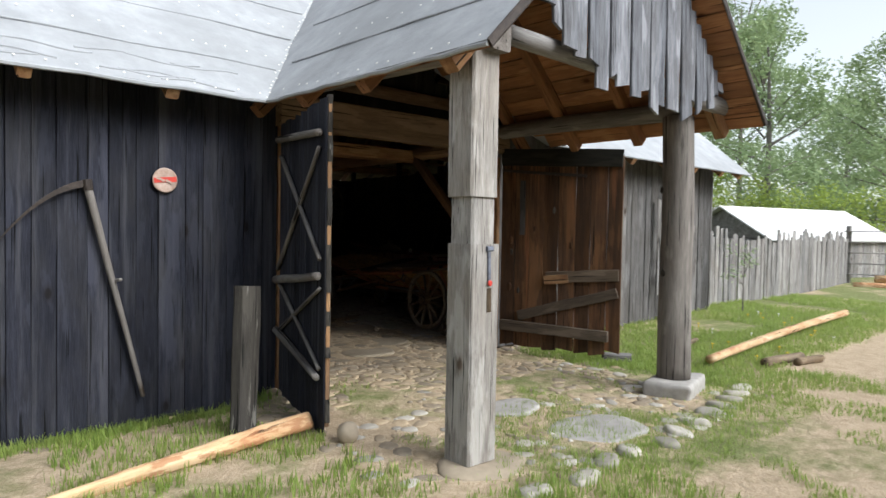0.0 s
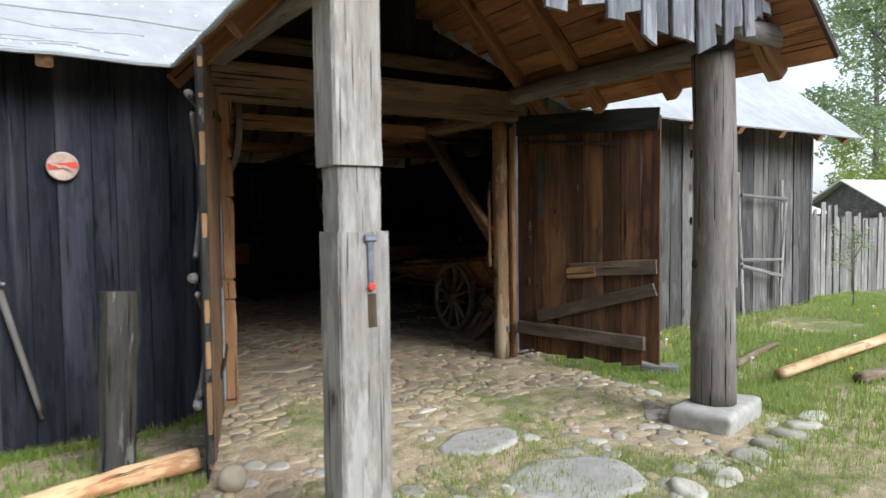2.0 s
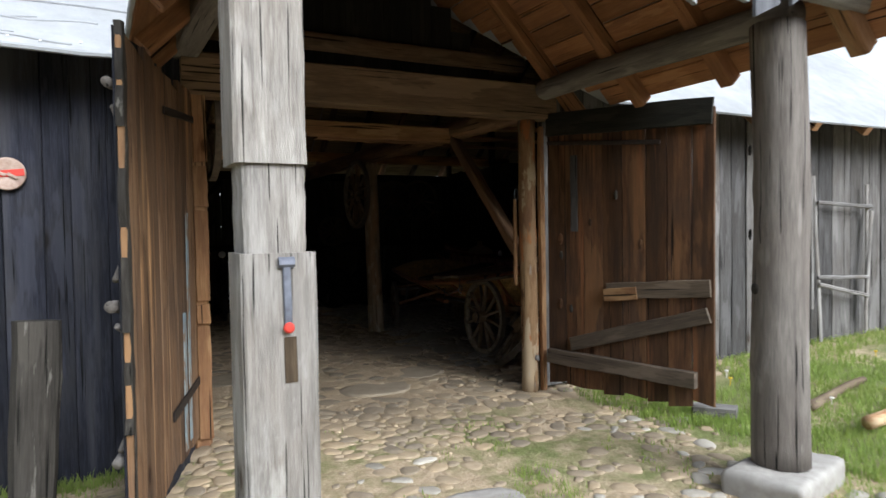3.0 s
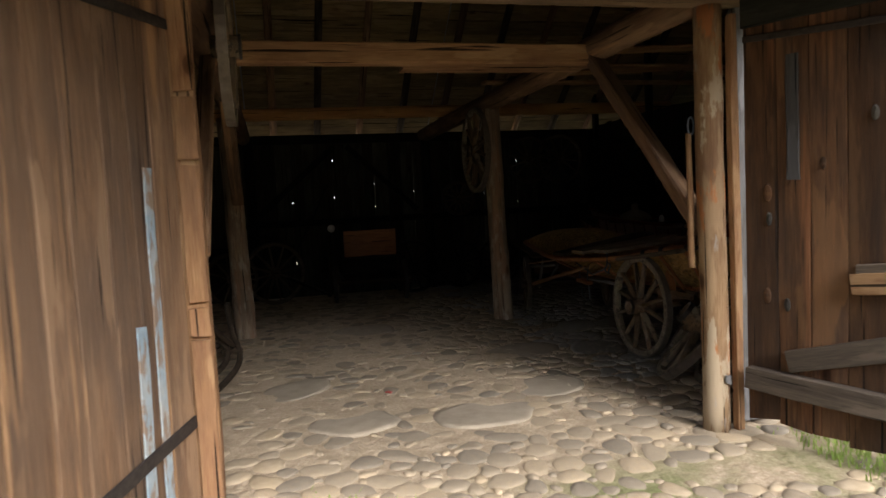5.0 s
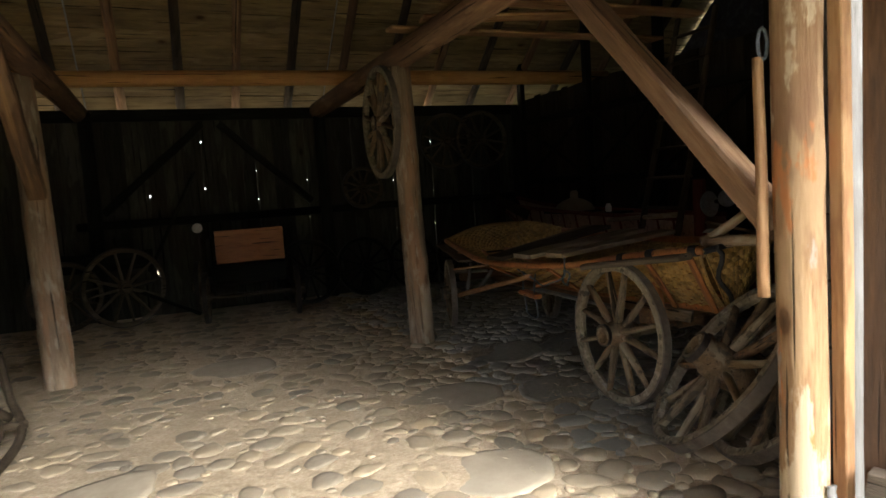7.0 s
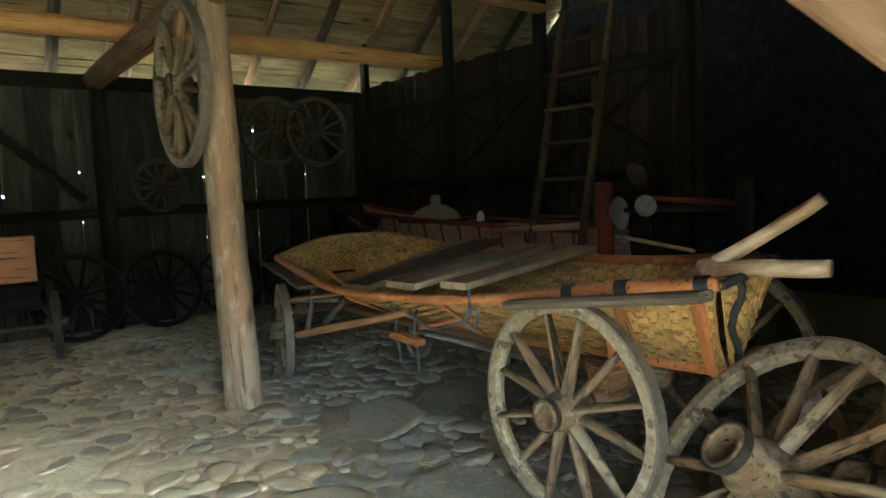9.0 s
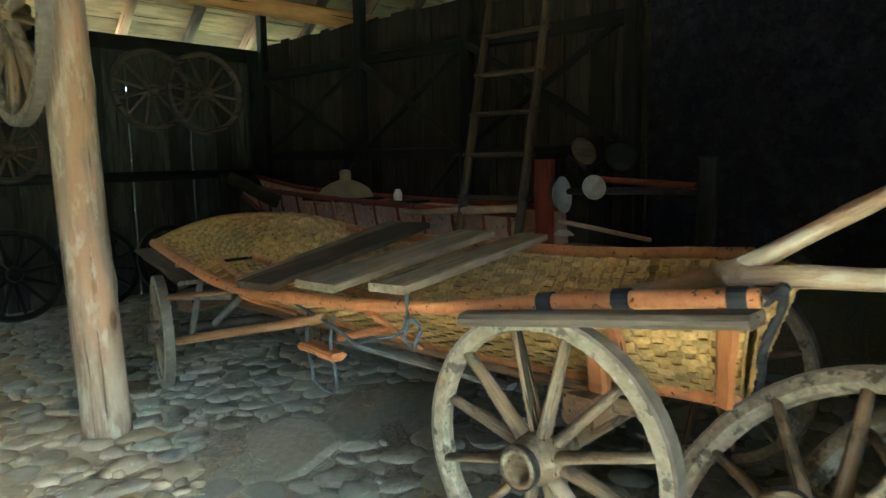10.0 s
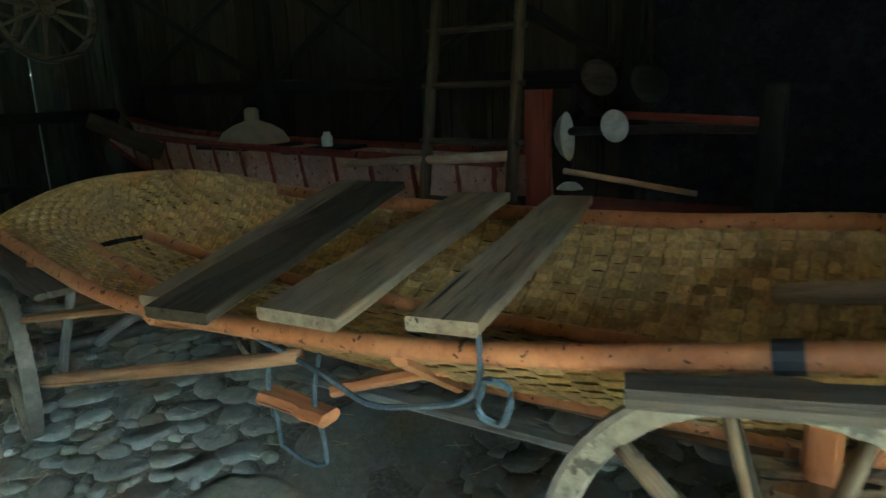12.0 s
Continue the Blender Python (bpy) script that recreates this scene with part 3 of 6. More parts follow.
def build_back_wall():
    """Planks butted tight, but for open joints that are battened in part, so that daylight shows in slits and dots."""
    rnd = random.Random(21)
    w = box_at("wall_back", X0, X1, DEEP - 0.02, DEEP + 0.06, 2.40, 2.545, SHADEIN)
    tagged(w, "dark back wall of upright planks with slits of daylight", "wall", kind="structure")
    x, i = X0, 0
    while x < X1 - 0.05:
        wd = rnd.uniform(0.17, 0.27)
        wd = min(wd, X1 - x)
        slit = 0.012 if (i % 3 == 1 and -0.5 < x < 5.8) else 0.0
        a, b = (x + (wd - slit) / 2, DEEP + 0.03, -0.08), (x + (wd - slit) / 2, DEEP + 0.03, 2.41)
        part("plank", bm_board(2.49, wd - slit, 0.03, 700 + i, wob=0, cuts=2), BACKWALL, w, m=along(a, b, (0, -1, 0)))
        if slit:
            z = 0.0
            xs = x + wd - slit / 2
            while z < 2.41:
                run = rnd.uniform(0.35, 1.1)
                gap = rnd.choice([0.012, 0.015, 0.02, 0.025, 0.03, 0.05])
                top = min(z + run, 2.41)
                part("batten", bm_board(top - z, 0.05, 0.02, 900 + i, wob=0, cuts=1), BACKWALL, w, m=along((xs, DEEP + 0.065, z), (xs, DEEP + 0.065, top), (0, -1, 0)))
                z = top + gap
        x += wd
        i += 1
    for z, r in ((1.16, 0.05),):
        log("rail", (-0.2, DEEP - 0.07, z), (5.8, DEEP - 0.06, z + 0.03), r, r, SHADEIN, w, seed=77)
    for k, xx in enumerate((0.0, WIDE, 5.74)):
        log("wall_post", (xx, DEEP - 0.1, 0), (xx, DEEP - 0.1, 2.5), 0.085, 0.08, SHADEIN, w, seed=60 + k)
    for k, (xa, xb) in enumerate(((0.1, 1.3), (2.6, 1.5))):
        beam("brace", (xa, DEEP - 0.07, 1.3), (xb, DEEP - 0.07, 2.35), 0.09, 0.05, SHADEIN, w, seed=64 + k, up=(0, -1, 0))
    return w


build_back_wall()


# ---- roofs ----
def slope_mesh(points, thick, nrm, sag=0.012, seed=0):
    """A felted slope over four or five corners, gently wavy: the corners' polygon, cut fine and thickened."""
    bm = bm_poly(points, thick, nrm)
    bmesh.ops.triangulate(bm, faces=[f for f in bm.faces if len(f.verts) > 4])
    bmesh.ops.subdivide_edges(bm, edges=[e for e in bm.edges if e.calc_length() > 0.5], cuts=6, use_grid_fill=True)
    for v in bm.verts:
        v.co += Vector(nrm).normalized() * sag * noise.noise(v.co * 2.3 + Vector((seed, 0, 0)))
    bmesh.ops.recalc_face_normals(bm, faces=bm.faces)
    return bm


def roof_boards(parent, mat, lines, seed, nrm, t=0.022):
    """Sheathing boards under the felt, each from p to q with its width."""
    for i, (p, q, w) in enumerate(lines):
        part("sheathing_board", bm_board((Vector(q) - Vector(p)).length, w - 0.006, t, seed + i, cuts=3, wob=0.003), mat, parent, m=along(p, q, nrm))


def nail_row(parent, p, q, step, nrm, seed=0):
    """Clouts with bright washers along the felt's laps."""
    rnd = random.Random(seed)
    p, q = Vector(p), Vector(q)
    bm = bmesh.new()
    L = (q - p).length
    up = Vector(nrm).normalized()
    side = (q - p).normalized()
    oth = up.cross(side)
    for i in range(int(L / step)):
        c = p + side * (i + rnd.uniform(0.2, 0.8)) * step + oth * rnd.uniform(-0.02, 0.02) + up * 0.030
        ring = [bm.verts.new(c + 0.0095 * (math.cos(a) * side + math.sin(a) * oth)) for a in [k * 1.047 for k in range(6)]]
        top = bm.verts.new(c + up * 0.006)
        for k in range(6):
            bm.faces.new((ring[k], ring[(k + 1) % 6], top))
    return tagged(part("felt_nails", bm, WHITE, parent), "pale nail washers on the felt", kind="stuff")


def build_main_roof():
    up_f, up_b = (0, -PITCH, 1), (0, PITCH, 1)
    xl, xr, back = X0 - 0.3, X1 + 0.3, DEEP + 0.395
    V = lambda x, y, dz=0.0: (x, y, roof_z(y) + dz)
    r = part("roof_main", slope_mesh([V(xl, EAVE_Y), V(PX0, EAVE_Y), (PRIDGE, VALLEY_Y, PRIDGE_Z), V(PRIDGE, RIDGE_Y), V(xl, RIDGE_Y)], 0.02, up_f), FELT)
    tagged(r, "grey felted barn roof with nailed laps", "roof", kind="structure")
    part("felt_slope", slope_mesh([V(PX1 - 0.01, EAVE_Y), V(xr, EAVE_Y), V(xr, RIDGE_Y), V(PRIDGE, RIDGE_Y), (PRIDGE, VALLEY_Y, PRIDGE_Z)], 0.02, up_f, seed=4), FELT, r)
    part("felt_slope", slope_mesh([V(xl, RIDGE_Y), V(xr, RIDGE_Y), V(xr, back), V(xl, back)], 0.02, up_b, seed=9), FELT, r)
    un = Vector(up_f).normalized()
    for k, y in enumerate((EAVE_Y + 0.05, EAVE_Y + 0.62, EAVE_Y + 1.2)):
        nail_row(r, V(xl, y), V(PX0 + max(0, (y - EAVE_Y)) * 0.8, y), 0.17, up_f, k)
    nail_row(r, V(PX0 - 0.03, EAVE_Y), (PRIDGE - 0.03, VALLEY_Y, PRIDGE_Z), 0.09, up_f, 7)
    # folded felt edge on the eave
    part("eave_edge", bm_tube([V(xl + i * (PX0 - xl) / 30, EAVE_Y - 0.005, 0.008 + 0.006 * math.sin(i * 1.9)) for i in range(31)], 0.018, 6), FELT, r)
    for k, y in enumerate((EAVE_Y + 0.42, EAVE_Y + 0.98, EAVE_Y + 1.55)):
        xe = PX0 + (y - EAVE_Y) * PITCH / PPITCH - 0.05
        part("felt_lap", bm_tube([V(xl + i * (xe - xl) / 40, y + 0.012 * math.sin(i * 0.9 + k), 0.034) for i in range(41)], 0.008, 5), FELT, r)
    rw = random.Random(4)
    for k in range(16):
        x, y = rw.uniform(-4.5, -0.9), EAVE_Y + rw.uniform(0.02, 0.3)
        part("felt_wrinkle", bm_tube([V(x + 0.07 * i, y + 0.02 * math.sin(i * 0.7 + k), 0.028) for i in range(9)], 0.009, 5), FELT, r)
    lines = []
    step = 0.19
    k = 0
    y = back - 0.1
    while y > RIDGE_Y:
        for xa, xb in ((-3.2, -0.02), (0.0, 2.92), (2.94, 5.8), (5.82, X1)):
            lines.append(((xa, y, roof_z(y) - 0.016), (xb, y, roof_z(y) - 0.016), step * 1.3))
        y -= step
    roof_boards(r, OLDBOARD, lines, 3000, up_b)
    # rafters of the back slope and of the front slope
    for i in range(17):
        x = -3.0 + 0.68 * i
        log("rafter", (x, back - 0.06, roof_z(back - 0.06) - 0.085), (x, RIDGE_Y, RIDGE_Z - 0.085), 0.055, 0.05, BROWN if i % 2 else SHADEDARK, r, seed=300 + i, knots=1)
    for i, x in enumerate((-6.2, -5.2, -4.2, -3.2, -2.2, -1.25, 4.2, 5.1, 6.0, 6.9, 7.8, 8.5)):
        beam("rafter", (x, EAVE_Y + 0.03, roof_z(EAVE_Y + 0.03) - 0.06), (x, RIDGE_Y, RIDGE_Z - 0.06), 0.09, 0.1, PINE, r, seed=330 + i)
    return r


def build_porch_roof():
    V = lambda x, y, dz=0.0: (x, y, porch_z(x) + dz)
    up_l, up_r = (-PPITCH, 0, 1), (PPITCH, 0, 1)
    r = part("roof_porch", slope_mesh([V(PX0, PFRONT), V(PX0, EAVE_Y), (PRIDGE, VALLEY_Y, PRIDGE_Z), V(PRIDGE, PFRONT)][::-1], 0.02, up_l, seed=2), FELT)
    tagged(r, "grey felted gable roof over the porch, red-brown boards beneath", "roof", kind="structure")
    part("felt_slope", slope_mesh([V(PX1, PFRONT), V(PRIDGE, PFRONT), (PRIDGE, VALLEY_Y, PRIDGE_Z), V(PX1, EAVE_Y)][::-1], 0.02, up_r, seed=3), FELT, r)
    part("eave_edge", bm_tube([V(PX0 - 0.006, PFRONT + i * (EAVE_Y - PFRONT) / 14, 0.006 + 0.006 * math.sin(i * 2.3)) for i in range(15)], 0.016, 6), FELT, r)
    nail_row(r, V(PX0 + 0.05, PFRONT), V(PX0 + 0.05, EAVE_Y), 0.2, up_l, 11)
    for k, x in enumerate((PX0 + 0.4, PX0 + 0.95)):
        part("felt_lap", bm_tube([V(x, PFRONT + i * (EAVE_Y + (x - PX0) - 0.1 - PFRONT) / 20, 0.036 + 0.003 * math.sin(i)) for i in range(21)], 0.008, 5), FELT, r)
    nail_row(r, V(PX0 + 0.6, PFRONT), V(PX0 + 0.6, EAVE_Y), 0.2, up_l, 12)
    # dark drip edge on the verge
    for k, xe in enumerate((PX0, PX1)):
        beam("verge_edge", V(xe, PFRONT - 0.012, 0.0), V(PRIDGE, PFRONT - 0.012, 0.0), 0.02, 0.06, IRON, r, "dark metal verge edge", seed=k)
    lines_l, lines_r = [], []
    s, w = 0.0, 0.17
    while s < PRIDGE - PX0 - 0.05:
        yb = EAVE_Y + s * PPITCH / PITCH - 0.05
        lines_l.append(((PX0 + s + 0.06, PFRONT, porch_z(PX0 + s + 0.06) - 0.016), (PX0 + s + 0.06, yb, porch_z(PX0 + s + 0.06) - 0.016), w))
        lines_r.append(((PX1 - s - 0.06, PFRONT, porch_z(PX1 - s - 0.06) - 0.016), (PX1 - s - 0.06, yb, porch_z(PX1 - s - 0.06) - 0.016), w))
        s += w / math.sqrt(1 + PPITCH ** 2)
    roof_boards(r, SHEATH, lines_l, 4000, up_l)
    roof_boards(r, SHEATH, lines_r, 4100, up_r)
    for k, y in enumerate((-2.62, -1.75, -0.95, -0.2)):
        for xe, sgn in ((PX0, 1), (PX1, -1)):
            xi = xe + (0.035 if sgn < 0 else 0.06) * sgn
            beam("rafter", (xi, y, porch_z(xi) - 0.10), (PRIDGE, y, PRIDGE_Z - 0.10), 0.11, 0.12, SHEATH if k else PINE, r, seed=350 + k)
    return r


build_main_roof()
build_porch_roof()


# ---- timber frame ----
def post(name, label, x, y, z1, r0, r1, mat, seed, z0=0.0, lean=(0, 0), knots=5):
    ob = log(name, (x, y, z0), (x + lean[0], y + lean[1], z1), r0, r1, mat, None, "", seed, 0.0, knots, 0.09, 18, 22)
    return tagged(ob, label, "post")


def build_porch_post():
    """The squared front post, pieced together in three lengths, with a latch slot."""
    x, y = -0.155, -2.565
    t = thing("porch_post", "grey weathered square timber post, pieced and notched, on a pale stone", "post", pose(x, y, 0))
    def length(z0, z1, w, d, dx, dy, seed):
        return part("post_length", bm_board(z1 - z0, w, d, seed, cuts=8, wob=0.0025, bev=0.014), PALEPOST, t, "", along((dx, dy, z0), (dx, dy, z1), (0, -1, 0)))
    length(0.03, 1.40, 0.25, 0.23, 0.006, 0.0, 401)
    length(1.40, 1.69, 0.205, 0.20, 0.0, 0.005, 402)
    length(1.69, 2.62, 0.235, 0.225, -0.012, 0.0, 403)
    # slot in the face, its inner shade a flat dark strip, and the iron latch over it
    part("slot", bm_board(0.15, 0.042, 0.004, 5, wob=0.001, cuts=2, bev=0.0015), SHADEDARK, t, "flat dark strip for the shade in a cut slot", along((0.036, -0.1165, 0.975), (0.034, -0.1165, 1.125), (0, -1, 0)))
    part("latch", bm_board(0.19, 0.026, 0.012, 6, wob=0.001, cuts=3), BLUEIRON, t, "blue-grey iron latch bar", along((0.028, -0.121, 1.17), (0.024, -0.121, 1.36), (0, -1, 0)))
    part("latch_head", bm_board(0.052, 0.034, 0.024, 8, wob=0.001, cuts=3, bev=0.010), BLUEIRON, t, "rounded iron latch head", along((-0.002, -0.124, 1.37), (0.05, -0.124, 1.37), (0, -1, 0)))
    part("marker", bm_lathe([(0.0, 0.0), (0.018, 0.002), (0.018, 0.010), (0.012, 0.015), (0, 0.016)], 16), REDP, t, "round red marker", pose(0.027, -0.124, 1.157, 90))
    return t


def build_stone(name, label, x, y, rx, ry, h, seed, mat=None, z0=-0.03, turn=0, flat=0.75):
    bm = bmesh.new()
    rnd = random.Random(seed)
    ph = [rnd.uniform(0, 6.28) for _ in range(4)]
    n = 22
    rows = []
    for s, zz in ((1.0, 0.0), (1.03, 0.35), (0.98, flat), (0.86, 0.95), (0.5, 1.0)):
        rows.append([bm.verts.new((s * rx * (1 + 0.08 * math.sin(2 * a + ph[0]) + 0.06 * math.sin(3 * a + ph[1]) + 0.03 * math.sin(7 * a + ph[2])) * math.cos(a), s * ry * (1 + 0.08 * math.sin(2 * a + ph[3]) + 0.05 * math.sin(5 * a + ph[1])) * math.sin(a), zz * (h - z0) + z0 + 0.01 * math.sin(a + ph[2]))) for a in [2 * math.pi * j / n for j in range(n)]])
    for a, b in zip(rows, rows[1:]):
        for j in range(n):
            bm.faces.new((a[j], a[(j + 1) % n], b[(j + 1) % n], b[j]))
    bm.faces.new(rows[-1])
    bm.faces.new(rows[0][::-1])
    ob = part(name, bm, mat or PALESTONE, None, "", pose(x, y, 0, 0, 0, turn), True)
    return tagged(ob, label, "stone")


build_porch_post()
build_stone("footing_stone", "flat pale stone under the square post", -0.09, -2.63, 0.33, 0.25, 0.02, 34, FLATSTONE, flat=0.6)
post("porch_post_round", "grey cracked round log post on a stone block", 2.70, -2.42, 2.56, 0.155, 0.145, LOGGREY, 41, 0.13, (-0.02, 0.0))
round_post = bpy.data.objects["porch_post_round"]
for k, (h_, turn_) in enumerate(((1.28, 205), (0.98, 250), (1.75, 232))):
    a_ = radians(turn_)
    out_ = Vector((0, math.cos(a_), math.sin(a_)))
    part("knot", bm_lathe([(0.0, 0.0), (0.032, 0.0), (0.026, 0.007), (0.014, 0.004), (0.008, 0.009), (0.0, 0.009)], 14), STUMPWOOD, round_post, "dark knot", Matrix.Translation(Vector((h_, 0, 0)) + out_ * 0.15) @ out_.to_track_quat("Z", "X").to_matrix().to_4x4(), True)


def build_stone_block(x, y, w, d, h, turn, seed):
    """A roughly squared slab with worn corners and an uneven top."""
    bm = bmesh.new()
    bmesh.ops.create_cube(bm, size=1, matrix=Matrix.Translation((0, 0, h / 2 - 0.02)) @ Matrix.Diagonal((w, d, h + 0.04, 1)))
    bmesh.ops.bevel(bm, geom=list(bm.edges), offset=0.035, segments=2, affect="EDGES", profile=0.6)
    bmesh.ops.subdivide_edges(bm, edges=[e for e in bm.edges if e.calc_length() > 0.08], cuts=5, use_grid_fill=True)
    for v in bm.verts:
        k = noise.noise(v.co * 5 + Vector((seed, 0, 0)))
        v.co.x += 0.03 * k + 0.015 * noise.noise(v.co * 14)
        v.co.y += 0.025 * noise.noise(v.co * 6 + Vector((0, seed, 0)))
        v.co.z += 0.012 * noise.noise(v.co * 9) if v.co.z > 0.02 else 0
    ob = part("footing_stone", bm, PALESTONE, None, "", pose(x, y, 0, 0, 0, turn), True)
    return tagged(ob, "rough pale squared stone slab under the round post", "stone")


build_stone_block(2.72, -2.44, 0.66, 0.42, 0.125, 14, 3)
frame_ = thing("barn_frame", "brown timber beams, plates and braces of the barn", "timber frame", kind="structure")
beam("plate", (-0.12, -2.75, 2.66), (-0.12, 0.0, 2.72), 0.15, 0.16, LOGGREY, frame_, seed=1)
log("plate", (2.78, -2.45, 2.64), (2.80, 0.1, 2.66), 0.09, 0.09, LOGGREY, frame_, seed=2)
log("tie_log", (0.0, -2.68, 2.72), (3.22, -2.68, 2.66), 0.065, 0.075, GREY, frame_, "grey round tie log", seed=3)
beam("lintel", (-0.15, 0.0, 2.54), (WIDE + 0.15, 0.0, 2.555), 0.2, 0.29, LINTELWOOD, frame_, "heavy brown lintel beam", seed=4)
log("jamb_post", (WIDE - 0.05, 0.06, -0.02), (WIDE - 0.065, 0.06, 2.42), 0.077, 0.072, JAMBWOOD, frame_, "half-peeled pale and orange jamb post", seed=5, knots=8)
beam("jamb_post", (-0.058, 0.03, -0.12), (-0.058, 0.03, 2.42), 0.105, 0.15, PINE, frame_, "orange-brown jamb post", seed=6, up=(0, -1, 0))
for k, x in enumerate((WIDE, -0.06)):
    log("tie_beam", (x, 0.05, 2.52), (x, DEEP, 2.50), 0.11, 0.105, BROWN, frame_, seed=11 + k)
beam("cross_beam", (-0.06, 1.5, 2.46), (WIDE, 1.5, 2.46), 0.13, 0.15, PINE, frame_, seed=14)
beam("loft_plank", (1.3, 1.72, 2.405), (2.75, 1.72, 2.41), 0.2, 0.03, PINE, frame_, seed=15)
beam("brace", (WIDE - 0.06, 0.12, 1.165), (WIDE - 0.04, 1.55, 2.52), 0.105, 0.10, BROWN, frame_, "brown diagonal brace", seed=16)
beam("brace", (-0.04, 0.12, 1.22), (-0.04, 1.50, 2.50), 0.09, 0.09, BROWN, frame_, "brown diagonal brace", seed=15)
beam("brace", (-0.05, 4.2, 1.5), (-0.05, 3.2, 2.45), 0.12, 0.10, BROWN, frame_, seed=17)
# beams added on the front walls to stop light leaking through the eave gap
for k, (xa_, xb_) in enumerate(((X0 + 0.1, -0.2), (WIDE + 0.3, X1 - 0.1))):
    beam("wall_plate", (xa_, 0.11, 2.84), (xb_, 0.11, 2.84), 0.12, 0.19, LINTELWOOD, frame_, seed=27 + k)
log("purlin", (-3.2, 6.2, 2.66), (6.5, 6.2, 2.73), 0.085, 0.085, FRESHPINE, frame_, "fresh orange pine purlin", seed=18)
log("collar_beam", (0.0, 0.4, 2.98), (2.9, 0.4, 2.98), 0.07, 0.07, LINTELWOOD, frame_, seed=19)
for k, (p_, q_, w_) in enumerate((((2.72, 2.3, 2.66), (5.3, 2.05, 2.72), 0.22), ((2.7, 2.75, 2.65), (5.0, 2.9, 2.66), 0.19), ((2.75, 3.35, 2.655), (4.6, 3.1, 2.70), 0.2), ((2.6, 3.7, 2.66), (5.4, 3.85, 2.68), 0.17))):
    lb = beam("loft_board", p_, q_, w_, 0.028, PINE, None, "", seed=23 + k)
    tagged(lb, "loose brown board laid across the tie beam", "board", "loft boards")
post("barn_post", "pale crooked round log post standing on the earth floor", WIDE + 0.055, 4.05, 2.42, 0.115, 0.10, POSTIN, 45, -0.03, (-0.06, -0.02))
post("barn_post", "pale crooked round log post, chipped at the foot", -0.07, 4.42, 2.42, 0.12, 0.10, POSTIN, 46, -0.03, (-0.06, 0.05))


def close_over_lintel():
    """Added dark boards above the lintel, behind the collar, to block light and look like a void."""
    w = box_at("wall_over_lintel", PX0 + 0.35, PX1 - 0.35, 0.50, 0.54, 2.60, 2.68, SHADEIN)
    tagged(w, "added dark boards that block light over the doorway beneath the porch roof", "wall", kind="structure")
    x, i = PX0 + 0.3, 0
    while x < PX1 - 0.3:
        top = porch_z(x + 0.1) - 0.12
        part("plank", bm_board(top - 2.64, 0.198, 0.024, 1500 + i, wob=0, cuts=2), SHADEIN, w, m=along((x + 0.1, 0.485, 2.64), (x + 0.1, 0.485, top), (0, -1, 0)))
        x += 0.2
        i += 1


close_over_lintel()


# ---- gable boards ----
def build_gable():
    g = thing("porch_gable", "silver-grey ragged upright boards closing the porch gable", "gable", kind="structure")
    rnd = random.Random(5)
    x, i = 0.0, 0
    while x < 2.72:
        w = rnd.uniform(0.09, 0.17)
        u = (x - 1.5) / 1.25
        z0 = 2.42 + 0.26 * u * u + rnd.uniform(-0.07, 0.09) + (0.1 if x < 0.5 else 0)
        z1 = porch_z(x + w / 2) - 0.16
        if z1 - z0 > 0.08:
            part("gable_board", bm_board(z1 - z0, w - 0.006, 0.024, 500 + i, 0.09, 0.0, 5, 0.005), GABLEGREY, g, m=along((x + w / 2 + rnd.uniform(-0.01, 0.01), -2.79 - 0.022 * (i % 2) - rnd.uniform(0, 0.012), z0), (x + w / 2, -2.79, z1), (0, -1, 0)))
        x += w
        i += 1
    return g


build_gable()


# ---- door leaves ----
def build_leaf(name, label, hinge, end, mat_in, seed, planks=8):
    """A leaf of upright planks; own x from hinge to free edge, y to the outer face."""
    hx, hy = hinge
    ex, ey = end
    L = math.hypot(ex - hx, ey - hy)
    t = thing(name, label, "door", Matrix.Translation((hx, hy, 0)) @ Matrix.Rotation(math.atan2(ey - hy, ex - hx), 4, "Z"), kind="structure")
    rnd = random.Random(seed)
    x = 0.0
    for i in range(planks):
        w = (L - x) / (planks - i) * (rnd.uniform(0.85, 1.15) if i < planks - 1 else 1)
        z0, z1 = 0.06 + rnd.uniform(-0.03, 0.04), 2.40 + rnd.uniform(-0.05, 0.03)
        part("plank", bm_board(z1 - z0, w - (0.01 if i in (4, 6) else 0.004), 0.03, seed * 10 + i, 0.05, 0.05, 6, 0.004), mat_in, t, m=along((x + w / 2, 0, z0), (x + w / 2, 0, z1), (0, -1, 0)))
        x += w
    return t, L


right_leaf, RL = build_leaf("door_right", "open brown plank barn door leaf with rails and patches", (WIDE + 0.09, -0.05), (3.36, -1.42), SHADEBROWN, 61)
left_leaf, LL = build_leaf("door_left", "open plank barn door leaf with crossed poles on its dark outside", (-0.11, -0.08), (-0.57, -1.56), BROWN, 62)
for i in range(8):
    w_ = LL / 8
    part("outer_plank", bm_board(2.45, w_ - 0.004, 0.012, 640 + i, 0.04, 0.04, 5, 0.003), SLATE, left_leaf, "dark weathered outer board", along((w_ * (i + 0.5), -0.0225, -0.04), (w_ * (i + 0.5), -0.0225, 2.41), (0, -1, 0)))


def on_leaf(t, name, x0, z0, x1, z1, w, th, y, mat, label="", seed=0, wob=0.004):
    p, q = Vector((x0, y, z0)), Vector((x1, y, z1))
    return part(name, bm_board((q - p).length, w, th, seed, 0.01, 0.01, 5, wob), mat, t, label, along(p, q, (0, 1 if y > 0 else -1, 0)))


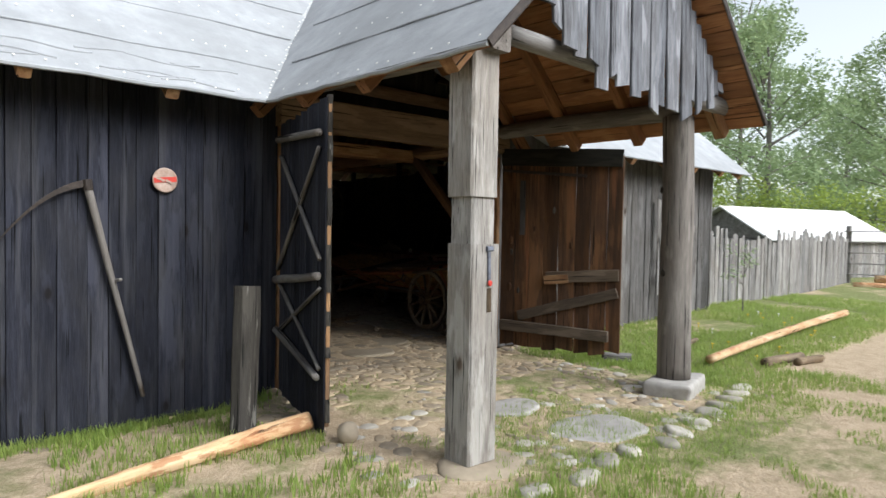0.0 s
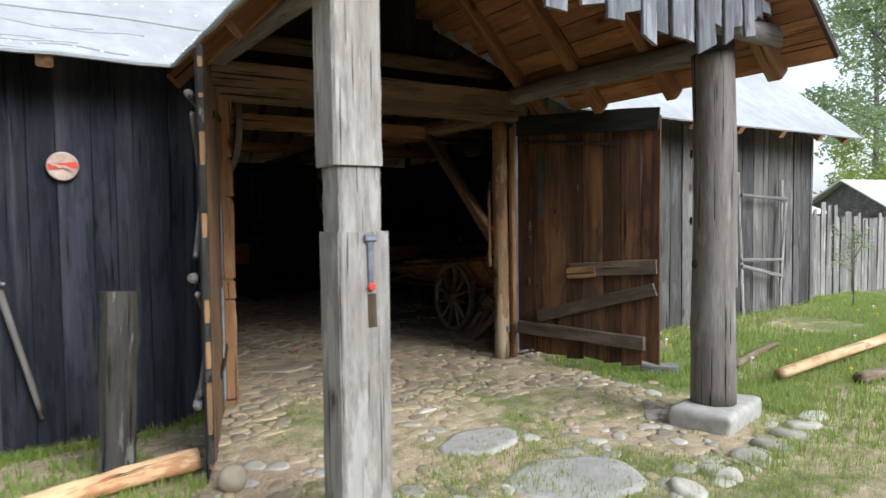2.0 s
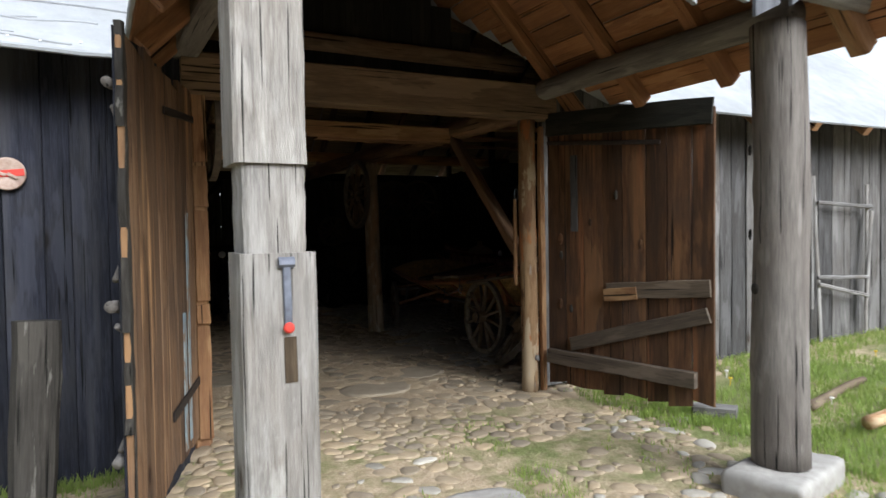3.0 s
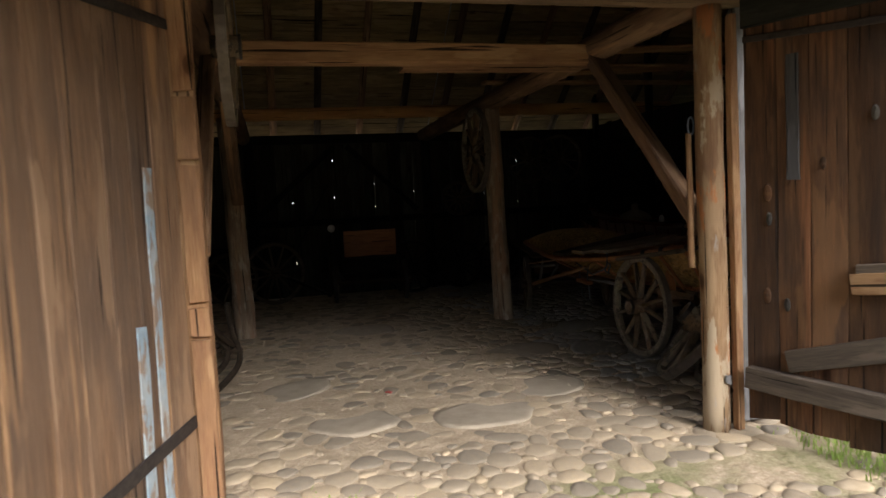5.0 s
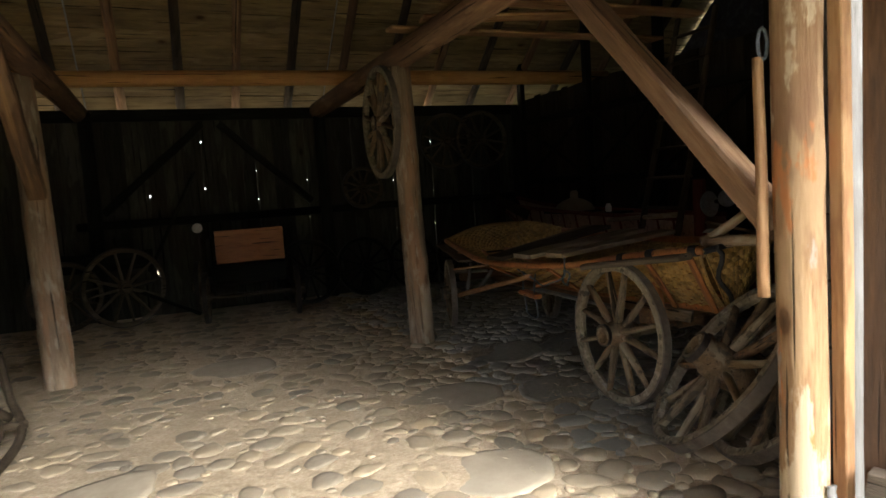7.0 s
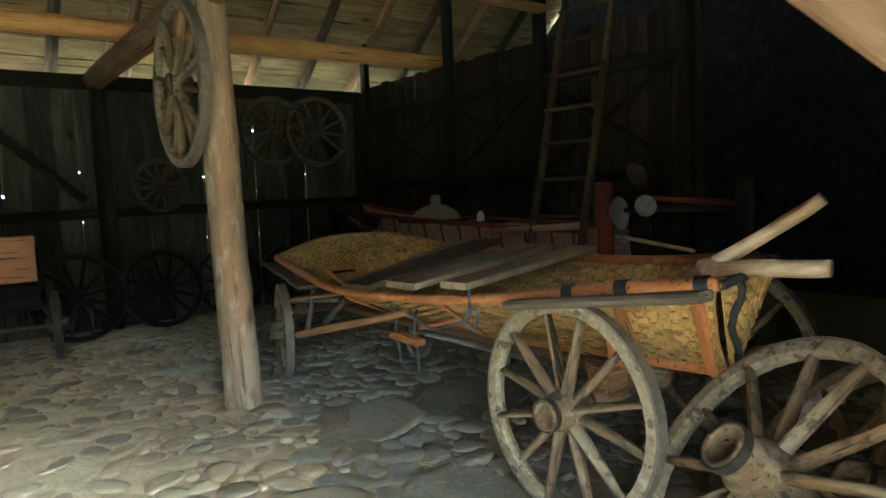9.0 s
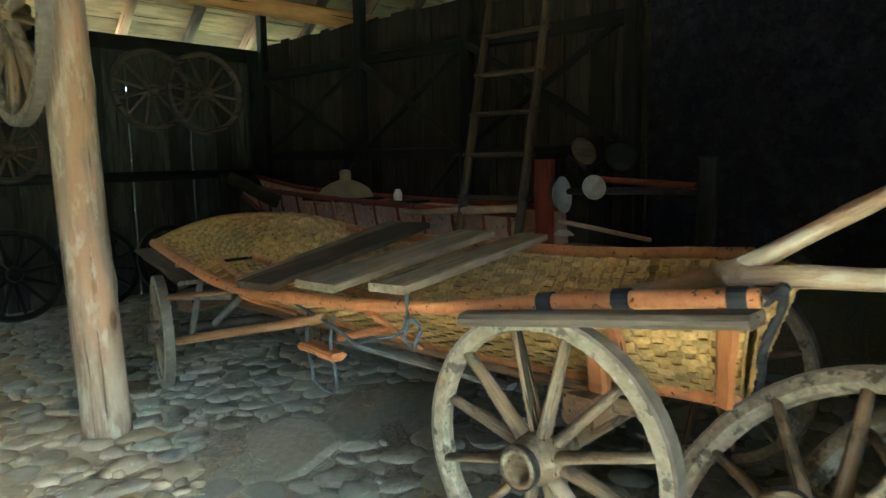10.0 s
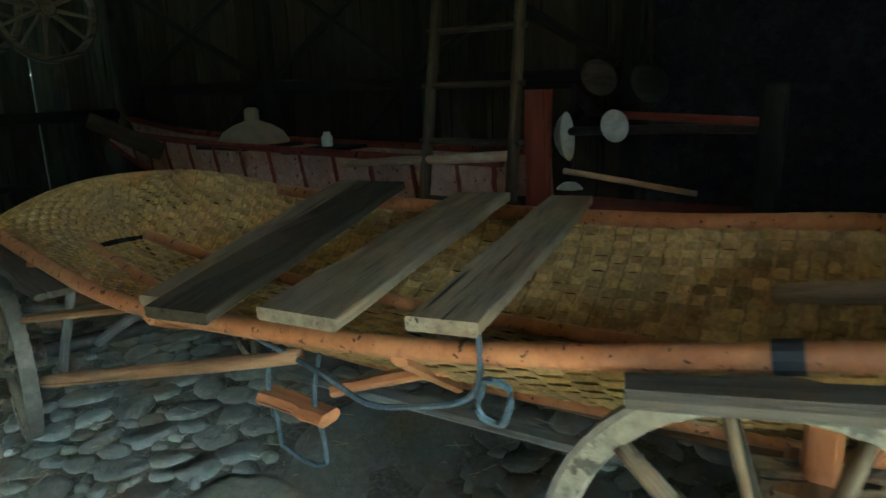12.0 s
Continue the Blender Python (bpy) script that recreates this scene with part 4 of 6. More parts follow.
# inner face of the right leaf (towards the doorway): rails, a slanting brace and patches
for a in ((0.0, 2.36, RL, 2.30, 0.20, 0.03, -0.032, SHADEIN, "dark top board"), (0.02, 0.34, RL - 0.12, 0.30, 0.12, 0.07, -0.052, LEAFRAIL, "rounded grey bottom rail"),
          (0.24, 0.46, RL - 0.03, 0.80, 0.115, 0.04, -0.037, LEAFRAIL, "slanting grey brace"), (0.58, 0.93, RL - 0.02, 1.0, 0.13, 0.03, -0.032, LEAFRAIL, "short patch board"),
          (0.56, 0.90, 0.86, 0.93, 0.10, 0.012, -0.055, PINE, "orange split board")):
    on_leaf(right_leaf, "rail", *a, seed=int(a[0] * 100) + 7)
on_leaf(right_leaf, "iron_strap", 0.0, 2.2, 1.05, 2.11, 0.035, 0.012, -0.024, IRON, "long iron hinge strap", wob=0.001)
on_leaf(right_leaf, "patch", 0.27, 1.42, 0.27, 2.08, 0.07, 0.006, -0.021, GREYDARK, "pale grey patch", 3)
for k, (kx, kz, kr) in enumerate(((0.13, 1.36, 0.024), (0.135, 1.22, 0.018), (0.12, 0.80, 0.022), (0.23, 0.76, 0.018), (0.42, 1.5, 0.016), (0.66, 1.72, 0.018), (0.87, 1.32, 0.02))):
    part("knot", bm_lathe([(0.0, 0.0), (kr, 0.0), (kr * 0.85, 0.005), (kr * 0.55, 0.002), (kr * 0.4, 0.006), (0.0, 0.007)], 14), (SHADEBROWN, STUMPWOOD)[k % 2], right_leaf, "dark oval knot", Matrix.Translation((kx, -0.0155, kz)) @ pose(0, 0, 0, 90, 0, 0) @ Matrix.Diagonal((1, 2.1, 1, 1)), True)
# left leaf: blue slats and an iron strap inside, crossed poles outside
on_leaf(left_leaf, "patch", 0.30, 0.15, 0.28, 1.6, 0.07, 0.006, 0.021, BLUEP, "flaking blue-grey slat", 4)
on_leaf(left_leaf, "patch", 0.44, 0.12, 0.42, 0.98, 0.08, 0.006, 0.021, BLUEP, "flaking blue-grey slat", 5)
on_leaf(left_leaf, "iron_strap", 0.02, 0.47, 0.8, 0.43, 0.06, 0.012, 0.026, IRON, "rusty iron hinge strap", wob=0.001)
on_leaf(left_leaf, "iron_strap", 0.02, 2.22, 0.85, 2.14, 0.045, 0.012, 0.026, IRON, "rusty iron hinge strap", wob=0.001)
for k, (x0, z0, x1, z1, r) in enumerate(((0.1, 2.25, 1.5, 2.15, 0.04), (0.05, 1.0, 1.52, 1.14, 0.045), (0.05, 0.55, 1.5, 0.42, 0.04), (0.15, 2.1, 1.5, 1.26, 0.026), (0.05, 1.1, 1.45, 2.05, 0.026), (0.1, 0.98, 1.5, 0.48, 0.024), (0.1, 0.55, 1.5, 1.05, 0.024))):
    log("pole", (x0, -0.027 - r, z0), (x1, -0.027 - r, z1), r * 0.8, r * 0.62, LOGGREY, left_leaf, "weathered grey pole", seed=80 + k, knots=2)
for k in range(5):
    on_leaf(left_leaf, "edge_board", LL - 0.02, 0.1 + 0.46 * k, LL - 0.03, 0.575 + 0.46 * k, 0.055, 0.036, 0.0, STUMPWOOD, seed=90 + k, wob=0.012)

# slim trim on the jambs
fr = frame_
part("jamb_strip", bm_board(2.35, 0.045, 0.05, 7, cuts=5), PINE, fr, "", along((WIDE + 0.045, -0.01, 0), (WIDE + 0.035, -0.01, 2.36), (0, -1, 0)))
for k, (z, h) in enumerate(((0.28, 0.07),)):
    part("jamb_chip", bm_board(h, 0.04, 0.012, 30 + k, 0.02, 0.02), (GREY, PINE, POSTIN)[k], fr, "", along((WIDE - 0.03, -0.022, z), (WIDE - 0.03, -0.022, z + h), (0, -1, 0)))
for k, (z, h, m_) in enumerate(((0.05, 0.78, PINE), (0.84, 0.14, PINE), (1.0, 0.62, PINE), (1.64, 0.28, PINE), (1.94, 0.46, PINE))):
    part("jamb_facing", bm_board(h, 0.09, 0.03, 40 + k, 0.01, 0.01), m_, fr, "pieced orange-brown jamb facing", along((-0.045, -0.062, z), (-0.05, -0.062, z + h), (0, -1, 0)))
stick = log("hanging_stick", (WIDE - 0.15, 0.12, 0.95), (WIDE - 0.15, 0.13, 1.72), 0.02, 0.016, PINE, None, "", 51, knots=0)
tagged(stick, "smooth pale stick hanging on the jamb post", "stick")
loop = part("hanging_loop", bm_tube([(WIDE - 0.14 + 0.02 * math.cos(a), 0.12, 1.76 + 0.05 * math.sin(a)) for a in [k * 0.52 for k in range(12)]], 0.006, 6, closed=True), ROPE)
tagged(loop, "grey cord loop holding a stick", "cord")


# ---- things outside ----
def build_scythe():
    t = thing("scythe", "old scythe with a grey wooden snath hung on the plank wall", "scythe", pose(-1.73, -0.06, 1.78))
    log("snath", (0.0, 0, 0.0), (0.40, -0.02, -1.66), 0.03, 0.018, LOGGREY, t, seed=52, knots=1)
    log("grip", (0.19, 0.02, -0.74), (0.21, -0.10, -0.72), 0.014, 0.012, LOGGREY, t, seed=53, knots=0)
    part("ferrule", bm_tube([(0, -0.005, 0.03), (0.01, -0.005, -0.05)], 0.034, 10), IRON, t, "rusty iron ring")
    pts = [(-0.62 * s, -0.01, 0.03 - 0.12 * s - 0.42 * s * s) for s in [k / 12 for k in range(13)]]
    bm = bmesh.new()
    rows = []
    for k, p in enumerate(pts):
        w = 0.05 * (1 - k / 13) + 0.006
        rows.append([bm.verts.new((p[0], p[1] - 0.004, p[2])), bm.verts.new((p[0], p[1] - 0.001, p[2] - w)), bm.verts.new((p[0], p[1] + 0.002, p[2]))])
    for a, b in zip(rows, rows[1:]):
        for j in range(3):
            bm.faces.new((a[j], a[(j + 1) % 3], b[(j + 1) % 3], b[j]))
    bmesh.ops.recalc_face_normals(bm, faces=bm.faces)
    part("blade", bm, IRON, t, "long dark curved iron blade")
    return t


def build_disc():
    t = thing("sign_disc", "round rusty pale disc with a red bar nailed to the wall", "sign", pose(-1.15, -0.03, 1.84, 90, 0, 0))
    part("plate", bm_lathe([(0, 0.0), (0.092, 0.002), (0.101, 0.008), (0.094, 0.014), (0.085, 0.011), (0, 0.012)], 28), RUSTDISC, t, smooth=True)
    part("bar", bm_board(0.18, 0.042, 0.004, 3, wob=0.001, bev=0.001), REDP, t, "faded red bar", along((-0.09, -0.005, 0.0145), (0.09, 0.012, 0.0145), (0, 0, 1)))
    part("chip", bm_board(0.07, 0.02, 0.004, 4, wob=0.003, bev=0.001), RUSTDISC, t, "bare white chip", along((-0.07, 0.02, 0.0195), (0.0, -0.01, 0.0195), (0, 0, 1)))
    part("chip", bm_board(0.06, 0.018, 0.004, 5, wob=0.003, bev=0.001), RUSTDISC, t, "bare white chip", along((0.0, 0.0, 0.0225), (0.06, -0.028, 0.0225), (0, 0, 1)))
    return t


build_scythe()
build_disc()
stump = part("sawn_stump", bm_board(1.12, 0.20, 0.13, 57, 0.02, 0.01, 8, 0.008, 0.03), STUMPWOOD, None, "", along((-1.0, -1.14, -0.06), (-0.94, -1.08, 1.05), (0.5, -1, 0)))
tagged(stump, "upright grey weathered timber stump set in the ground", "post")
lg = log("peeled_log", (-2.55, -1.72, 0.035), (-0.60, -1.36, 0.075), 0.032, 0.058, BARKLESS, None, "", 58, 0.02, 16, 0.24, 18, 44)
tagged(lg, "freshly peeled orange log lying on the grass", "log")
lg = log("long_peeled_log", (3.95, -2.18, 0.10), (9.6, -1.86, 0.16), 0.048, 0.058, BARKLESS, None, "", 59, 0.05, 14, 0.06, 14, 40)
tagged(lg, "long peeled pale log lying on the grass", "log")
for k, (p, q, r) in enumerate((((4.5, -2.55, 0.05), (5.3, -2.65, 0.05), 0.055), ((4.9, -2.75, 0.04), (5.35, -2.85, 0.05), 0.05), ((4.2, -1.6, 0.04), (5.4, -1.3, 0.05), 0.04))):
    lg = log("short_log", p, q, r, r * 0.85, PLANKBROWN, None, "", 70 + k, 0.02, 3, 0.15)
    tagged(lg, "short brown rotting log lying in the grass", "log", "short logs")
sbm = bmesh.new()
bmesh.ops.create_icosphere(sbm, subdivisions=3, radius=1.0)
for v in sbm.verts:
    v.co = Vector((v.co.x * 0.08, v.co.y * 0.068, v.co.z * 0.078)) * (1 + 0.12 * noise.noise(v.co * 1.4))
tagged(part("rounded_stone", sbm, FLATSTONE, None, "", pose(-0.50, -1.72, 0.06), True), "rounded grey stone at the foot of the door leaf", "stone")
bk = part("door_block", bm_board(0.34, 0.12, 0.09, 72, 0.02, 0.02, 4, 0.008, 0.012), GREY, None, "", along((3.34, -1.20, 0.05), (3.56, -1.46, 0.05)))
tagged(bk, "grey timber offcut lying beside the door leaf", "block")


def build_rack():
    t = thing("wooden_rack", "thin grey wooden lattice rack leaning on the barn wall", "rack", pose(6.55, -0.06, 0.1))
    for k, (p, q) in enumerate((((0, 0, 0.38), (0.0, 0.02, 1.92)), ((0.10, -0.04, 0.0), (0.05, 0.02, 1.9)), ((1.04, 0, 0.05), (1.08, 0.02, 1.82)), ((0.98, -0.03, 0.25), (1.14, 0.0, 1.5)), ((0.05, -0.03, 1.60), (1.1, -0.03, 1.55)), ((0.05, -0.03, 0.74), (1.02, -0.03, 0.70)), ((0.05, -0.05, 0.66), (1.0, -0.05, 0.48)))):
        beam("rack_bar", p, q, 0.05, 0.03, GREY, t, seed=110 + k, up=(0, -1, 0))
    return t


build_rack()


def build_fence(name, label, pts, h, seed, mat=GREY, wmin=0.07, wmax=0.15, gap=0.02):
    t = thing(name, label, "fence", kind="structure")
    rnd = random.Random(seed)
    for (xa, ya), (xb, yb) in zip(pts, pts[1:]):
        L = math.hypot(xb - xa, yb - ya)
        dx, dy = (xb - xa) / L, (yb - ya) / L
        for z in (0.45, h - 0.35):
            beam("rail", (xa, ya, z), (xb, yb, z), 0.07, 0.06, mat, t, seed=seed)
        s = 0.0
        while s < L:
            w = rnd.uniform(wmin, wmax)
            x, y = xa + dx * (s + w / 2) + dy * 0.05, ya + dy * (s + w / 2) - dx * 0.05
            hh = h + rnd.uniform(-0.22, 0.12)
            part("picket", bm_board(hh + 0.1, w, 0.022, int(s * 100) + seed, 0.02, 0.05, 4, 0.006), mat, t, m=along((x, y, -0.02), (x + dx * rnd.uniform(-0.05, 0.05), y + dy * rnd.uniform(-0.05, 0.05), hh), (dy, -dx, 0)))
            s += w + rnd.uniform(0.0, gap) + (0.05 if rnd.random() < 0.12 else 0)
    return t


build_fence("picket_fence", "uneven silver-grey wooden picket fence on the grass", [(9.0, 0.45), (10.0, 0.45), (11.6, 0.25), (14.5, 0.35), (18.5, 0.75)], 1.44, 130)
bf = thing("board_fence", "grey fence of level boards behind the yard", "fence", kind="structure")
for k in range(3):
    beam("fence_post", (18.6 + 0.9 * k, 0.7 - 2.2 * k, -0.05), (18.6 + 0.9 * k, 0.7 - 2.2 * k, 1.75), 0.12, 0.12, GREY, bf, seed=140 + k, up=(1, 0, 0))
for k in range(5):
    beam("fence_board", (18.5, 0.8, 0.35 + 0.31 * k), (20.5, -4.0, 0.35 + 0.31 * k), 0.2, 0.03, GREY, bf, seed=150 + k)
for k in range(5):
    lg = log("stacked_log", (17.2 + 0.1 * k, 0.15 - 0.14 * k, 0.12 + (0.19 if k > 2 else 0)), (18.6 + 0.1 * k, -3.2 - 0.1 * k, 0.12 + (0.19 if k > 2 else 0)), 0.10, 0.095, BARKLESS, None, "", 160 + k)
    tagged(lg, "peeled orange log lying on a pile by the fence", "log", "log pile")


def build_shed(name, label, x, y, w, d, h, rise, seed, turn):
    t = thing(name, label, "shed", pose(x, y, 0, 0, 0, turn))
    for k, (p, q) in enumerate((((0, 0), (w, 0)), ((w, 0), (w, d)), ((w, d), (0, d)), ((0, d), (0, 0)))):
        a, b = Vector((*p, 0)), Vector((*q, 0))
        n_ = int((b - a).length / 0.22)
        me = mesh_of("wall_board", bm_board(h, (b - a).length / n_ - 0.008, 0.03, seed + k, 0.01, 0.02, 3, 0.004), GREY)
        for i in range(n_):
            c = a.lerp(b, (i + 0.5) / n_) + Vector((0, 0, -0.01 * (i % 3)))
            dd = (b - a).normalized()
            part("wall_board", me, None, t, m=along(c, c + Vector((0, 0, 1)), (dd.y, -dd.x, 0)) @ Matrix.Translation((0, 0, 0.006 * (i % 2))))
        side = Vector((dd.y, -dd.x, 0)) * -0.03
        part("wall", bm_poly([a + side, b + side, b + side + Vector((0, 0, h - 0.02)), a + side + Vector((0, 0, h - 0.02))], 0.012, -side), GREYDARK, t)
    for xe in (0.02, w - 0.02):
        part("gable", bm_poly([(xe, 0, h), (xe, d, h), (xe, d / 2, h + rise - 0.02)], 0.03, (1, 0, 0)), GREY, t)
    up = Vector((0, -rise / d * 2, 1))
    bm = bm_poly([(-0.25, -0.25, h - 0.08), (w + 0.25, -0.25, h - 0.08), (w + 0.25, d / 2, h + rise), (-0.25, d / 2, h + rise)], 0.04, up)
    part("roof_slope", bm, WHITEROOF, t, "pale sheet roof slope")
    bm = bm_poly([(-0.25, d / 2, h + rise), (w + 0.25, d / 2, h + rise), (w + 0.25, d + 0.25, h - 0.08), (-0.25, d + 0.25, h - 0.08)], 0.04, (0, rise / d * 2, 1))
    part("roof_slope", bm, WHITEROOF, t, "pale sheet roof slope")
    return t


WHITEROOF = plain("pale_sheet_roof", (0.74, 0.74, 0.72), (0.6, 0.6, 0.58), 0.6, scale=4, relief=0.01)
build_shed("low_shed", "low wooden shed with a pale sheet roof behind the fence", 17.2, 2.4, 6.0, 3.2, 1.35, 0.95, 7, -15)
build_shed("small_shed", "small grey shed with a pale roof behind the fence", 11.2, 2.6, 2.6, 2.4, 1.5, 0.5, 8, 5)


def leaf_cloud(blobs, n, size, seed, mat=None):
    """Small leaves scattered through uneven clumps."""
    rnd = random.Random(seed)
    verts, faces = [], []
    for (c, r) in blobs:
        for _ in range(int(n * r * r)):
            d = Vector((rnd.gauss(0, 1), rnd.gauss(0, 1), rnd.gauss(0, 0.7))).normalized() * r * rnd.uniform(0.3, 1.0) ** 0.7
            p = Vector(c) + d
            a = Vector((rnd.gauss(0, 1), rnd.gauss(0, 1), rnd.gauss(0, 0.6))).normalized()
            b = a.cross(Vector((rnd.gauss(0, 1), rnd.gauss(0, 1), rnd.gauss(0, 1)))).normalized()
            s = size * rnd.uniform(0.6, 1.3)
            i = len(verts)
            verts += [p - a * s, p + b * s * 0.5, p + a * s, p - b * s * 0.5]
            faces.append((i, i + 1, i + 2, i + 3))
    me = bpy.data.meshes.new("crown")
    me.from_pydata(verts, [], faces)
    me.materials.append(mat or LEAF)
    return me


def build_tree(label, x, y, h, spread, seed, dens=230, low=0.12, clumps=30):
    """Trunk, limbs out to clumps, and small leaves about each clump's twigs."""
    rnd = random.Random(seed)
    t = thing("tree", label, "tree", pose(x, y, 0), "trees behind the yard")
    log("trunk", (0, 0, -0.1), (rnd.uniform(-0.4, 0.4), rnd.uniform(-0.4, 0.4), h * 0.85), 0.2, 0.04, LOGGREY, t, seed=seed, knots=3, bend=0.2)
    blobs = []
    for k in range(clumps):
        a, s = rnd.uniform(0, 6.28), (k + rnd.random()) / clumps
        z = h * (low + (0.97 - low) * s)
        rr = spread * (0.35 + 0.75 * math.sin(math.pi * min(1, 0.25 + 0.72 * s))) * rnd.uniform(0.35, 0.95)
        c = Vector((rr * math.cos(a), rr * math.sin(a), z))
        log("limb", (0, 0, z * 0.8), tuple(c), 0.045, 0.012, LOGGREY, t, seed=seed + k, knots=0, segs=7, rings=5)
        for _ in range(5):
            blobs.append((c + Vector((rnd.gauss(0, 0.6), rnd.gauss(0, 0.6), rnd.gauss(0, 0.4))) * spread / 3, rnd.uniform(0.3, 0.85) * spread / 3.0))
    part("crown", leaf_cloud(blobs, dens, 0.10, seed), LEAF, t)
    return t


for k, (x, y, h, s) in enumerate(((27, 6.6, 11.2, 3.0), (34, 3.4, 12, 3.6), (36, 11.5, 17, 3.4), (37, -3.5, 11, 4), (43, 8, 10, 4.0))):
    build_tree("tall leafy tree behind the yard fence, its green greyed for haze", x, y, h, s, 200 + 40 * k)


def build_bush(x, y, h, spread, seed):
    rnd = random.Random(seed)
    t = thing("bush", "bright yellow-green bush behind the sheds", "bush", pose(x, y, 0), "bushes behind the sheds")
    blobs = []
    for k in range(14):
        a, rr = rnd.uniform(0, 6.28), spread * rnd.uniform(0.15, 1.0)
        c = Vector((rr * math.cos(a), rr * math.sin(a), h * rnd.uniform(0.3, 0.95)))
        log("stem", (0.1 * math.cos(a), 0.1 * math.sin(a), -0.1), tuple(c), 0.025, 0.008, LOGGREY, t, seed=seed + k, knots=0, segs=6, rings=5)
        for _ in range(3):
            blobs.append((c + Vector((rnd.gauss(0, 0.3), rnd.gauss(0, 0.3), rnd.gauss(0, 0.25))), rnd.uniform(0.3, 0.65)))
    part("crown", leaf_cloud(blobs, 330, 0.075, seed, BUSHLEAF), BUSHLEAF, t)
    return t


for k, (x, y, h, s) in enumerate(((24.5, 8.6, 3.9, 1.7), (25, 5.0, 3.3, 1.8), (26, 1.6, 3.4, 1.9))):
    build_bush(x, y, h, s, 420 + 20 * k)


def build_sapling():
    t = thing("sapling", "thin young tree with sparse pale green leaves on the lawn", "sapling", pose(8.6, -0.55, 0.08))
    log("stem", (0, 0, -0.05), (0.05, 0.02, 1.15), 0.014, 0.006, LOGGREY, t, seed=231, knots=0, segs=7, rings=8)
    rnd = random.Random(9)
    blobs = []
    for k in range(9):
        a = rnd.uniform(0, 6.28)
        z = rnd.uniform(0.5, 1.15)
        c = (0.3 * math.cos(a) * rnd.uniform(0.4, 1), 0.3 * math.sin(a) * rnd.uniform(0.4, 1), z + 0.12)
        log("twig", (0.03, 0.01, z - 0.08), c, 0.006, 0.003, LOGGREY, t, seed=240 + k, knots=0, segs=5, rings=3)
        blobs.append((Vector(c), 0.16))
    part("crown", leaf_cloud(blobs, 900, 0.028, 233), LEAF, t)
    return t


build_sapling()


# ---- wheels ----
WHEELS = {}


def build_wheel(name, R, spokes, parent=None, m=None, label="", tyre=True, hub_len=0.26, mat=None, width=0.05, hub_r=0.075):
    """A spoked wheel round its own z axis; as a part it has sub-parts, as a thing it has parts."""
    mat = mat or ASHWOOD
    w = new(name)
    if parent:
        w.parent = parent
    w.matrix_basis = m
    key = (R, spokes, tyre, hub_len, mat.name, width, hub_r)
    if key not in WHEELS:
        h = width / 2
        rim = bm_lathe([(R - 0.052, -h), (R - 0.012, -h * 1.05), (R - 0.012, h * 1.05), (R - 0.052, h), (R - 0.058, 0), (R - 0.052, -h)], 48)
        bmesh.ops.remove_doubles(rim, verts=rim.verts, dist=1e-5)
        for v in rim.verts:
            v.co *= 1 + 0.006 * noise.noise(v.co * 9)
        tyr = bm_lathe([(R - 0.012, -h), (R, -h), (R, h), (R - 0.012, h), (R - 0.012, -h)], 48)
        hr, hl = hub_r, hub_len / 2
        g = hr / 0.075
        hub = bm_lathe([(0.0, -hl), (0.028 * g, -hl), (0.055 * g, -hl), (0.058 * g, -hl * 0.7), (hr, -hl * 0.35), (hr + 0.008, 0), (hr, hl * 0.4), (0.062 * g, hl * 0.55), (0.058 * g, hl), (0.044 * g, hl), (0.040 * g, hl * 0.6), (0.0, hl * 0.6)], 24)
        band = bm_lathe([(0.060 * g, hl * 0.80), (0.066 * g, hl * 0.80), (0.066 * g, hl * 0.98), (0.060 * g, hl * 0.98), (0.060 * g, hl * 0.8)], 24)
        sp = bm_log(R - 0.05 - 0.06, 0.024, 0.016, 5, 8, 8, 0.05)
        WHEELS[key] = [mesh_of("rim", rim, RIMWOOD if mat is ASHWOOD else mat), mesh_of("tyre", tyr, TYREIRON if mat is ASHWOOD else IRON), mesh_of("hub", hub, mat, True), mesh_of("hub_band", band, IRON), mesh_of("spoke", sp, mat, True)]
    rim, tyr, hub, band, sp = WHEELS[key]
    part("rim", rim, None, w)
    if tyre:
        part("tyre", tyr, None, w, "worn iron tyre")
    part("hub", hub, None, w)
    part("hub_band", band, None, w, "iron hub band")
    for k in range(spokes):
        part("spoke", sp, None, w, m=Matrix.Rotation(2 * math.pi * (k + 0.3) / spokes, 4, "Z") @ Matrix.Translation((0.06, 0, 0.012 * (-1) ** k)) @ Matrix.Diagonal((1, 0.85, 1.35, 1)))
    return w


def facing(c, n, spin=0):
    """A wheel's pose: centre c, its axle (own z) along n."""
    return Matrix.Translation(c) @ Vector(n).to_track_quat("Z", "Y").to_matrix().to_4x4() @ pose(0, 0, 0, 0, 0, spin)


def loose_wheel(c, n, R, spokes, label, spin=0, name="cart_wheel", **k):
    w = build_wheel(name, R, spokes, None, facing(c, n, spin), **k)
    return tagged(w, label, "wheel", "old cart wheels")


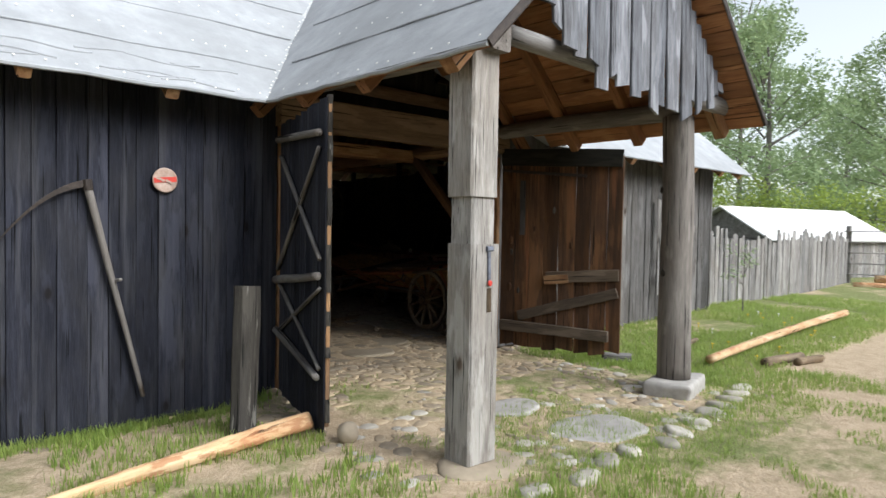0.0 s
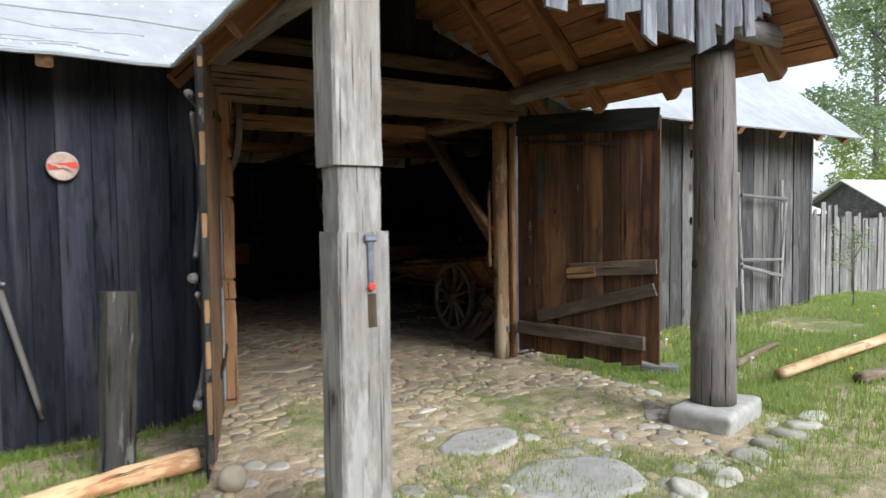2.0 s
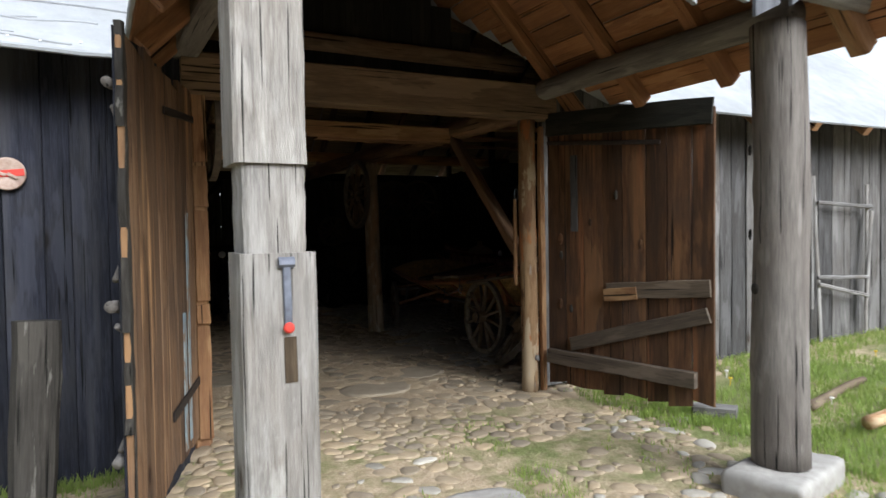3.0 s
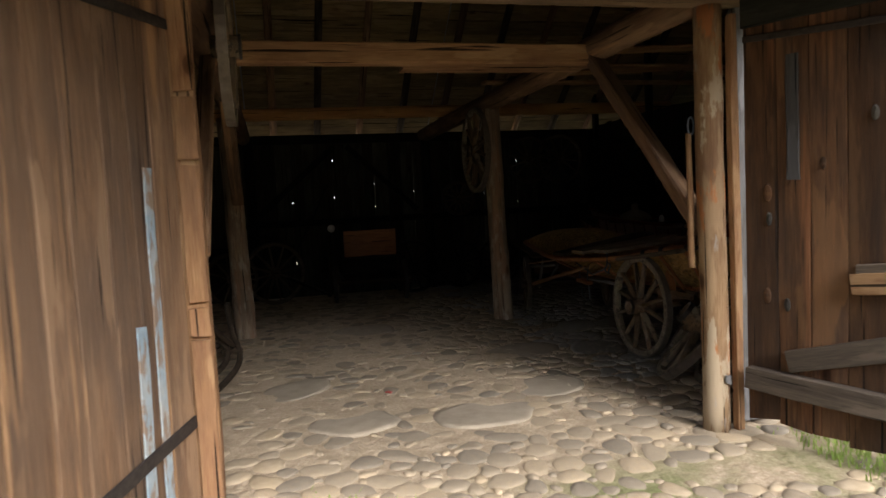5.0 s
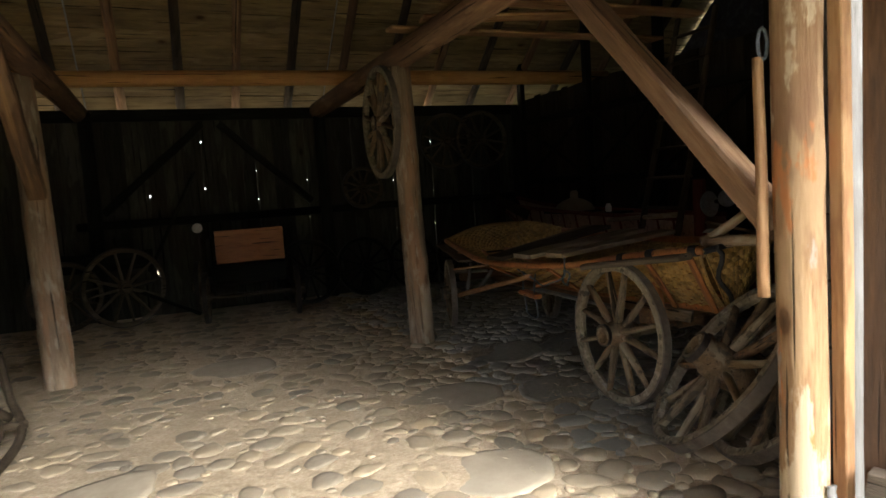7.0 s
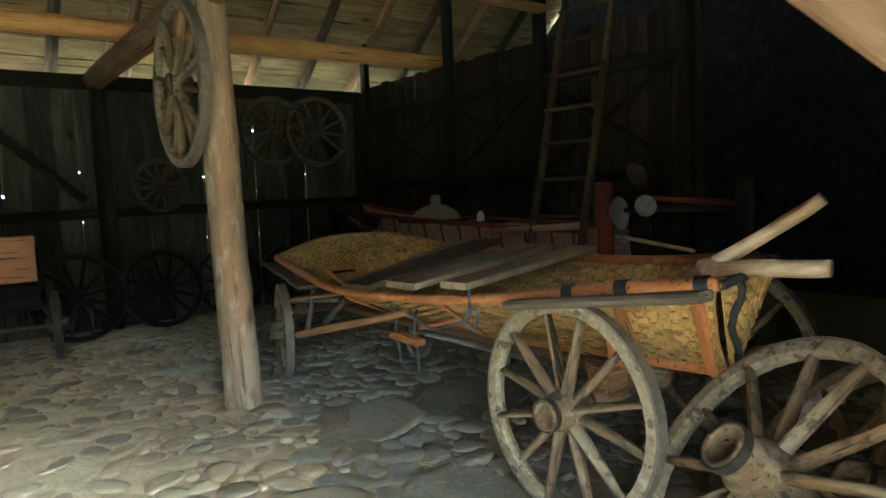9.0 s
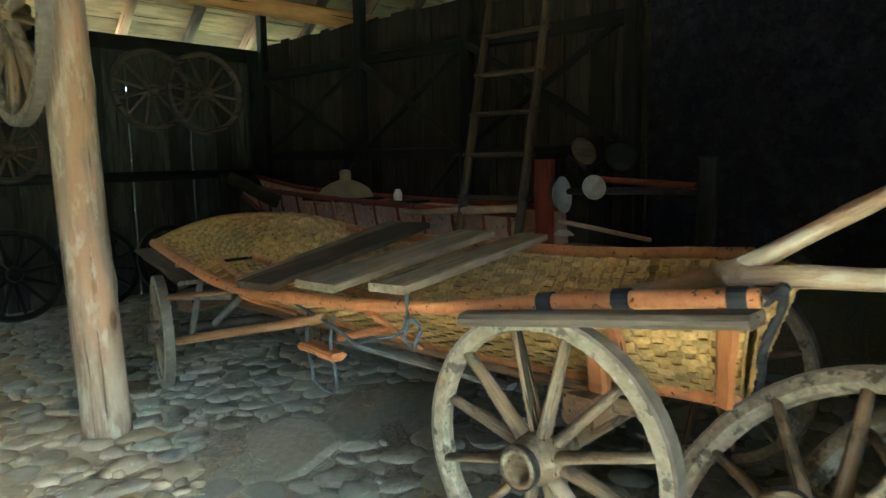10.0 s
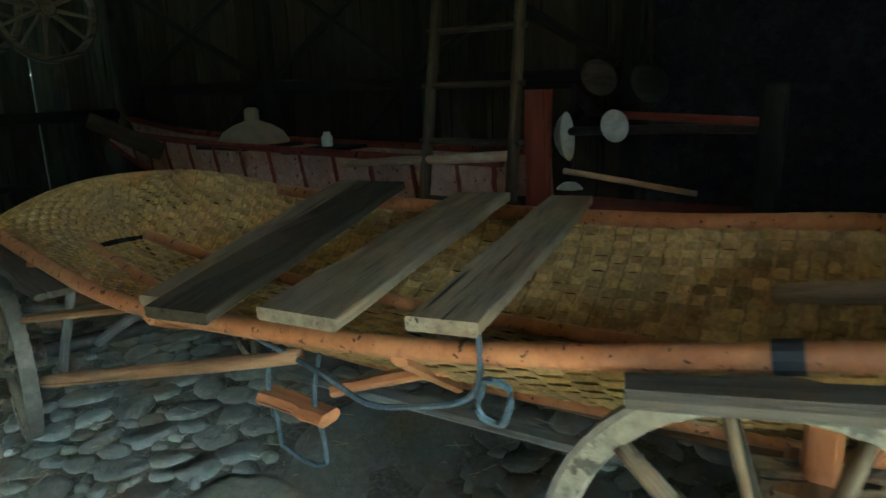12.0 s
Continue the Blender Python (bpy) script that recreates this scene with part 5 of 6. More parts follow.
# ---- weaving ----
def weave(surface, nu, nv, bulge=0.0105, seed=0):
    """Split-wood weave over a patch: each strand is a bulging strip that shows over every second stake, on both faces."""
    rnd = random.Random(seed)
    verts, faces = [], []
    def frame_at(u, v):
        p = surface(u, v)
        du, dv = surface(min(u + 0.01, 1), v) - surface(max(u - 0.01, 0), v), surface(u, min(v + 0.01, 1)) - surface(u, max(v - 0.01, 0))
        n_ = du.cross(dv)
        return p, n_.normalized()
    for j in range(nv):
        for i in range(nu):
            side = 1 if (i + j) % 2 == 0 else -1
            for sd in (side,):
                u0, u1 = max((i - 0.22) / nu, 0), min((i + 1.22) / nu, 1)
                v0, v1 = (j - 0.04) / nv, (j + 1.04) / nv
                k = len(verts)
                jit = rnd.uniform(-0.1, 0.1) / nv
                for s_, hgt in ((0.0, -0.5), (0.2, 0.45), (0.5, 1.0), (0.8, 0.45), (1.0, -0.5)):
                    u = u0 + (u1 - u0) * s_
                    for vv, hh in ((v0, 0.35), ((v0 + v1) / 2, 1.0), (v1, 0.35)):
                        p, n_ = frame_at(u, min(max(vv + jit, 0), 1))
                        verts.append(p + n_ * sd * bulge * (hgt * hh if hgt > 0 else hgt))
                for a in range(4):
                    for b in range(2):
                        q = k + a * 3 + b
                        faces.append((q, q + 1, q + 4, q + 3))
    # stakes
    for i in range(nu + 1):
        k = len(verts)
        u = i / nu
        for j in range(5):
            p, n_ = frame_at(u, j / 4)
            t_ = (surface(min(u + 0.01, 1), j / 4) - surface(max(u - 0.01, 0), j / 4)).normalized() * 0.006
            verts += [p - t_, p + n_ * 0.003, p + t_, p - n_ * 0.003]
        for j in range(4):
            for a in range(4):
                faces.append((k + j * 4 + a, k + j * 4 + (a + 1) % 4, k + j * 4 + 4 + (a + 1) % 4, k + j * 4 + 4 + a))
    me = bpy.data.meshes.new("weave")
    me.from_pydata(verts, [], faces)
    me.materials.append(WICKER)
    me.polygons.foreach_set("use_smooth", [True] * len(me.polygons))
    return me


def chain(pts, s):
    """A point along a line of points, s from 0 to 1, smoothly."""
    n_ = len(pts) - 1
    x = max(0.0, min(0.99999, s)) * n_
    i = int(x)
    f = x - i
    p = [Vector(pts[max(0, min(n_, k))]) for k in (i - 1, i, i + 1, i + 2)]
    return 0.5 * (2 * p[1] + (p[2] - p[0]) * f + (2 * p[0] - 5 * p[1] + 4 * p[2] - p[3]) * f * f + (3 * p[1] - p[0] - 3 * p[2] + p[3]) * f ** 3)


def sheet(f, nu, nv):
    bm = bmesh.new()
    g = [[bm.verts.new(f(i / nu, j / nv)) for i in range(nu + 1)] for j in range(nv + 1)]
    for a, b in zip(g, g[1:]):
        for i in range(nu):
            bm.faces.new((a[i], a[i + 1], b[i + 1], b[i]))
    return bm


def build_wicker_cart():
    t = thing("wicker_cart", "old horse cart with a woven wicker body and planks laid across", "cart", pose(3.87, 1.78, 0))
    O_ = Vector((3.87, 1.78, 0))
    L_ = lambda p: tuple(Vector(p) - O_)
    near = [(3.43, 1.24, 0.955), (3.37, 1.65, 0.905), (3.31, 2.3, 0.80), (3.27, 2.9, 0.75), (3.27, 3.6, 0.725), (3.33, 4.2, 0.775), (3.40, 4.72, 0.83)]
    far = [(4.30, 1.56, 0.94), (4.40, 1.80, 0.91), (4.42, 2.3, 0.87), (4.40, 2.9, 0.86), (4.37, 3.6, 0.865), (4.32, 4.2, 0.90), (4.26, 4.72, 0.95)]
    nlow = [(3.72, 1.36, 0.58), (3.70, 1.7, 0.565), (3.66, 2.3, 0.55), (3.62, 2.9, 0.55), (3.62, 3.6, 0.57), (3.66, 4.1, 0.62), (3.72, 4.55, 0.70)]
    flow = [(4.02, 1.56, 0.58), (4.08, 1.8, 0.565), (4.10, 2.3, 0.55), (4.08, 2.9, 0.55), (4.06, 3.6, 0.57), (4.02, 4.1, 0.62), (3.98, 4.55, 0.70)]
    C = lambda line, s: chain(line, s) - O_
    tube = lambda line, r, a=0.0, b=1.0, n_=26: bm_tube([C(line, a + (b - a) * k / n_) for k in range(n_ + 1)], r, 10)
    part("near_rail", tube(near, 0.0255), OILED, t, "red-brown oiled top rail", smooth=True)
    part("far_rail", tube(far, 0.028, 0, 0.78), OILED, t, "red-brown oiled top rail", smooth=True)
    part("bottom_rail", tube(nlow, 0.026), OILED, t, "red-brown bottom rail", smooth=True)
    part("bottom_rail", tube(flow, 0.026), OILED, t, "red-brown bottom rail", smooth=True)
    part("side_weave", weave(lambda u, v: C(nlow, u * 0.97 + 0.01).lerp(C(near, u * 0.97 + 0.01), v) + Vector((-0.03 * math.sin(math.pi * v) * min(1, 6 * (1 - u)), 0, 0)), 58, 14, seed=1), None, t, "golden woven wicker side")
    def far_side(u, v):
        p = C(flow, u * 0.99 + 0.005).lerp(C(far, u * 0.99 + 0.005), v) + Vector((0.06 * math.sin(math.pi * v) * min(1, 6 * (1 - u)), 0, 0))
        p.z += 0.03 * v * math.sin(u * 9) + 0.05 * v * max(0, u - 0.75) * 4 * (1 - u) * 4
        return p
    part("side_weave", weave(far_side, 58, 14, seed=2), None, t, "golden woven wicker side")
    part("floor_weave", weave(lambda u, v: C(nlow, u).lerp(C(flow, u), v) - Vector((0, 0, 0.02)), 46, 14, seed=3), None, t)
    def front(u, v):
        lo = C(nlow, 1.0).lerp(C(flow, 1.0), u) + Vector((0, 0.05 * math.sin(math.pi * u), 0))
        hi = C(near, 1.0).lerp(C(far, 1.0), u) + Vector((0, 0.10 * math.sin(math.pi * u), 0.045 * math.sin(math.pi * u)))
        return lo.lerp(hi, v) + Vector((0, 0.05 * math.sin(math.pi * v) * math.sin(math.pi * u), 0))
    part("front_weave", weave(front, 20, 15, seed=4), None, t, "curved woven front end")
    part("front_rim", bm_tube([front(k / 14, 1.0) for k in range(15)], 0.016, 8), WICKER, t)
    def back(u, v):
        lo = C(nlow, 0.0).lerp(C(flow, 0.0), u)
        hi = C(near, 0.0).lerp(C(far, 0.0), u)
        return lo.lerp(hi, v) - Vector((0, (0.13 * math.sin(math.pi * u) + 0.01) * (0.35 + 0.65 * v), -0.05 * v * math.sin(math.pi * u)))
    part("back_weave", weave(back, 18, 14, seed=5), None, t, "bulging woven back end")
    part("back_rim", bm_tube([back(k / 14, 0.98) for k in range(15)], 0.016, 8), BLACKLEATHER, t, "black bound rim")
    part("back_strap", bm_tube([back(0.06 + 0.05 * math.sin(k), k / 9) - Vector((0.0, 0.015, 0)) for k in range(10)], 0.014, 8), BLACKLEATHER, t, "black strap")
    # uprights of the side frame
    for k, s in enumerate((0.035, 0.15, 0.40, 0.62, 0.84)):
        a, b = C(nlow, s + (0.02 if k else 0.0)), C(near, s)
        d = Vector((-0.075, 0, -0.01))
        beam("side_stay", tuple(a + d * 0.6), tuple(a.lerp(b, 0.93) + d * 0.6), 0.05, 0.026, OILED, t, seed=610 + k, up=(-1, 0, 0))
    # straps round the rail
    for k, s in enumerate((0.04, 0.153, 0.221)):
        c, c2 = C(near, s - 0.008), C(near, s + 0.008)
        d = (c2 - c).normalized()
        part("rail_strap", bm_tube([c - d * 0.024, c - d * 0.022, c + d * 0.022, c + d * 0.024], 0.031, 12), BLACKLEATHER, t, "black rubber strap")
    # board beside the rail, over the wheel
    p, q = L_((3.275, 1.18, 0.94)), L_((3.235, 2.06, 0.815))
    part("wheel_board", bm_board((Vector(q) - Vector(p)).length, 0.085, 0.036, 621, 0.02, 0.03, 6, 0.006, 0.012), LEAFRAIL, t, "worn dark board over the wheel", along(p, q, (-0.05, 0, 1)))
    # running gear
    log("rear_axle", L_((3.22, 1.78, 0.435)), L_((4.52, 1.78, 0.435)), 0.035, 0.035, ASHWOOD, t, seed=631, knots=0)
    beam("bolster", L_((3.48, 1.78, 0.51)), L_((4.28, 1.78, 0.51)), 0.11, 0.10, BROWN, t, seed=632)
    beam("bolster_post", L_((3.58, 1.76, 0.50)), L_((3.53, 1.76, 0.78)), 0.05, 0.07, OILED, t, seed=633, up=(0, 1, 0))
    beam("brake_block", L_((3.52, 1.88, 0.55)), L_((3.70, 1.62, 0.50)), 0.08, 0.07, ASHWOOD, t, seed=634)
    log("perch_pole", L_((3.87, 1.7, 0.45)), L_((3.85, 4.6, 0.42)), 0.04, 0.035, BROWN, t, seed=635)
    beam("front_bolster", L_((3.4, 4.35, 0.52)), L_((4.3, 4.6, 0.52)), 0.12, 0.12, BROWN, t, seed=636)
    log("front_axle", L_((3.33, 4.52, 0.33)), L_((4.29, 4.24, 0.33)), 0.035, 0.03, IRON, t, seed=637)
    beam("underboard", L_((3.55, 2.1, 0.50)), L_((3.48, 3.1, 0.52)), 0.07, 0.02, GREY, t, "pale grey board beneath", seed=638)
    log("drag_bar", L_((3.22, 4.05, 0.38)), L_((3.34, 2.92, 0.66)), 0.022, 0.02, PINE, t, "slim wooden bar", seed=639, knots=0)
    beam("cross_bar", L_((3.33, 2.80, 0.60)), L_((3.45, 2.52, 0.68)), 0.05, 0.03, OILED, t, seed=640)
    beam("front_step", L_((3.36, 4.74, 0.79)), L_((3.26, 3.95, 0.70)), 0.14, 0.022, LEAFRAIL, t, "short dark board at the front", seed=641)
    beam("front_step", L_((3.33, 3.60, 0.69)), L_((3.18, 4.0, 0.63)), 0.08, 0.02, PINE, t, seed=642)
    for k, (a, b) in enumerate((((3.35, 4.4, 0.55), (3.45, 3.9, 0.60)), ((3.5, 4.2, 0.4), (3.42, 3.75, 0.62)), ((3.4, 4.3, 0.3), (3.38, 4.1, 0.66)))):
        log("strut", L_(a), L_(b), 0.02, 0.016, LOGGREY, t, seed=645 + k, knots=0)
    # wheels
    build_wheel("wheel", 0.432, 12, t, facing(L_((3.28, 1.78, 0.432)), (-1, 0, 0.02), 8), hub_len=0.24)
    build_wheel("wheel", 0.44, 12, t, facing(L_((4.47, 1.78, 0.44)), (1, 0, 0.02), 3), hub_len=0.24)
    build_wheel("wheel", 0.33, 10, t, facing(L_((3.33, 4.52, 0.33)), (-0.96, 0.28, 0), 3), hub_len=0.2)
    build_wheel("wheel", 0.33, 10, t, facing(L_((4.29, 4.24, 0.33)), (0.96, -0.28, 0), 3), hub_len=0.2)
    # ropes and the stirrup step hanging under the side
    rp = [(3.29, 2.36, 0.86), (3.28, 2.35, 0.76), (3.27, 2.38, 0.70), (3.26, 2.50, 0.66), (3.28, 2.65, 0.62), (3.31, 2.8, 0.64), (3.33, 2.95, 0.66), (3.32, 3.1, 0.70)]
    part("rope", bm_tube([C(rp, k / 30) for k in range(31)], 0.007, 6), ROPE, t, "blue-grey rope")
    part("rope", bm_tube([L_((3.265 + 0.01 * math.sin(3 * a), 2.31 + 0.035 * math.cos(a), 0.715 + 0.05 * math.sin(a))) for a in [k * 0.42 for k in range(15)]], 0.008, 6, closed=True), ROPE, t, "blue-grey rope loop")
    for k, (ya, yb) in enumerate(((3.03, 3.04), (2.85, 2.87))):
        pts = [(3.34, ya, 0.68), (3.335, yb, 0.60), (3.34, yb + 0.01, 0.52), (3.35, yb, 0.44), (3.36, yb + 0.005, 0.36)]
        part("hanger", bm_tube([C(pts, i / 14) for i in range(15)], 0.0065, 6), ROPE, t, "blue cord hanger")
    part("hanger_loop", bm_tube([L_((3.36, 3.04, 0.36)), L_((3.37, 2.98, 0.33)), L_((3.37, 2.92, 0.33)), L_((3.36, 2.87, 0.36))], 0.0065, 6), ROPE, t, "blue cord hanger")
    beam("stirrup_step", L_((3.34, 3.06, 0.52)), L_((3.34, 2.83, 0.51)), 0.08, 0.035, OILED, t, "red-brown wooden step", seed=650)
    part("chain", bm_tube([L_((3.55 + 0.03 * math.sin(k), 1.62 - 0.01 * k, 0.46 - 0.045 * math.sin(k * 0.35))) for k in range(10)], 0.008, 5), IRON, t, "small iron chain")
    return t


build_wicker_cart()
for k, (a, b, w, m_, lab) in enumerate((((3.17, 2.76, 0.835), (4.36, 2.95, 0.925), 0.21, PLANKBROWN, "grey-brown weathered plank laid across the wicker cart"),
                                         ((3.24, 2.41, 0.86), (4.40, 2.62, 0.925), 0.155, PLANKBROWN, "narrow grey-brown plank laid across the wicker cart"),
                                         ((3.13, 3.13, 0.795), (4.40, 3.46, 0.935), 0.20, SHADEDARK, "dark old plank laid across the wicker cart"),
                                         ((3.20, 3.32, 0.78), (4.42, 3.66, 0.93), 0.10, PLANKBROWN, "narrow old plank laid across the wicker cart"))):
    p = part("loose_plank", bm_board((Vector(b) - Vector(a)).length, w, 0.032, 660 + k, 0.02, 0.03, 6, 0.006), m_, None, "", along(a, b))
    tagged(p, lab, "plank", "planks on the cart")
fk = thing("wooden_fork", "pale forked wooden pole lying in the cart", "pole", pose(3.59, 1.355, 0.985))
log("stem", (0.41, 0.555, -0.19), (0, 0, 0), 0.022, 0.034, POSTIN, fk, seed=671, bend=0.02, wob=0.14)
log("prong", (0, 0.03, -0.01), (0.02, -0.36, 0.24), 0.03, 0.022, POSTIN, fk, seed=672, bend=0.015, wob=0.14)
log("prong", (0, 0.03, -0.01), (-0.02, -0.40, 0.03), 0.03, 0.026, POSTIN, fk, seed=673, bend=-0.01, wob=0.14)
kb = bmesh.new()
bmesh.ops.create_icosphere(kb, subdivisions=3, radius=1.0)
for v in kb.verts:
    v.co = Vector((v.co.x * 0.036, v.co.y * 0.06, v.co.z * 0.04)) * (1 + 0.25 * noise.noise(v.co * 1.8))
part("crotch", kb, POSTIN, fk, "swollen crotch of the fork", None, True)

# wheels leaning behind the jamb, on the posts and on the back wall
for k, (c, n_, R) in enumerate((((3.36, 1.05, 0.385), (-0.67, 0.38, 0.64), 0.50), ((3.50, 0.80, 0.37), (-0.67, 0.38, 0.64), 0.48), ((3.60, 0.59, 0.355), (-0.67, 0.38, 0.64), 0.46))):
    loose_wheel(c, n_, R, 12, "worn grey wooden wheel leaning in the stack behind the jamb", 11 + 9 * k, hub_len=0.36 if k == 0 else 0.2, hub_r=0.098 if k == 0 else 0.08, width=0.058)
loose_wheel((2.63, 4.2, 1.97), (-1, 0.0, 0.0), 0.49, 14, "old wooden wheel hung high on the log post", 4, hub_len=0.14)
loose_wheel((0.12, 0.55, 2.28), (1, 0, 0), 0.42, 12, "old wooden wheel hung beside the doorway", 0, hub_len=0.16)
for k, (x, z, R, y) in enumerate(((3.3, 1.44, 0.29, 7.36), (4.58, 2.03, 0.40, 7.38), (5.12, 2.03, 0.42, 7.34))):
    loose_wheel((x, y, z), (0.02, -1, 0.03), R, 12, "dark wooden wheel hung on the back wall", 7 * k, hub_len=0.12, mat=DUSTYWHEEL)
# these wheels take the near-black wood, their shade coloured in
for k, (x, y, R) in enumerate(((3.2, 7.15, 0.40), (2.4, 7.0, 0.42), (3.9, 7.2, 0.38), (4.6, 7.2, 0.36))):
    loose_wheel((x, y, R * 0.97), (0.05, -0.97, 0.24), R, 12, "dark wooden wheel leaning on the back wall", 5 * k, hub_len=0.16, mat=SHADEIN)


def build_carriage():
    t = thing("carriage", "dark open carriage with a brown box seat", "carriage", pose(1.65, 6.75, 0))
    P_ = lambda x, y, z: (x - 1.65, y - 6.75, z)
    beam("seat_board", P_(1.27, 6.42, 0.85), P_(2.03, 6.42, 0.85), 0.03, 0.38, OILED, t, "brown box panel", seed=681)
    box_at("body", -0.40, 0.40, -0.26, 0.75, 0.42, 0.62, SHADEIN, t)
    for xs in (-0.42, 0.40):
        beam("side_panel", (xs, -0.26, 0.78), (xs, 0.75, 0.72), 0.025, 0.36, SHADEIN, t, seed=682)
    log("axle", P_(1.12, 6.40, 0.29), P_(2.16, 6.34, 0.29), 0.022, 0.022, SHADEDARK, t, seed=683, knots=0)
    log("axle", P_(1.1, 7.2, 0.33), P_(2.2, 7.2, 0.33), 0.022, 0.022, IRON, t, seed=684, knots=0)
    for x, y, R in ((1.13, 6.45, 0.29), (2.14, 6.36, 0.29), (1.08, 7.2, 0.33), (2.2, 7.2, 0.33)):
        build_wheel("wheel", R, 10, t, facing(P_(x, y, R), (-1, 0.12, 0)), hub_len=0.18, mat=DUSTYWHEEL)
    for x in (1.22, 2.1):
        log("spring", P_(x, 6.3, 0.34), P_(x, 7.3, 0.42), 0.02, 0.02, IRON, t, seed=686, knots=0)
    lamp = part("lantern", bm_lathe([(0.0, -0.03), (0.05, -0.02), (0.055, 0.02), (0.045, 0.05), (0.0, 0.055)], 20), WHITE, t, "round pale lamp glass", facing(P_(1.10, 6.38, 1.09), (-0.1, -1, 0.05)), True)
    log("lamp_stem", P_(1.12, 6.42, 0.62), P_(1.11, 6.41, 1.05), 0.012, 0.012, IRON, t, seed=687, knots=0)
    return t


build_carriage()


def build_wagon():
    t = thing("old_wagon", "dark farm wagon with tall spoked wheels by the back wall", "wagon", pose(0.0, 6.9, 0))
    build_wheel("wheel", 0.46, 12, t, facing((0.28, -0.05, 0.46), (0.30, -0.95, 0)), hub_len=0.22, mat=DUSTYWHEEL)
    build_wheel("wheel", 0.40, 12, t, facing((-0.35, 0.15, 0.40), (0.30, -0.95, 0)), hub_len=0.22, mat=DUSTYWHEEL)
    log("axle", (0.28, -0.05, 0.46), (0.55, 0.45, 0.46), 0.03, 0.03, SHADEIN, t, seed=691, knots=0)
    log("drag_pole", (0.35, 0.1, 0.42), (1.05, -0.45, 0.12), 0.022, 0.02, SHADEIN, t, seed=692, knots=0)
    log("shaft", (0.55, 0.1, 0.6), (1.15, 0.3, 1.75), 0.025, 0.02, SHADEIN, t, seed=693, knots=0)
    beam("wagon_side", (-0.7, 0.2, 0.75), (0.6, 0.25, 0.75), 0.03, 0.22, SHADEIN, t, seed=694)
    return t


build_wagon()


def build_sleigh():
    t = thing("sleigh", "old wooden sleigh with curved dark runners on the floor", "sleigh", pose(-0.5, 2.2, 0))
    L_ = lambda p: Vector(p) - Vector((-0.5, 2.2, 0))
    r1 = [(-0.85, 1.0, 0.03), (-0.42, 1.5, 0.03), (-0.20, 2.1, 0.035), (-0.08, 2.7, 0.06), (-0.07, 2.98, 0.14), (-0.12, 3.02, 0.30), (-0.15, 3.0, 0.58)]
    r2 = [(-1.05, 1.3, 0.03), (-0.62, 1.75, 0.03), (-0.36, 2.25, 0.035), (-0.20, 2.75, 0.07), (-0.17, 2.93, 0.16), (-0.24, 2.9, 0.30), (-0.46, 2.6, 0.62)]
    for k, r in enumerate((r1, r2)):
        part("runner", bm_tube([chain(r, i / 30) - Vector((-0.5, 2.2, 0)) for i in range(31)], 0.026, 8), SHADEDARK, t, "dark bent wooden runner")
    part("crosspiece", bm_tube([L_((-0.22, 2.93, 0.16)), L_((-0.04, 2.99, 0.14))], 0.022, 8), SHADEDARK, t)
    for k, (a, b) in enumerate((((-0.12, 2.95, 0.2), (-0.42, 2.45, 0.68)), ((-0.24, 2.9, 0.22), (-0.62, 2.35, 0.60)), ((-0.42, 2.45, 0.68), (-0.9, 2.3, 0.66)))):
        log("strut", tuple(L_(a)), tuple(L_(b)), 0.026, 0.022, SHADEDARK, t, seed=701 + k)
    beam("seat_panel", tuple(L_((-1.15, 1.75, 0.45))), tuple(L_((-0.72, 2.35, 0.45))), 0.03, 0.36, OILED, t, "brown seat panel", seed=705)
    beam("seat", tuple(L_((-1.45, 2.0, 0.36))), tuple(L_((-0.9, 2.4, 0.36))), 0.45, 0.03, SHADEIN, t, seed=706)
    for k, (x, y) in enumerate(((-0.62, 1.78), (-0.36, 2.25), (-0.95, 2.1))):
        log("leg", tuple(L_((x, y, 0.03))), tuple(L_((x - 0.25, y + 0.1, 0.36))), 0.022, 0.02, SHADEDARK, t, seed=707 + k, knots=0)
    return t


build_sleigh()
p = log("leaning_pole", (-0.5, 3.5, 0.0), (-0.62, 3.4, 1.5), 0.018, 0.014, SHADEDARK, None, "", 721)
tagged(p, "slim wooden pole standing by the post", "pole")


def build_ladder():
    t = thing("ladder", "old wooden ladder leaning beyond the cart", "ladder", pose(4.66, 3.29, 0))
    a0, a1, b0, b1 = Vector((0, 0.25, 0)), Vector((1.08, 0.64, 2.9)), Vector((0, -0.24, 0)), Vector((1.08, 0.14, 2.9))
    log("stile", a0, a1, 0.032, 0.026, SHADEDARK, t, seed=731)
    log("stile", b0, b1, 0.032, 0.026, SHADEDARK, t, seed=732)
    for k in range(10):
        s = 0.08 + 0.095 * k
        beam("rung", tuple(a0.lerp(a1, s) + Vector((0, 0.04, 0))), tuple(b0.lerp(b1, s) - Vector((0, 0.04, 0))), 0.05, 0.03, SHADEDARK, t, seed=733 + k)
    return t


build_ladder()


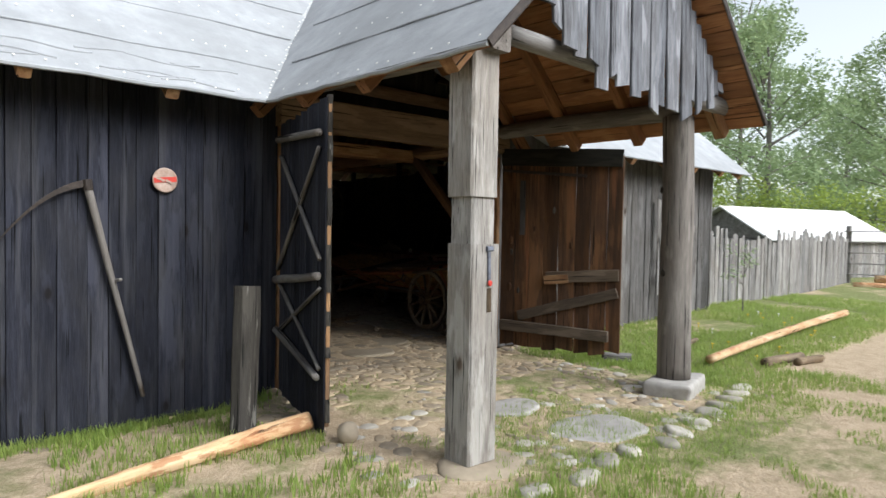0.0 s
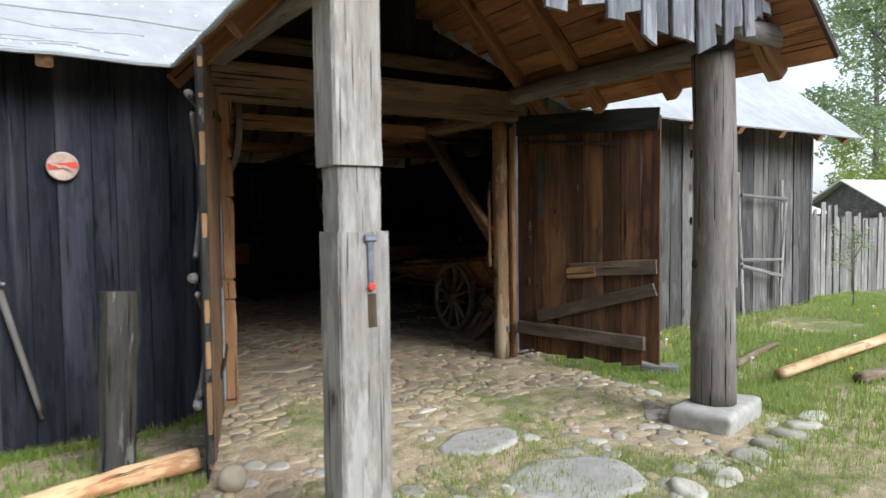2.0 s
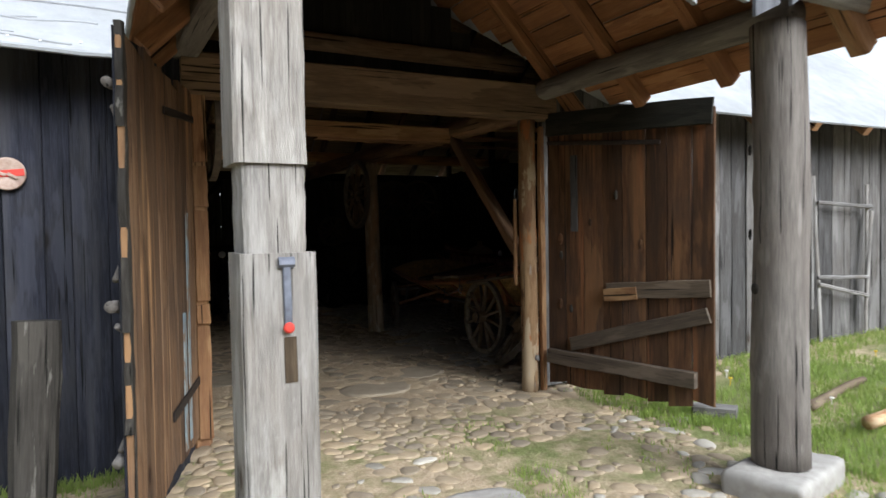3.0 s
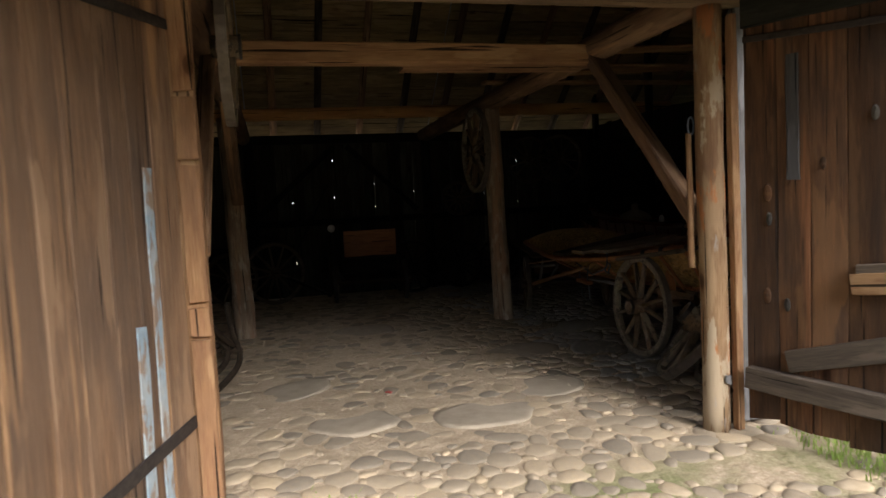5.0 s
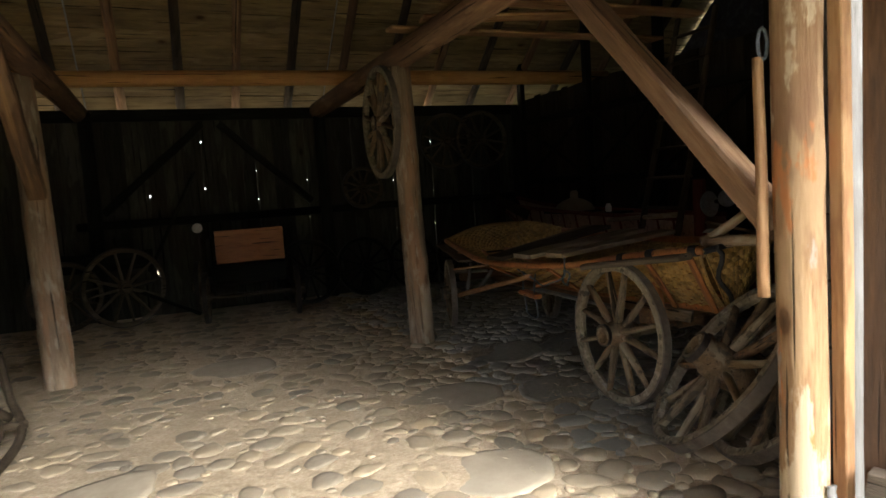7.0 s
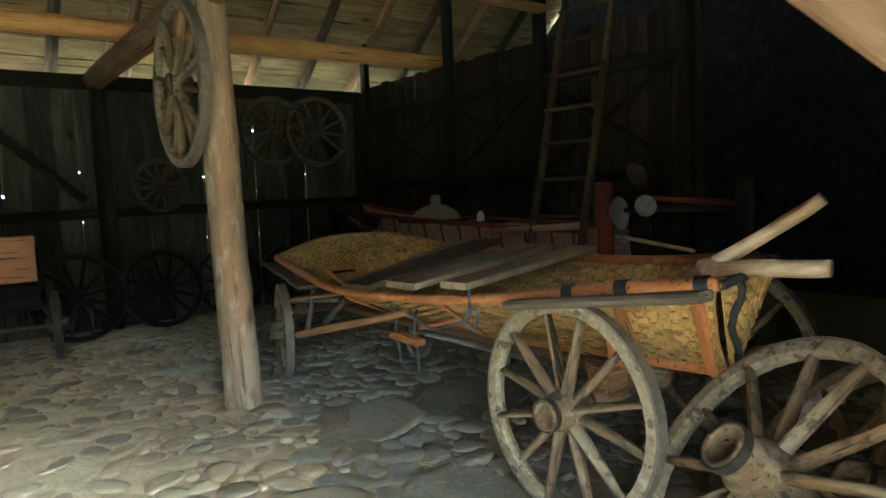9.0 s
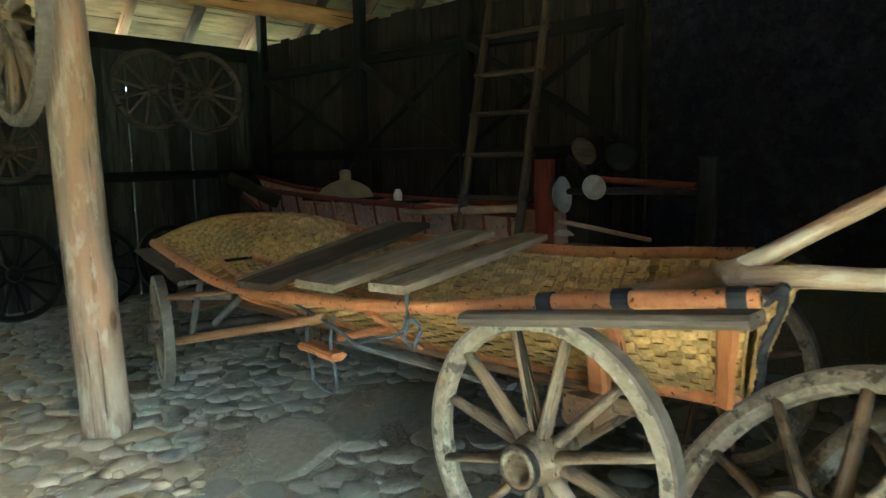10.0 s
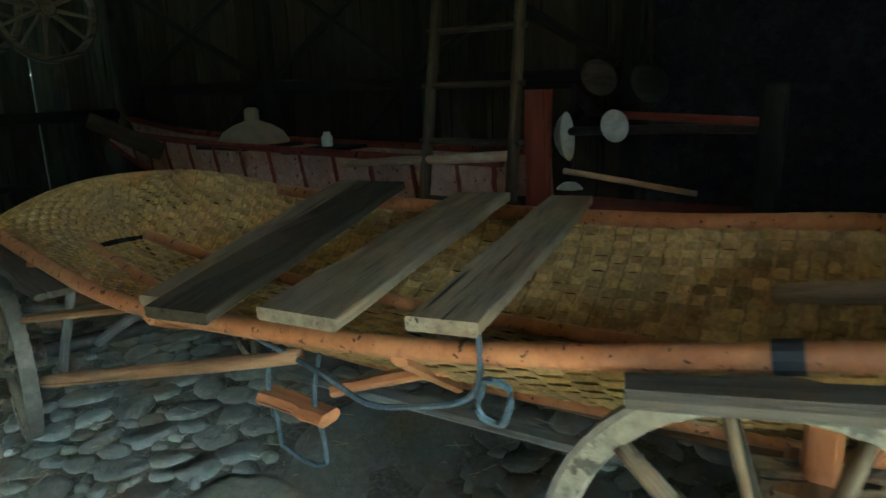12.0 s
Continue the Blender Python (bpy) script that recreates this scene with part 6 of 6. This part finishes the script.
def build_sledge():
    t = thing("painted_sledge", "faded red and pink farm sledge with slatted sides", "sledge", pose(5.22, 4.4, 0))
    P_ = lambda x, y, z: Vector((x - 5.1, y - 4.4, z))
    rim = [(4.95, 3.25, 0.96), (4.93, 4.2, 0.98), (4.93, 5.2, 1.01), (4.97, 6.2, 1.06), (5.05, 6.9, 1.16)]
    low = [(5.0, 3.25, 0.66), (4.99, 4.2, 0.67), (4.99, 5.2, 0.70), (5.02, 6.2, 0.80), (5.08, 6.8, 0.98)]
    C = lambda line, s: chain(line, s) - Vector((5.1, 4.4, 0))
    part("side_board", sheet(lambda u, v: C(low, u).lerp(C(rim, u), v), 24, 2), PINKWOOD, t, "faded pink side board")
    part("side_board", sheet(lambda u, v: C(low, u).lerp(C(rim, u), v) + Vector((0.55 - 0.3 * u * u, 0, 0)), 24, 2), PINKWOOD, t, "faded pink side board")
    part("top_rail", bm_tube([C(rim, k / 24) - Vector((0.015, 0, 0)) for k in range(25)], 0.022, 8), REDWOOD, t, "faded red top rail")
    part("top_rail", bm_tube([C(rim, k / 24) + Vector((0.55 - 0.3 * (k / 24) ** 2, 0, 0)) for k in range(25)], 0.022, 8), REDWOOD, t, "faded red top rail")
    part("low_rail", bm_tube([C(low, k / 24) - Vector((0.015, 0, 0)) for k in range(25)], 0.018, 8), REDWOOD, t, "faded red lower rail")
    for k in range(13):
        s = 0.02 + 0.065 * k
        beam("slat", tuple(C(low, s) - Vector((0.03, 0, 0))), tuple(C(rim, s) - Vector((0.03, 0, 0))), 0.03, 0.02, REDWOOD, t, seed=750 + k, up=(-1, 0, 0))
    part("runner", bm_tube([P_(5.0, y, z) for y, z in ((3.1, 0.03), (4.5, 0.03), (6.0, 0.05), (6.7, 0.3), (7.0, 0.75), (7.05, 1.2))], 0.035, 8), SHADEIN, t)
    part("runner", bm_tube([P_(5.5, y, z) for y, z in ((3.1, 0.03), (4.5, 0.03), (6.0, 0.05), (6.7, 0.3), (7.0, 0.75), (7.05, 1.2))], 0.035, 8), SHADEIN, t)
    part("nose_board", bm_board(1.0, 0.12, 0.03, 765, 0.02, 0.04), SHADEDARK, t, "dark upturned nose board", along(P_(4.9, 5.9, 0.95), P_(4.95, 6.9, 1.18), (-1, 0, 0.3)))
    for k, y in enumerate((3.5, 4.6, 5.8)):
        for x in (5.03, 5.48):
            log("leg", P_(x, y, 0.04), P_(x, y, 0.68), 0.03, 0.03, SHADEIN, t, seed=770 + k, knots=0)
        beam("floor_board", P_(4.98, y, 0.69), P_(5.5, y, 0.69), 0.3, 0.03, SHADEIN, t, seed=775 + k)
    log("side_pole", P_(4.9, 3.2, 1.0), P_(4.88, 4.2, 0.93), 0.025, 0.02, POSTIN, t, seed=779)
    return t


build_sledge()
dome = part("lamp_shade", bm_lathe([(0.235, 0.0), (0.24, 0.012), (0.20, 0.075), (0.13, 0.12), (0.06, 0.145), (0.05, 0.15), (0.048, 0.22), (0.03, 0.235), (0.0, 0.237)], 28), FLATSTONE, None, "", pose(5.32, 5.3, 1.0), True)
tagged(dome, "pale domed enamel lamp shade resting on the sledge", "lamp shade")
box_at("shade_board", 5.04, 5.62, 5.05, 5.55, 0.975, 1.0, SHADEIN)
tagged(bpy.data.objects["shade_board"], "dark board lying across the sledge", "board")
cup = part("small_jar", bm_lathe([(0.03, 0), (0.035, 0.01), (0.035, 0.06), (0.022, 0.075), (0.022, 0.09), (0, 0.09)], 14), WHITE, None, "", pose(5.32, 4.63, 0.99), True)
tagged(cup, "small pale jar standing on the sledge", "jar")
box_at("jar_board", 5.04, 5.62, 4.5, 4.75, 0.965, 0.99, SHADEIN)
tagged(bpy.data.objects["jar_board"], "dark narrow board across the sledge", "board")


def build_machine():
    t = thing("farm_machine", "red wooden farm machine hung with pale enamel bowls", "machine", pose(5.3, 2.75, 0))
    P_ = lambda x, y, z: Vector((x - 5.3, y - 2.75, z))
    beam("red_post", P_(5.2, 3.13, 0.0), P_(5.2, 3.13, 1.30), 0.13, 0.05, REDWOOD, t, seed=781, up=(-1, 0, 0))
    beam("end_post", P_(5.2, 2.1, 0.0), P_(5.2, 2.1, 1.3), 0.09, 0.06, SHADEIN, t, seed=782, up=(-1, 0, 0))
    beam("red_bar", P_(5.18, 2.72, 1.18), P_(5.18, 2.15, 1.15), 0.035, 0.035, REDWOOD, t, seed=783)
    beam("red_box", P_(5.35, 3.1, 0.55), P_(5.35, 2.15, 0.55), 0.3, 0.4, REDWOOD, t, seed=784)
    log("pale_pole", P_(5.1, 2.95, 0.93), P_(5.08, 2.35, 0.86), 0.014, 0.012, POSTIN, t, seed=785, knots=0)
    log("shaft", P_(5.25, 3.1, 1.1), P_(5.25, 2.1, 1.12), 0.02, 0.02, IRON, t, seed=786, knots=0)
    def bowl(c, n_, R, lab, mat):
        prof = [(0.0, 0.0), (R * 0.5, 0.005), (R * 0.85, R * 0.22), (R, R * 0.42), (R * 1.04, R * 0.43), (R * 0.98, R * 0.36), (R * 0.8, R * 0.16), (R * 0.45, -0.004), (0.0, -0.008)]
        part("bowl", bm_lathe(prof, 24), mat, t, lab, facing(P_(*c), n_), True)
    bowl((5.14, 3.0, 1.08), (0.12, -0.98, 0.1), 0.11, "dull white enamel bowl hung on edge", DULLWHITE)
    bowl((5.12, 2.74, 1.13), (-0.55, -0.75, 0.2), 0.07, "dull white enamel bowl", DULLWHITE)
    bowl((5.16, 2.80, 1.36), (-0.85, 0.1, -0.4), 0.085, "dark enamel bowl", SHADEDARK)
    bowl((5.2, 2.62, 1.3), (-0.5, -0.6, 0.3), 0.09, "dark enamel bowl", SHADEIN)
    bowl((5.18, 2.9, 1.22), (0.3, -0.6, 0.6), 0.10, "dark enamel bowl", SHADEIN)
    bowl((5.12, 2.93, 0.87), (0, 0, -1), 0.06, "dull white enamel bowl turned down", DULLWHITE)
    return t


build_machine()

# crossed braces and posts on the partition
pb = bpy.data.objects["wall_partition"]
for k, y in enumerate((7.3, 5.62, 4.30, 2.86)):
    beam("stud", (5.79, y, 0), (5.79, y, 3.6), 0.11, 0.08, SHADEIN, pb, seed=790 + k, up=(-1, 0, 0))
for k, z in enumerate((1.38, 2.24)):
    beam("rail", (5.80, 7.4, z), (5.80, 2.8, z - 0.03), 0.10, 0.06, SHADEIN, pb, seed=796 + k, up=(-1, 0, 0))
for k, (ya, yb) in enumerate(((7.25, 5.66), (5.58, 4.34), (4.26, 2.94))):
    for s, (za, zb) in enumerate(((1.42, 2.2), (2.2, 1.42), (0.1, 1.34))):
        beam("cross_brace", (5.785 - 0.03 * s, ya, za), (5.785 - 0.03 * s, yb, zb), 0.06, 0.03, SHADEIN, pb, seed=800 + 3 * k + s, up=(-1, 0, 0))


# ---- large flat stones, cobbles and grass ----
FLATS = []
for k, (x, y, rx, ry, tn) in enumerate(((1.06, -1.85, 0.30, 0.22, 10), (1.12, -2.66, 0.40, 0.33, 0), (3.30, 3.28, 0.36, 0.30, 20), (2.46, 2.45, 0.33, 0.28, 0), (1.22, 4.15, 0.36, 0.30, 0), (0.37, 1.95, 0.34, 0.22, 40), (0.73, 1.03, 0.30, 0.26, 0), (1.57, 0.87, 0.34, 0.28, 20), (4.0, 3.22, 0.42, 0.34, 0), (3.1, 2.2, 0.30, 0.26, 60), (2.2, 1.3, 0.28, 0.25, 0))):
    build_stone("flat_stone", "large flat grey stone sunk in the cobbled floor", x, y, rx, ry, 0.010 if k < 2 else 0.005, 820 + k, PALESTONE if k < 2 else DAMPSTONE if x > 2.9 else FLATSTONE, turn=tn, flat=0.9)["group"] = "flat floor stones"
    FLATS.append((x, y, max(rx, ry)))


def cobble_shape(seed, n_=11):
    """A worn stone of about one metre radius: broken outline, flattish top, sides under the soil."""
    rnd = random.Random(seed)
    ph = [rnd.uniform(0, 6.28) for _ in range(3)]
    out = [1 + 0.12 * math.sin(2 * 2 * math.pi * j / n_ + ph[0]) + 0.08 * math.sin(3 * 2 * math.pi * j / n_ + ph[1]) + rnd.uniform(-0.10, 0.10) for j in range(n_)]
    tip = (rnd.uniform(-0.25, 0.25), rnd.uniform(-0.25, 0.25))
    rows = []
    for s, z in ((1.04, -1.0), (1.0, 0.1), (0.90, 0.68), (0.55, 0.95)):
        rows.append([(s * k * math.cos(a) + (1 - s) * tip[0], s * k * math.sin(a) + (1 - s) * tip[1], z + (rnd.uniform(-0.1, 0.1) if z > 0.5 else 0)) for k, a in zip(out, [2 * math.pi * j / n_ for j in range(n_)])])
    verts = [v for r in rows for v in r] + [(0, 0, 1.0)]
    faces = []
    for k in range(3):
        for j in range(n_):
            faces.append((k * n_ + j, k * n_ + (j + 1) % n_, (k + 1) * n_ + (j + 1) % n_, (k + 1) * n_ + j))
    for j in range(n_):
        faces.append((3 * n_ + j, 3 * n_ + (j + 1) % n_, 4 * n_))
    return verts, faces


SHAPES = [cobble_shape(k) for k in range(10)]


def scatter(x0, x1, y0, y1, rmin, rmax, tries, seed, taken, ok):
    """Stones packed without overlap, larger ones first."""
    rnd = random.Random(seed)
    cell = 0.3
    out = []
    for i in range(tries):
        r = rmax + (rmin - rmax) * (i / tries) ** 0.6
        x, y = rnd.uniform(x0, x1), rnd.uniform(y0, y1)
        if not ok(x, y):
            continue
        cx, cy = int(x / cell + 100), int(y / cell + 100)
        hit = False
        for a in (-1, 0, 1):
            for b in (-1, 0, 1):
                for (px, py, pr) in taken.get((cx + a, cy + b), ()):
                    if (px - x) ** 2 + (py - y) ** 2 < (0.84 * (pr + r)) ** 2:
                        hit = True
        if hit or any((px - x) ** 2 + (py - y) ** 2 < (pr * 0.95 + r * 0.5) ** 2 for px, py, pr in FLATS):
            continue
        taken.setdefault((cx, cy), []).append((x, y, r))
        out.append((x, y, r, rnd.uniform(0, 6.28), rnd.randrange(10), rnd.uniform(0.75, 1.25), rnd.random()))
    return out


def lay_cobbles():
    taken = {}
    inside = scatter(-3.2, 5.7, -0.3, 7.3, 0.024, 0.105, 42000, 5, taken, lambda x, y: True)
    porch = scatter(-0.75, 3.35, -3.15, -0.3, 0.022, 0.085, 14000, 6, taken, lambda x, y: noise.noise((x * 1.3, y * 1.3, 4)) > -0.22)
    meshes = []
    for mt in (COBBLE, DAMPSTONE, EDGESTONE):
        for vs, fs in SHAPES:
            me = bpy.data.meshes.new("cobble")
            me.from_pydata(vs, [], fs)
            me.materials.append(mt)
            me.polygons.foreach_set("use_smooth", [True] * len(me.polygons))
            meshes.append(me)
    verts, faces, damps = [], [], []
    count = 0
    for x, y, r, a, k, asp, rn in porch + inside:
        earthy = 0.22 if (x < 2.1 and y > 0.4) else 1.0
        if earthy < 1 and rn > 0.6:
            continue
        if y < -0.9 and rn > 0.55 + 0.5 * noise.noise((x * 1.6, y * 1.6, 11)):
            continue
        rn = rn if y >= -0.9 else min(1.0, rn * 1.6)
        pale = y + 0.5 * noise.noise((x * 1.5, y * 1.5, 2)) < -1.0 and rn > 0.6
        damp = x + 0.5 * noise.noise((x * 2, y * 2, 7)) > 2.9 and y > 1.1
        outer = y < -0.3
        h = ((0.004 + 0.014 * rn) * earthy * (0.32 if outer else 1.0) + 0.003) * (1.0 if x > 2.6 and y > 0.5 else 0.62)
        m = Matrix.Translation((x, y, ground_z(x, y) - 0.012)) @ Matrix.Rotation(a, 4, "Z") @ pose(0, 0, 0, 5 * (rn - 0.5), 6 * (asp - 1)) @ Matrix.Diagonal((r * asp, r / asp, h + 0.012, 1))
        if count < 300 and ((0.2 < x < 3.0 and -0.3 < y < 1.6) or (2.6 < x < 3.3 and 1.6 <= y < 3.4)) and r > 0.045:
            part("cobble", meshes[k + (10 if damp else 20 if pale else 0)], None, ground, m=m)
            count += 1
        else:
            vs, fs = SHAPES[k]
            o = len(verts)
            verts += [tuple(m @ Vector(v)) for v in vs]
            faces += [tuple(i + o for i in f) for f in fs]
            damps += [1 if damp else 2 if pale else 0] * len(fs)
    me = bpy.data.meshes.new("cobbles")
    me.from_pydata(verts, [], faces)
    me.materials.append(COBBLE)
    me.materials.append(DAMPSTONE)
    me.materials.append(EDGESTONE)
    me.polygons.foreach_set("material_index", damps)
    me.polygons.foreach_set("use_smooth", [True] * len(me.polygons))
    tagged(new("cobbles", me), "worn grey and tan cobbles sunk in earth", "cobbles", kind="stuff")


def grow_grass():
    """Blades in tufts: thick on the lawn, thin along the porch's edge and at the wall's foot."""
    rnd = random.Random(12)
    verts, faces = [], []
    def tuft(x, y, n_, h):
        z = ground_z(x, y) - 0.01
        for _ in range(n_):
            px, py = x + rnd.gauss(0, 0.035), y + rnd.gauss(0, 0.035)
            a, l_ = rnd.uniform(0, 6.28), h * rnd.uniform(0.5, 1.25)
            dx, dy = math.cos(a), math.sin(a)
            w = 0.0035 + 0.002 * rnd.random()
            lean = rnd.uniform(0.1, 0.7) * l_
            i = len(verts)
            verts.extend([(px - dy * w, py + dx * w, z), (px + dy * w, py - dx * w, z), (px + dx * lean * 0.4 + dy * w * 0.7, py + dy * lean * 0.4 - dx * w * 0.7, z + l_ * 0.6), (px + dx * lean * 0.4 - dy * w * 0.7, py + dy * lean * 0.4 + dx * w * 0.7, z + l_ * 0.6), (px + dx * lean, py + dy * lean, z + l_)])
            faces.extend([(i, i + 1, i + 2, i + 3), (i + 3, i + 2, i + 4)])
    for _ in range(26000):
        x, y = rnd.uniform(3.2, 13.0), rnd.uniform(-6.5, 0.4)
        f = noise.noise((x * 0.6, y * 0.6, 2.0))
        if f < (-0.28 if y > -2.7 else 0.30) or (x < 3.9 and y > -1.2):
            continue
        if rnd.random() < 10.0 / (5 + x):
            tuft(x, y, 4, 0.075)
    for _ in range(9000):
        x, y = rnd.uniform(-4.0, 3.6), rnd.uniform(-4.6, -0.05)
        inporch = -0.6 < x < 3.2 and y > -3.05
        f = noise.noise((x * 1.4, y * 1.4, 5.0))
        if inporch:
            if f > 0.22 and rnd.random() < 0.22:
                tuft(x, y, 4, 0.045)
        elif x < -0.3 and y > -1.2:
            if f > 0.05 or y > -0.22:
                tuft(x, y, 4, 0.07)
        elif x > 0.6 and y < -3.2:
            if f > 0.18:
                tuft(x, y, 4, 0.05)
        elif f > -0.25:
            tuft(x, y, 5, 0.075)
    for _ in range(900):
        tuft(rnd.uniform(-3.2, -0.25), -0.03 - abs(rnd.gauss(0, 0.12)), 4, 0.09)
    for _ in range(260):
        tuft(rnd.uniform(2.95, 3.6), rnd.uniform(-1.45, -0.25), 6, 0.07)
    me = bpy.data.meshes.new("grass")
    me.from_pydata(verts, [], faces)
    me.materials.append(GRASS)
    tagged(new("grass", me), "short green grass in uneven tufts", "grass", kind="stuff")
    # dandelion heads
    for k in range(22):
        x, y = rnd.uniform(4.0, 9.0), rnd.uniform(-2.6, -0.4)
        d = part("dandelion", bm_lathe([(0.0, 0.0), (0.004, 0.0), (0.004, 0.06), (0.018, 0.065), (0.016, 0.075), (0, 0.078)], 8), (YELLOW, WHITE)[k % 3 == 0], None, "", pose(x, y, ground_z(x, y) - 0.005))
        tagged(d, "small dandelion head in the grass" if k % 3 else "white dandelion clock in the grass", "flower", "dandelions")


YELLOW = plain("dandelion_yellow", (0.75, 0.55, 0.03), (0.6, 0.4, 0.02), 0.7)
# pale edging stones along the porch's open front
for k, (x, y) in enumerate(((-0.2, -3.14), (0.2, -3.2), (0.55, -3.12), (0.85, -3.1), (1.2, -3.18), (1.5, -3.12), (1.85, -3.06), (2.2, -3.02), (2.5, -2.98), (2.8, -2.92), (3.05, -2.87), (3.28, -2.82))):
    build_stone("edging_stone", "pale rounded edging stone along the porch paving", x, y, 0.125, 0.085, 0.028, 850 + k, EDGESTONE, turn=15 * k, flat=0.7)["group"] = "edging stones"
lay_cobbles()
grow_grass()
leaf_ = part("red_leaf", bm_board(0.09, 0.035, 0.006, 5, 0.03, 0.03, 4, 0.004, 0.0015), REDP, None, "", along((1.0, 1.47, 0.05), (1.06, 1.40, 0.052)))
tagged(leaf_, "small red scrap lying on the cobbles", "scrap")


def strew_straw():
    """Chaff and broken straw on the floor about the cart."""
    rnd = random.Random(77)
    verts, faces = [], []
    for _ in range(1500):
        x, y = rnd.uniform(2.2, 4.9), rnd.uniform(0.6, 5.6)
        if noise.noise((x * 1.7, y * 1.7, 3)) < -0.05:
            continue
        a, h, w = rnd.uniform(0, 6.28), rnd.uniform(0.006, 0.05) * rnd.random() + 0.005, rnd.uniform(0.0012, 0.003)
        dx, dy, z = math.cos(a) * h, math.sin(a) * h, ground_z(x, y) + rnd.uniform(0.010, 0.016)
        nx, ny = -math.sin(a) * w, math.cos(a) * w
        i, up = len(verts), rnd.uniform(-0.004, 0.008)
        verts.extend([(x - dx - nx, y - dy - ny, z), (x + dx - nx, y + dy - ny, z + up), (x + dx + nx, y + dy + ny, z + up), (x - dx + nx, y - dy + ny, z), (x - dx, y - dy, z + 0.002), (x + dx, y + dy, z + up + 0.002)])
        faces.extend([(i, i + 1, i + 5, i + 4), (i + 4, i + 5, i + 2, i + 3)])
    me = bpy.data.meshes.new("straw")
    me.from_pydata(verts, [], faces)
    me.materials.append(STRAW)
    tagged(new("straw", me), "pale broken straw and chaff on the floor", "straw", kind="stuff")


strew_straw()


def tuft_between_stones():
    """Low grass that grows between the stones at the porch's open front."""
    rnd = random.Random(31)
    verts, faces = [], []
    for _ in range(6500):
        x, y = rnd.uniform(-0.6, 3.4), rnd.uniform(-3.6, -1.5)
        if noise.noise((x * 1.1, y * 1.1, 9)) < -0.04 + 0.28 * (y + 2.6):
            continue
        for _k in range(3):
            px, py, a = x + rnd.gauss(0, 0.02), y + rnd.gauss(0, 0.02), rnd.uniform(0, 6.28)
            h, w = rnd.uniform(0.02, 0.06), 0.0028
            dx, dy, z = math.cos(a), math.sin(a), ground_z(px, py) - 0.005
            i = len(verts)
            verts.extend([(px - dy * w, py + dx * w, z), (px + dy * w, py - dx * w, z), (px + dx * h * 0.4, py + dy * h * 0.4, z + h)])
            faces.append((i, i + 1, i + 2))
    me = bpy.data.meshes.new("porch_grass")
    me.from_pydata(verts, [], faces)
    me.materials.append(GRASS)
    tagged(new("porch_grass", me), "short green grass between the porch stones", "grass", kind="stuff")


tuft_between_stones()
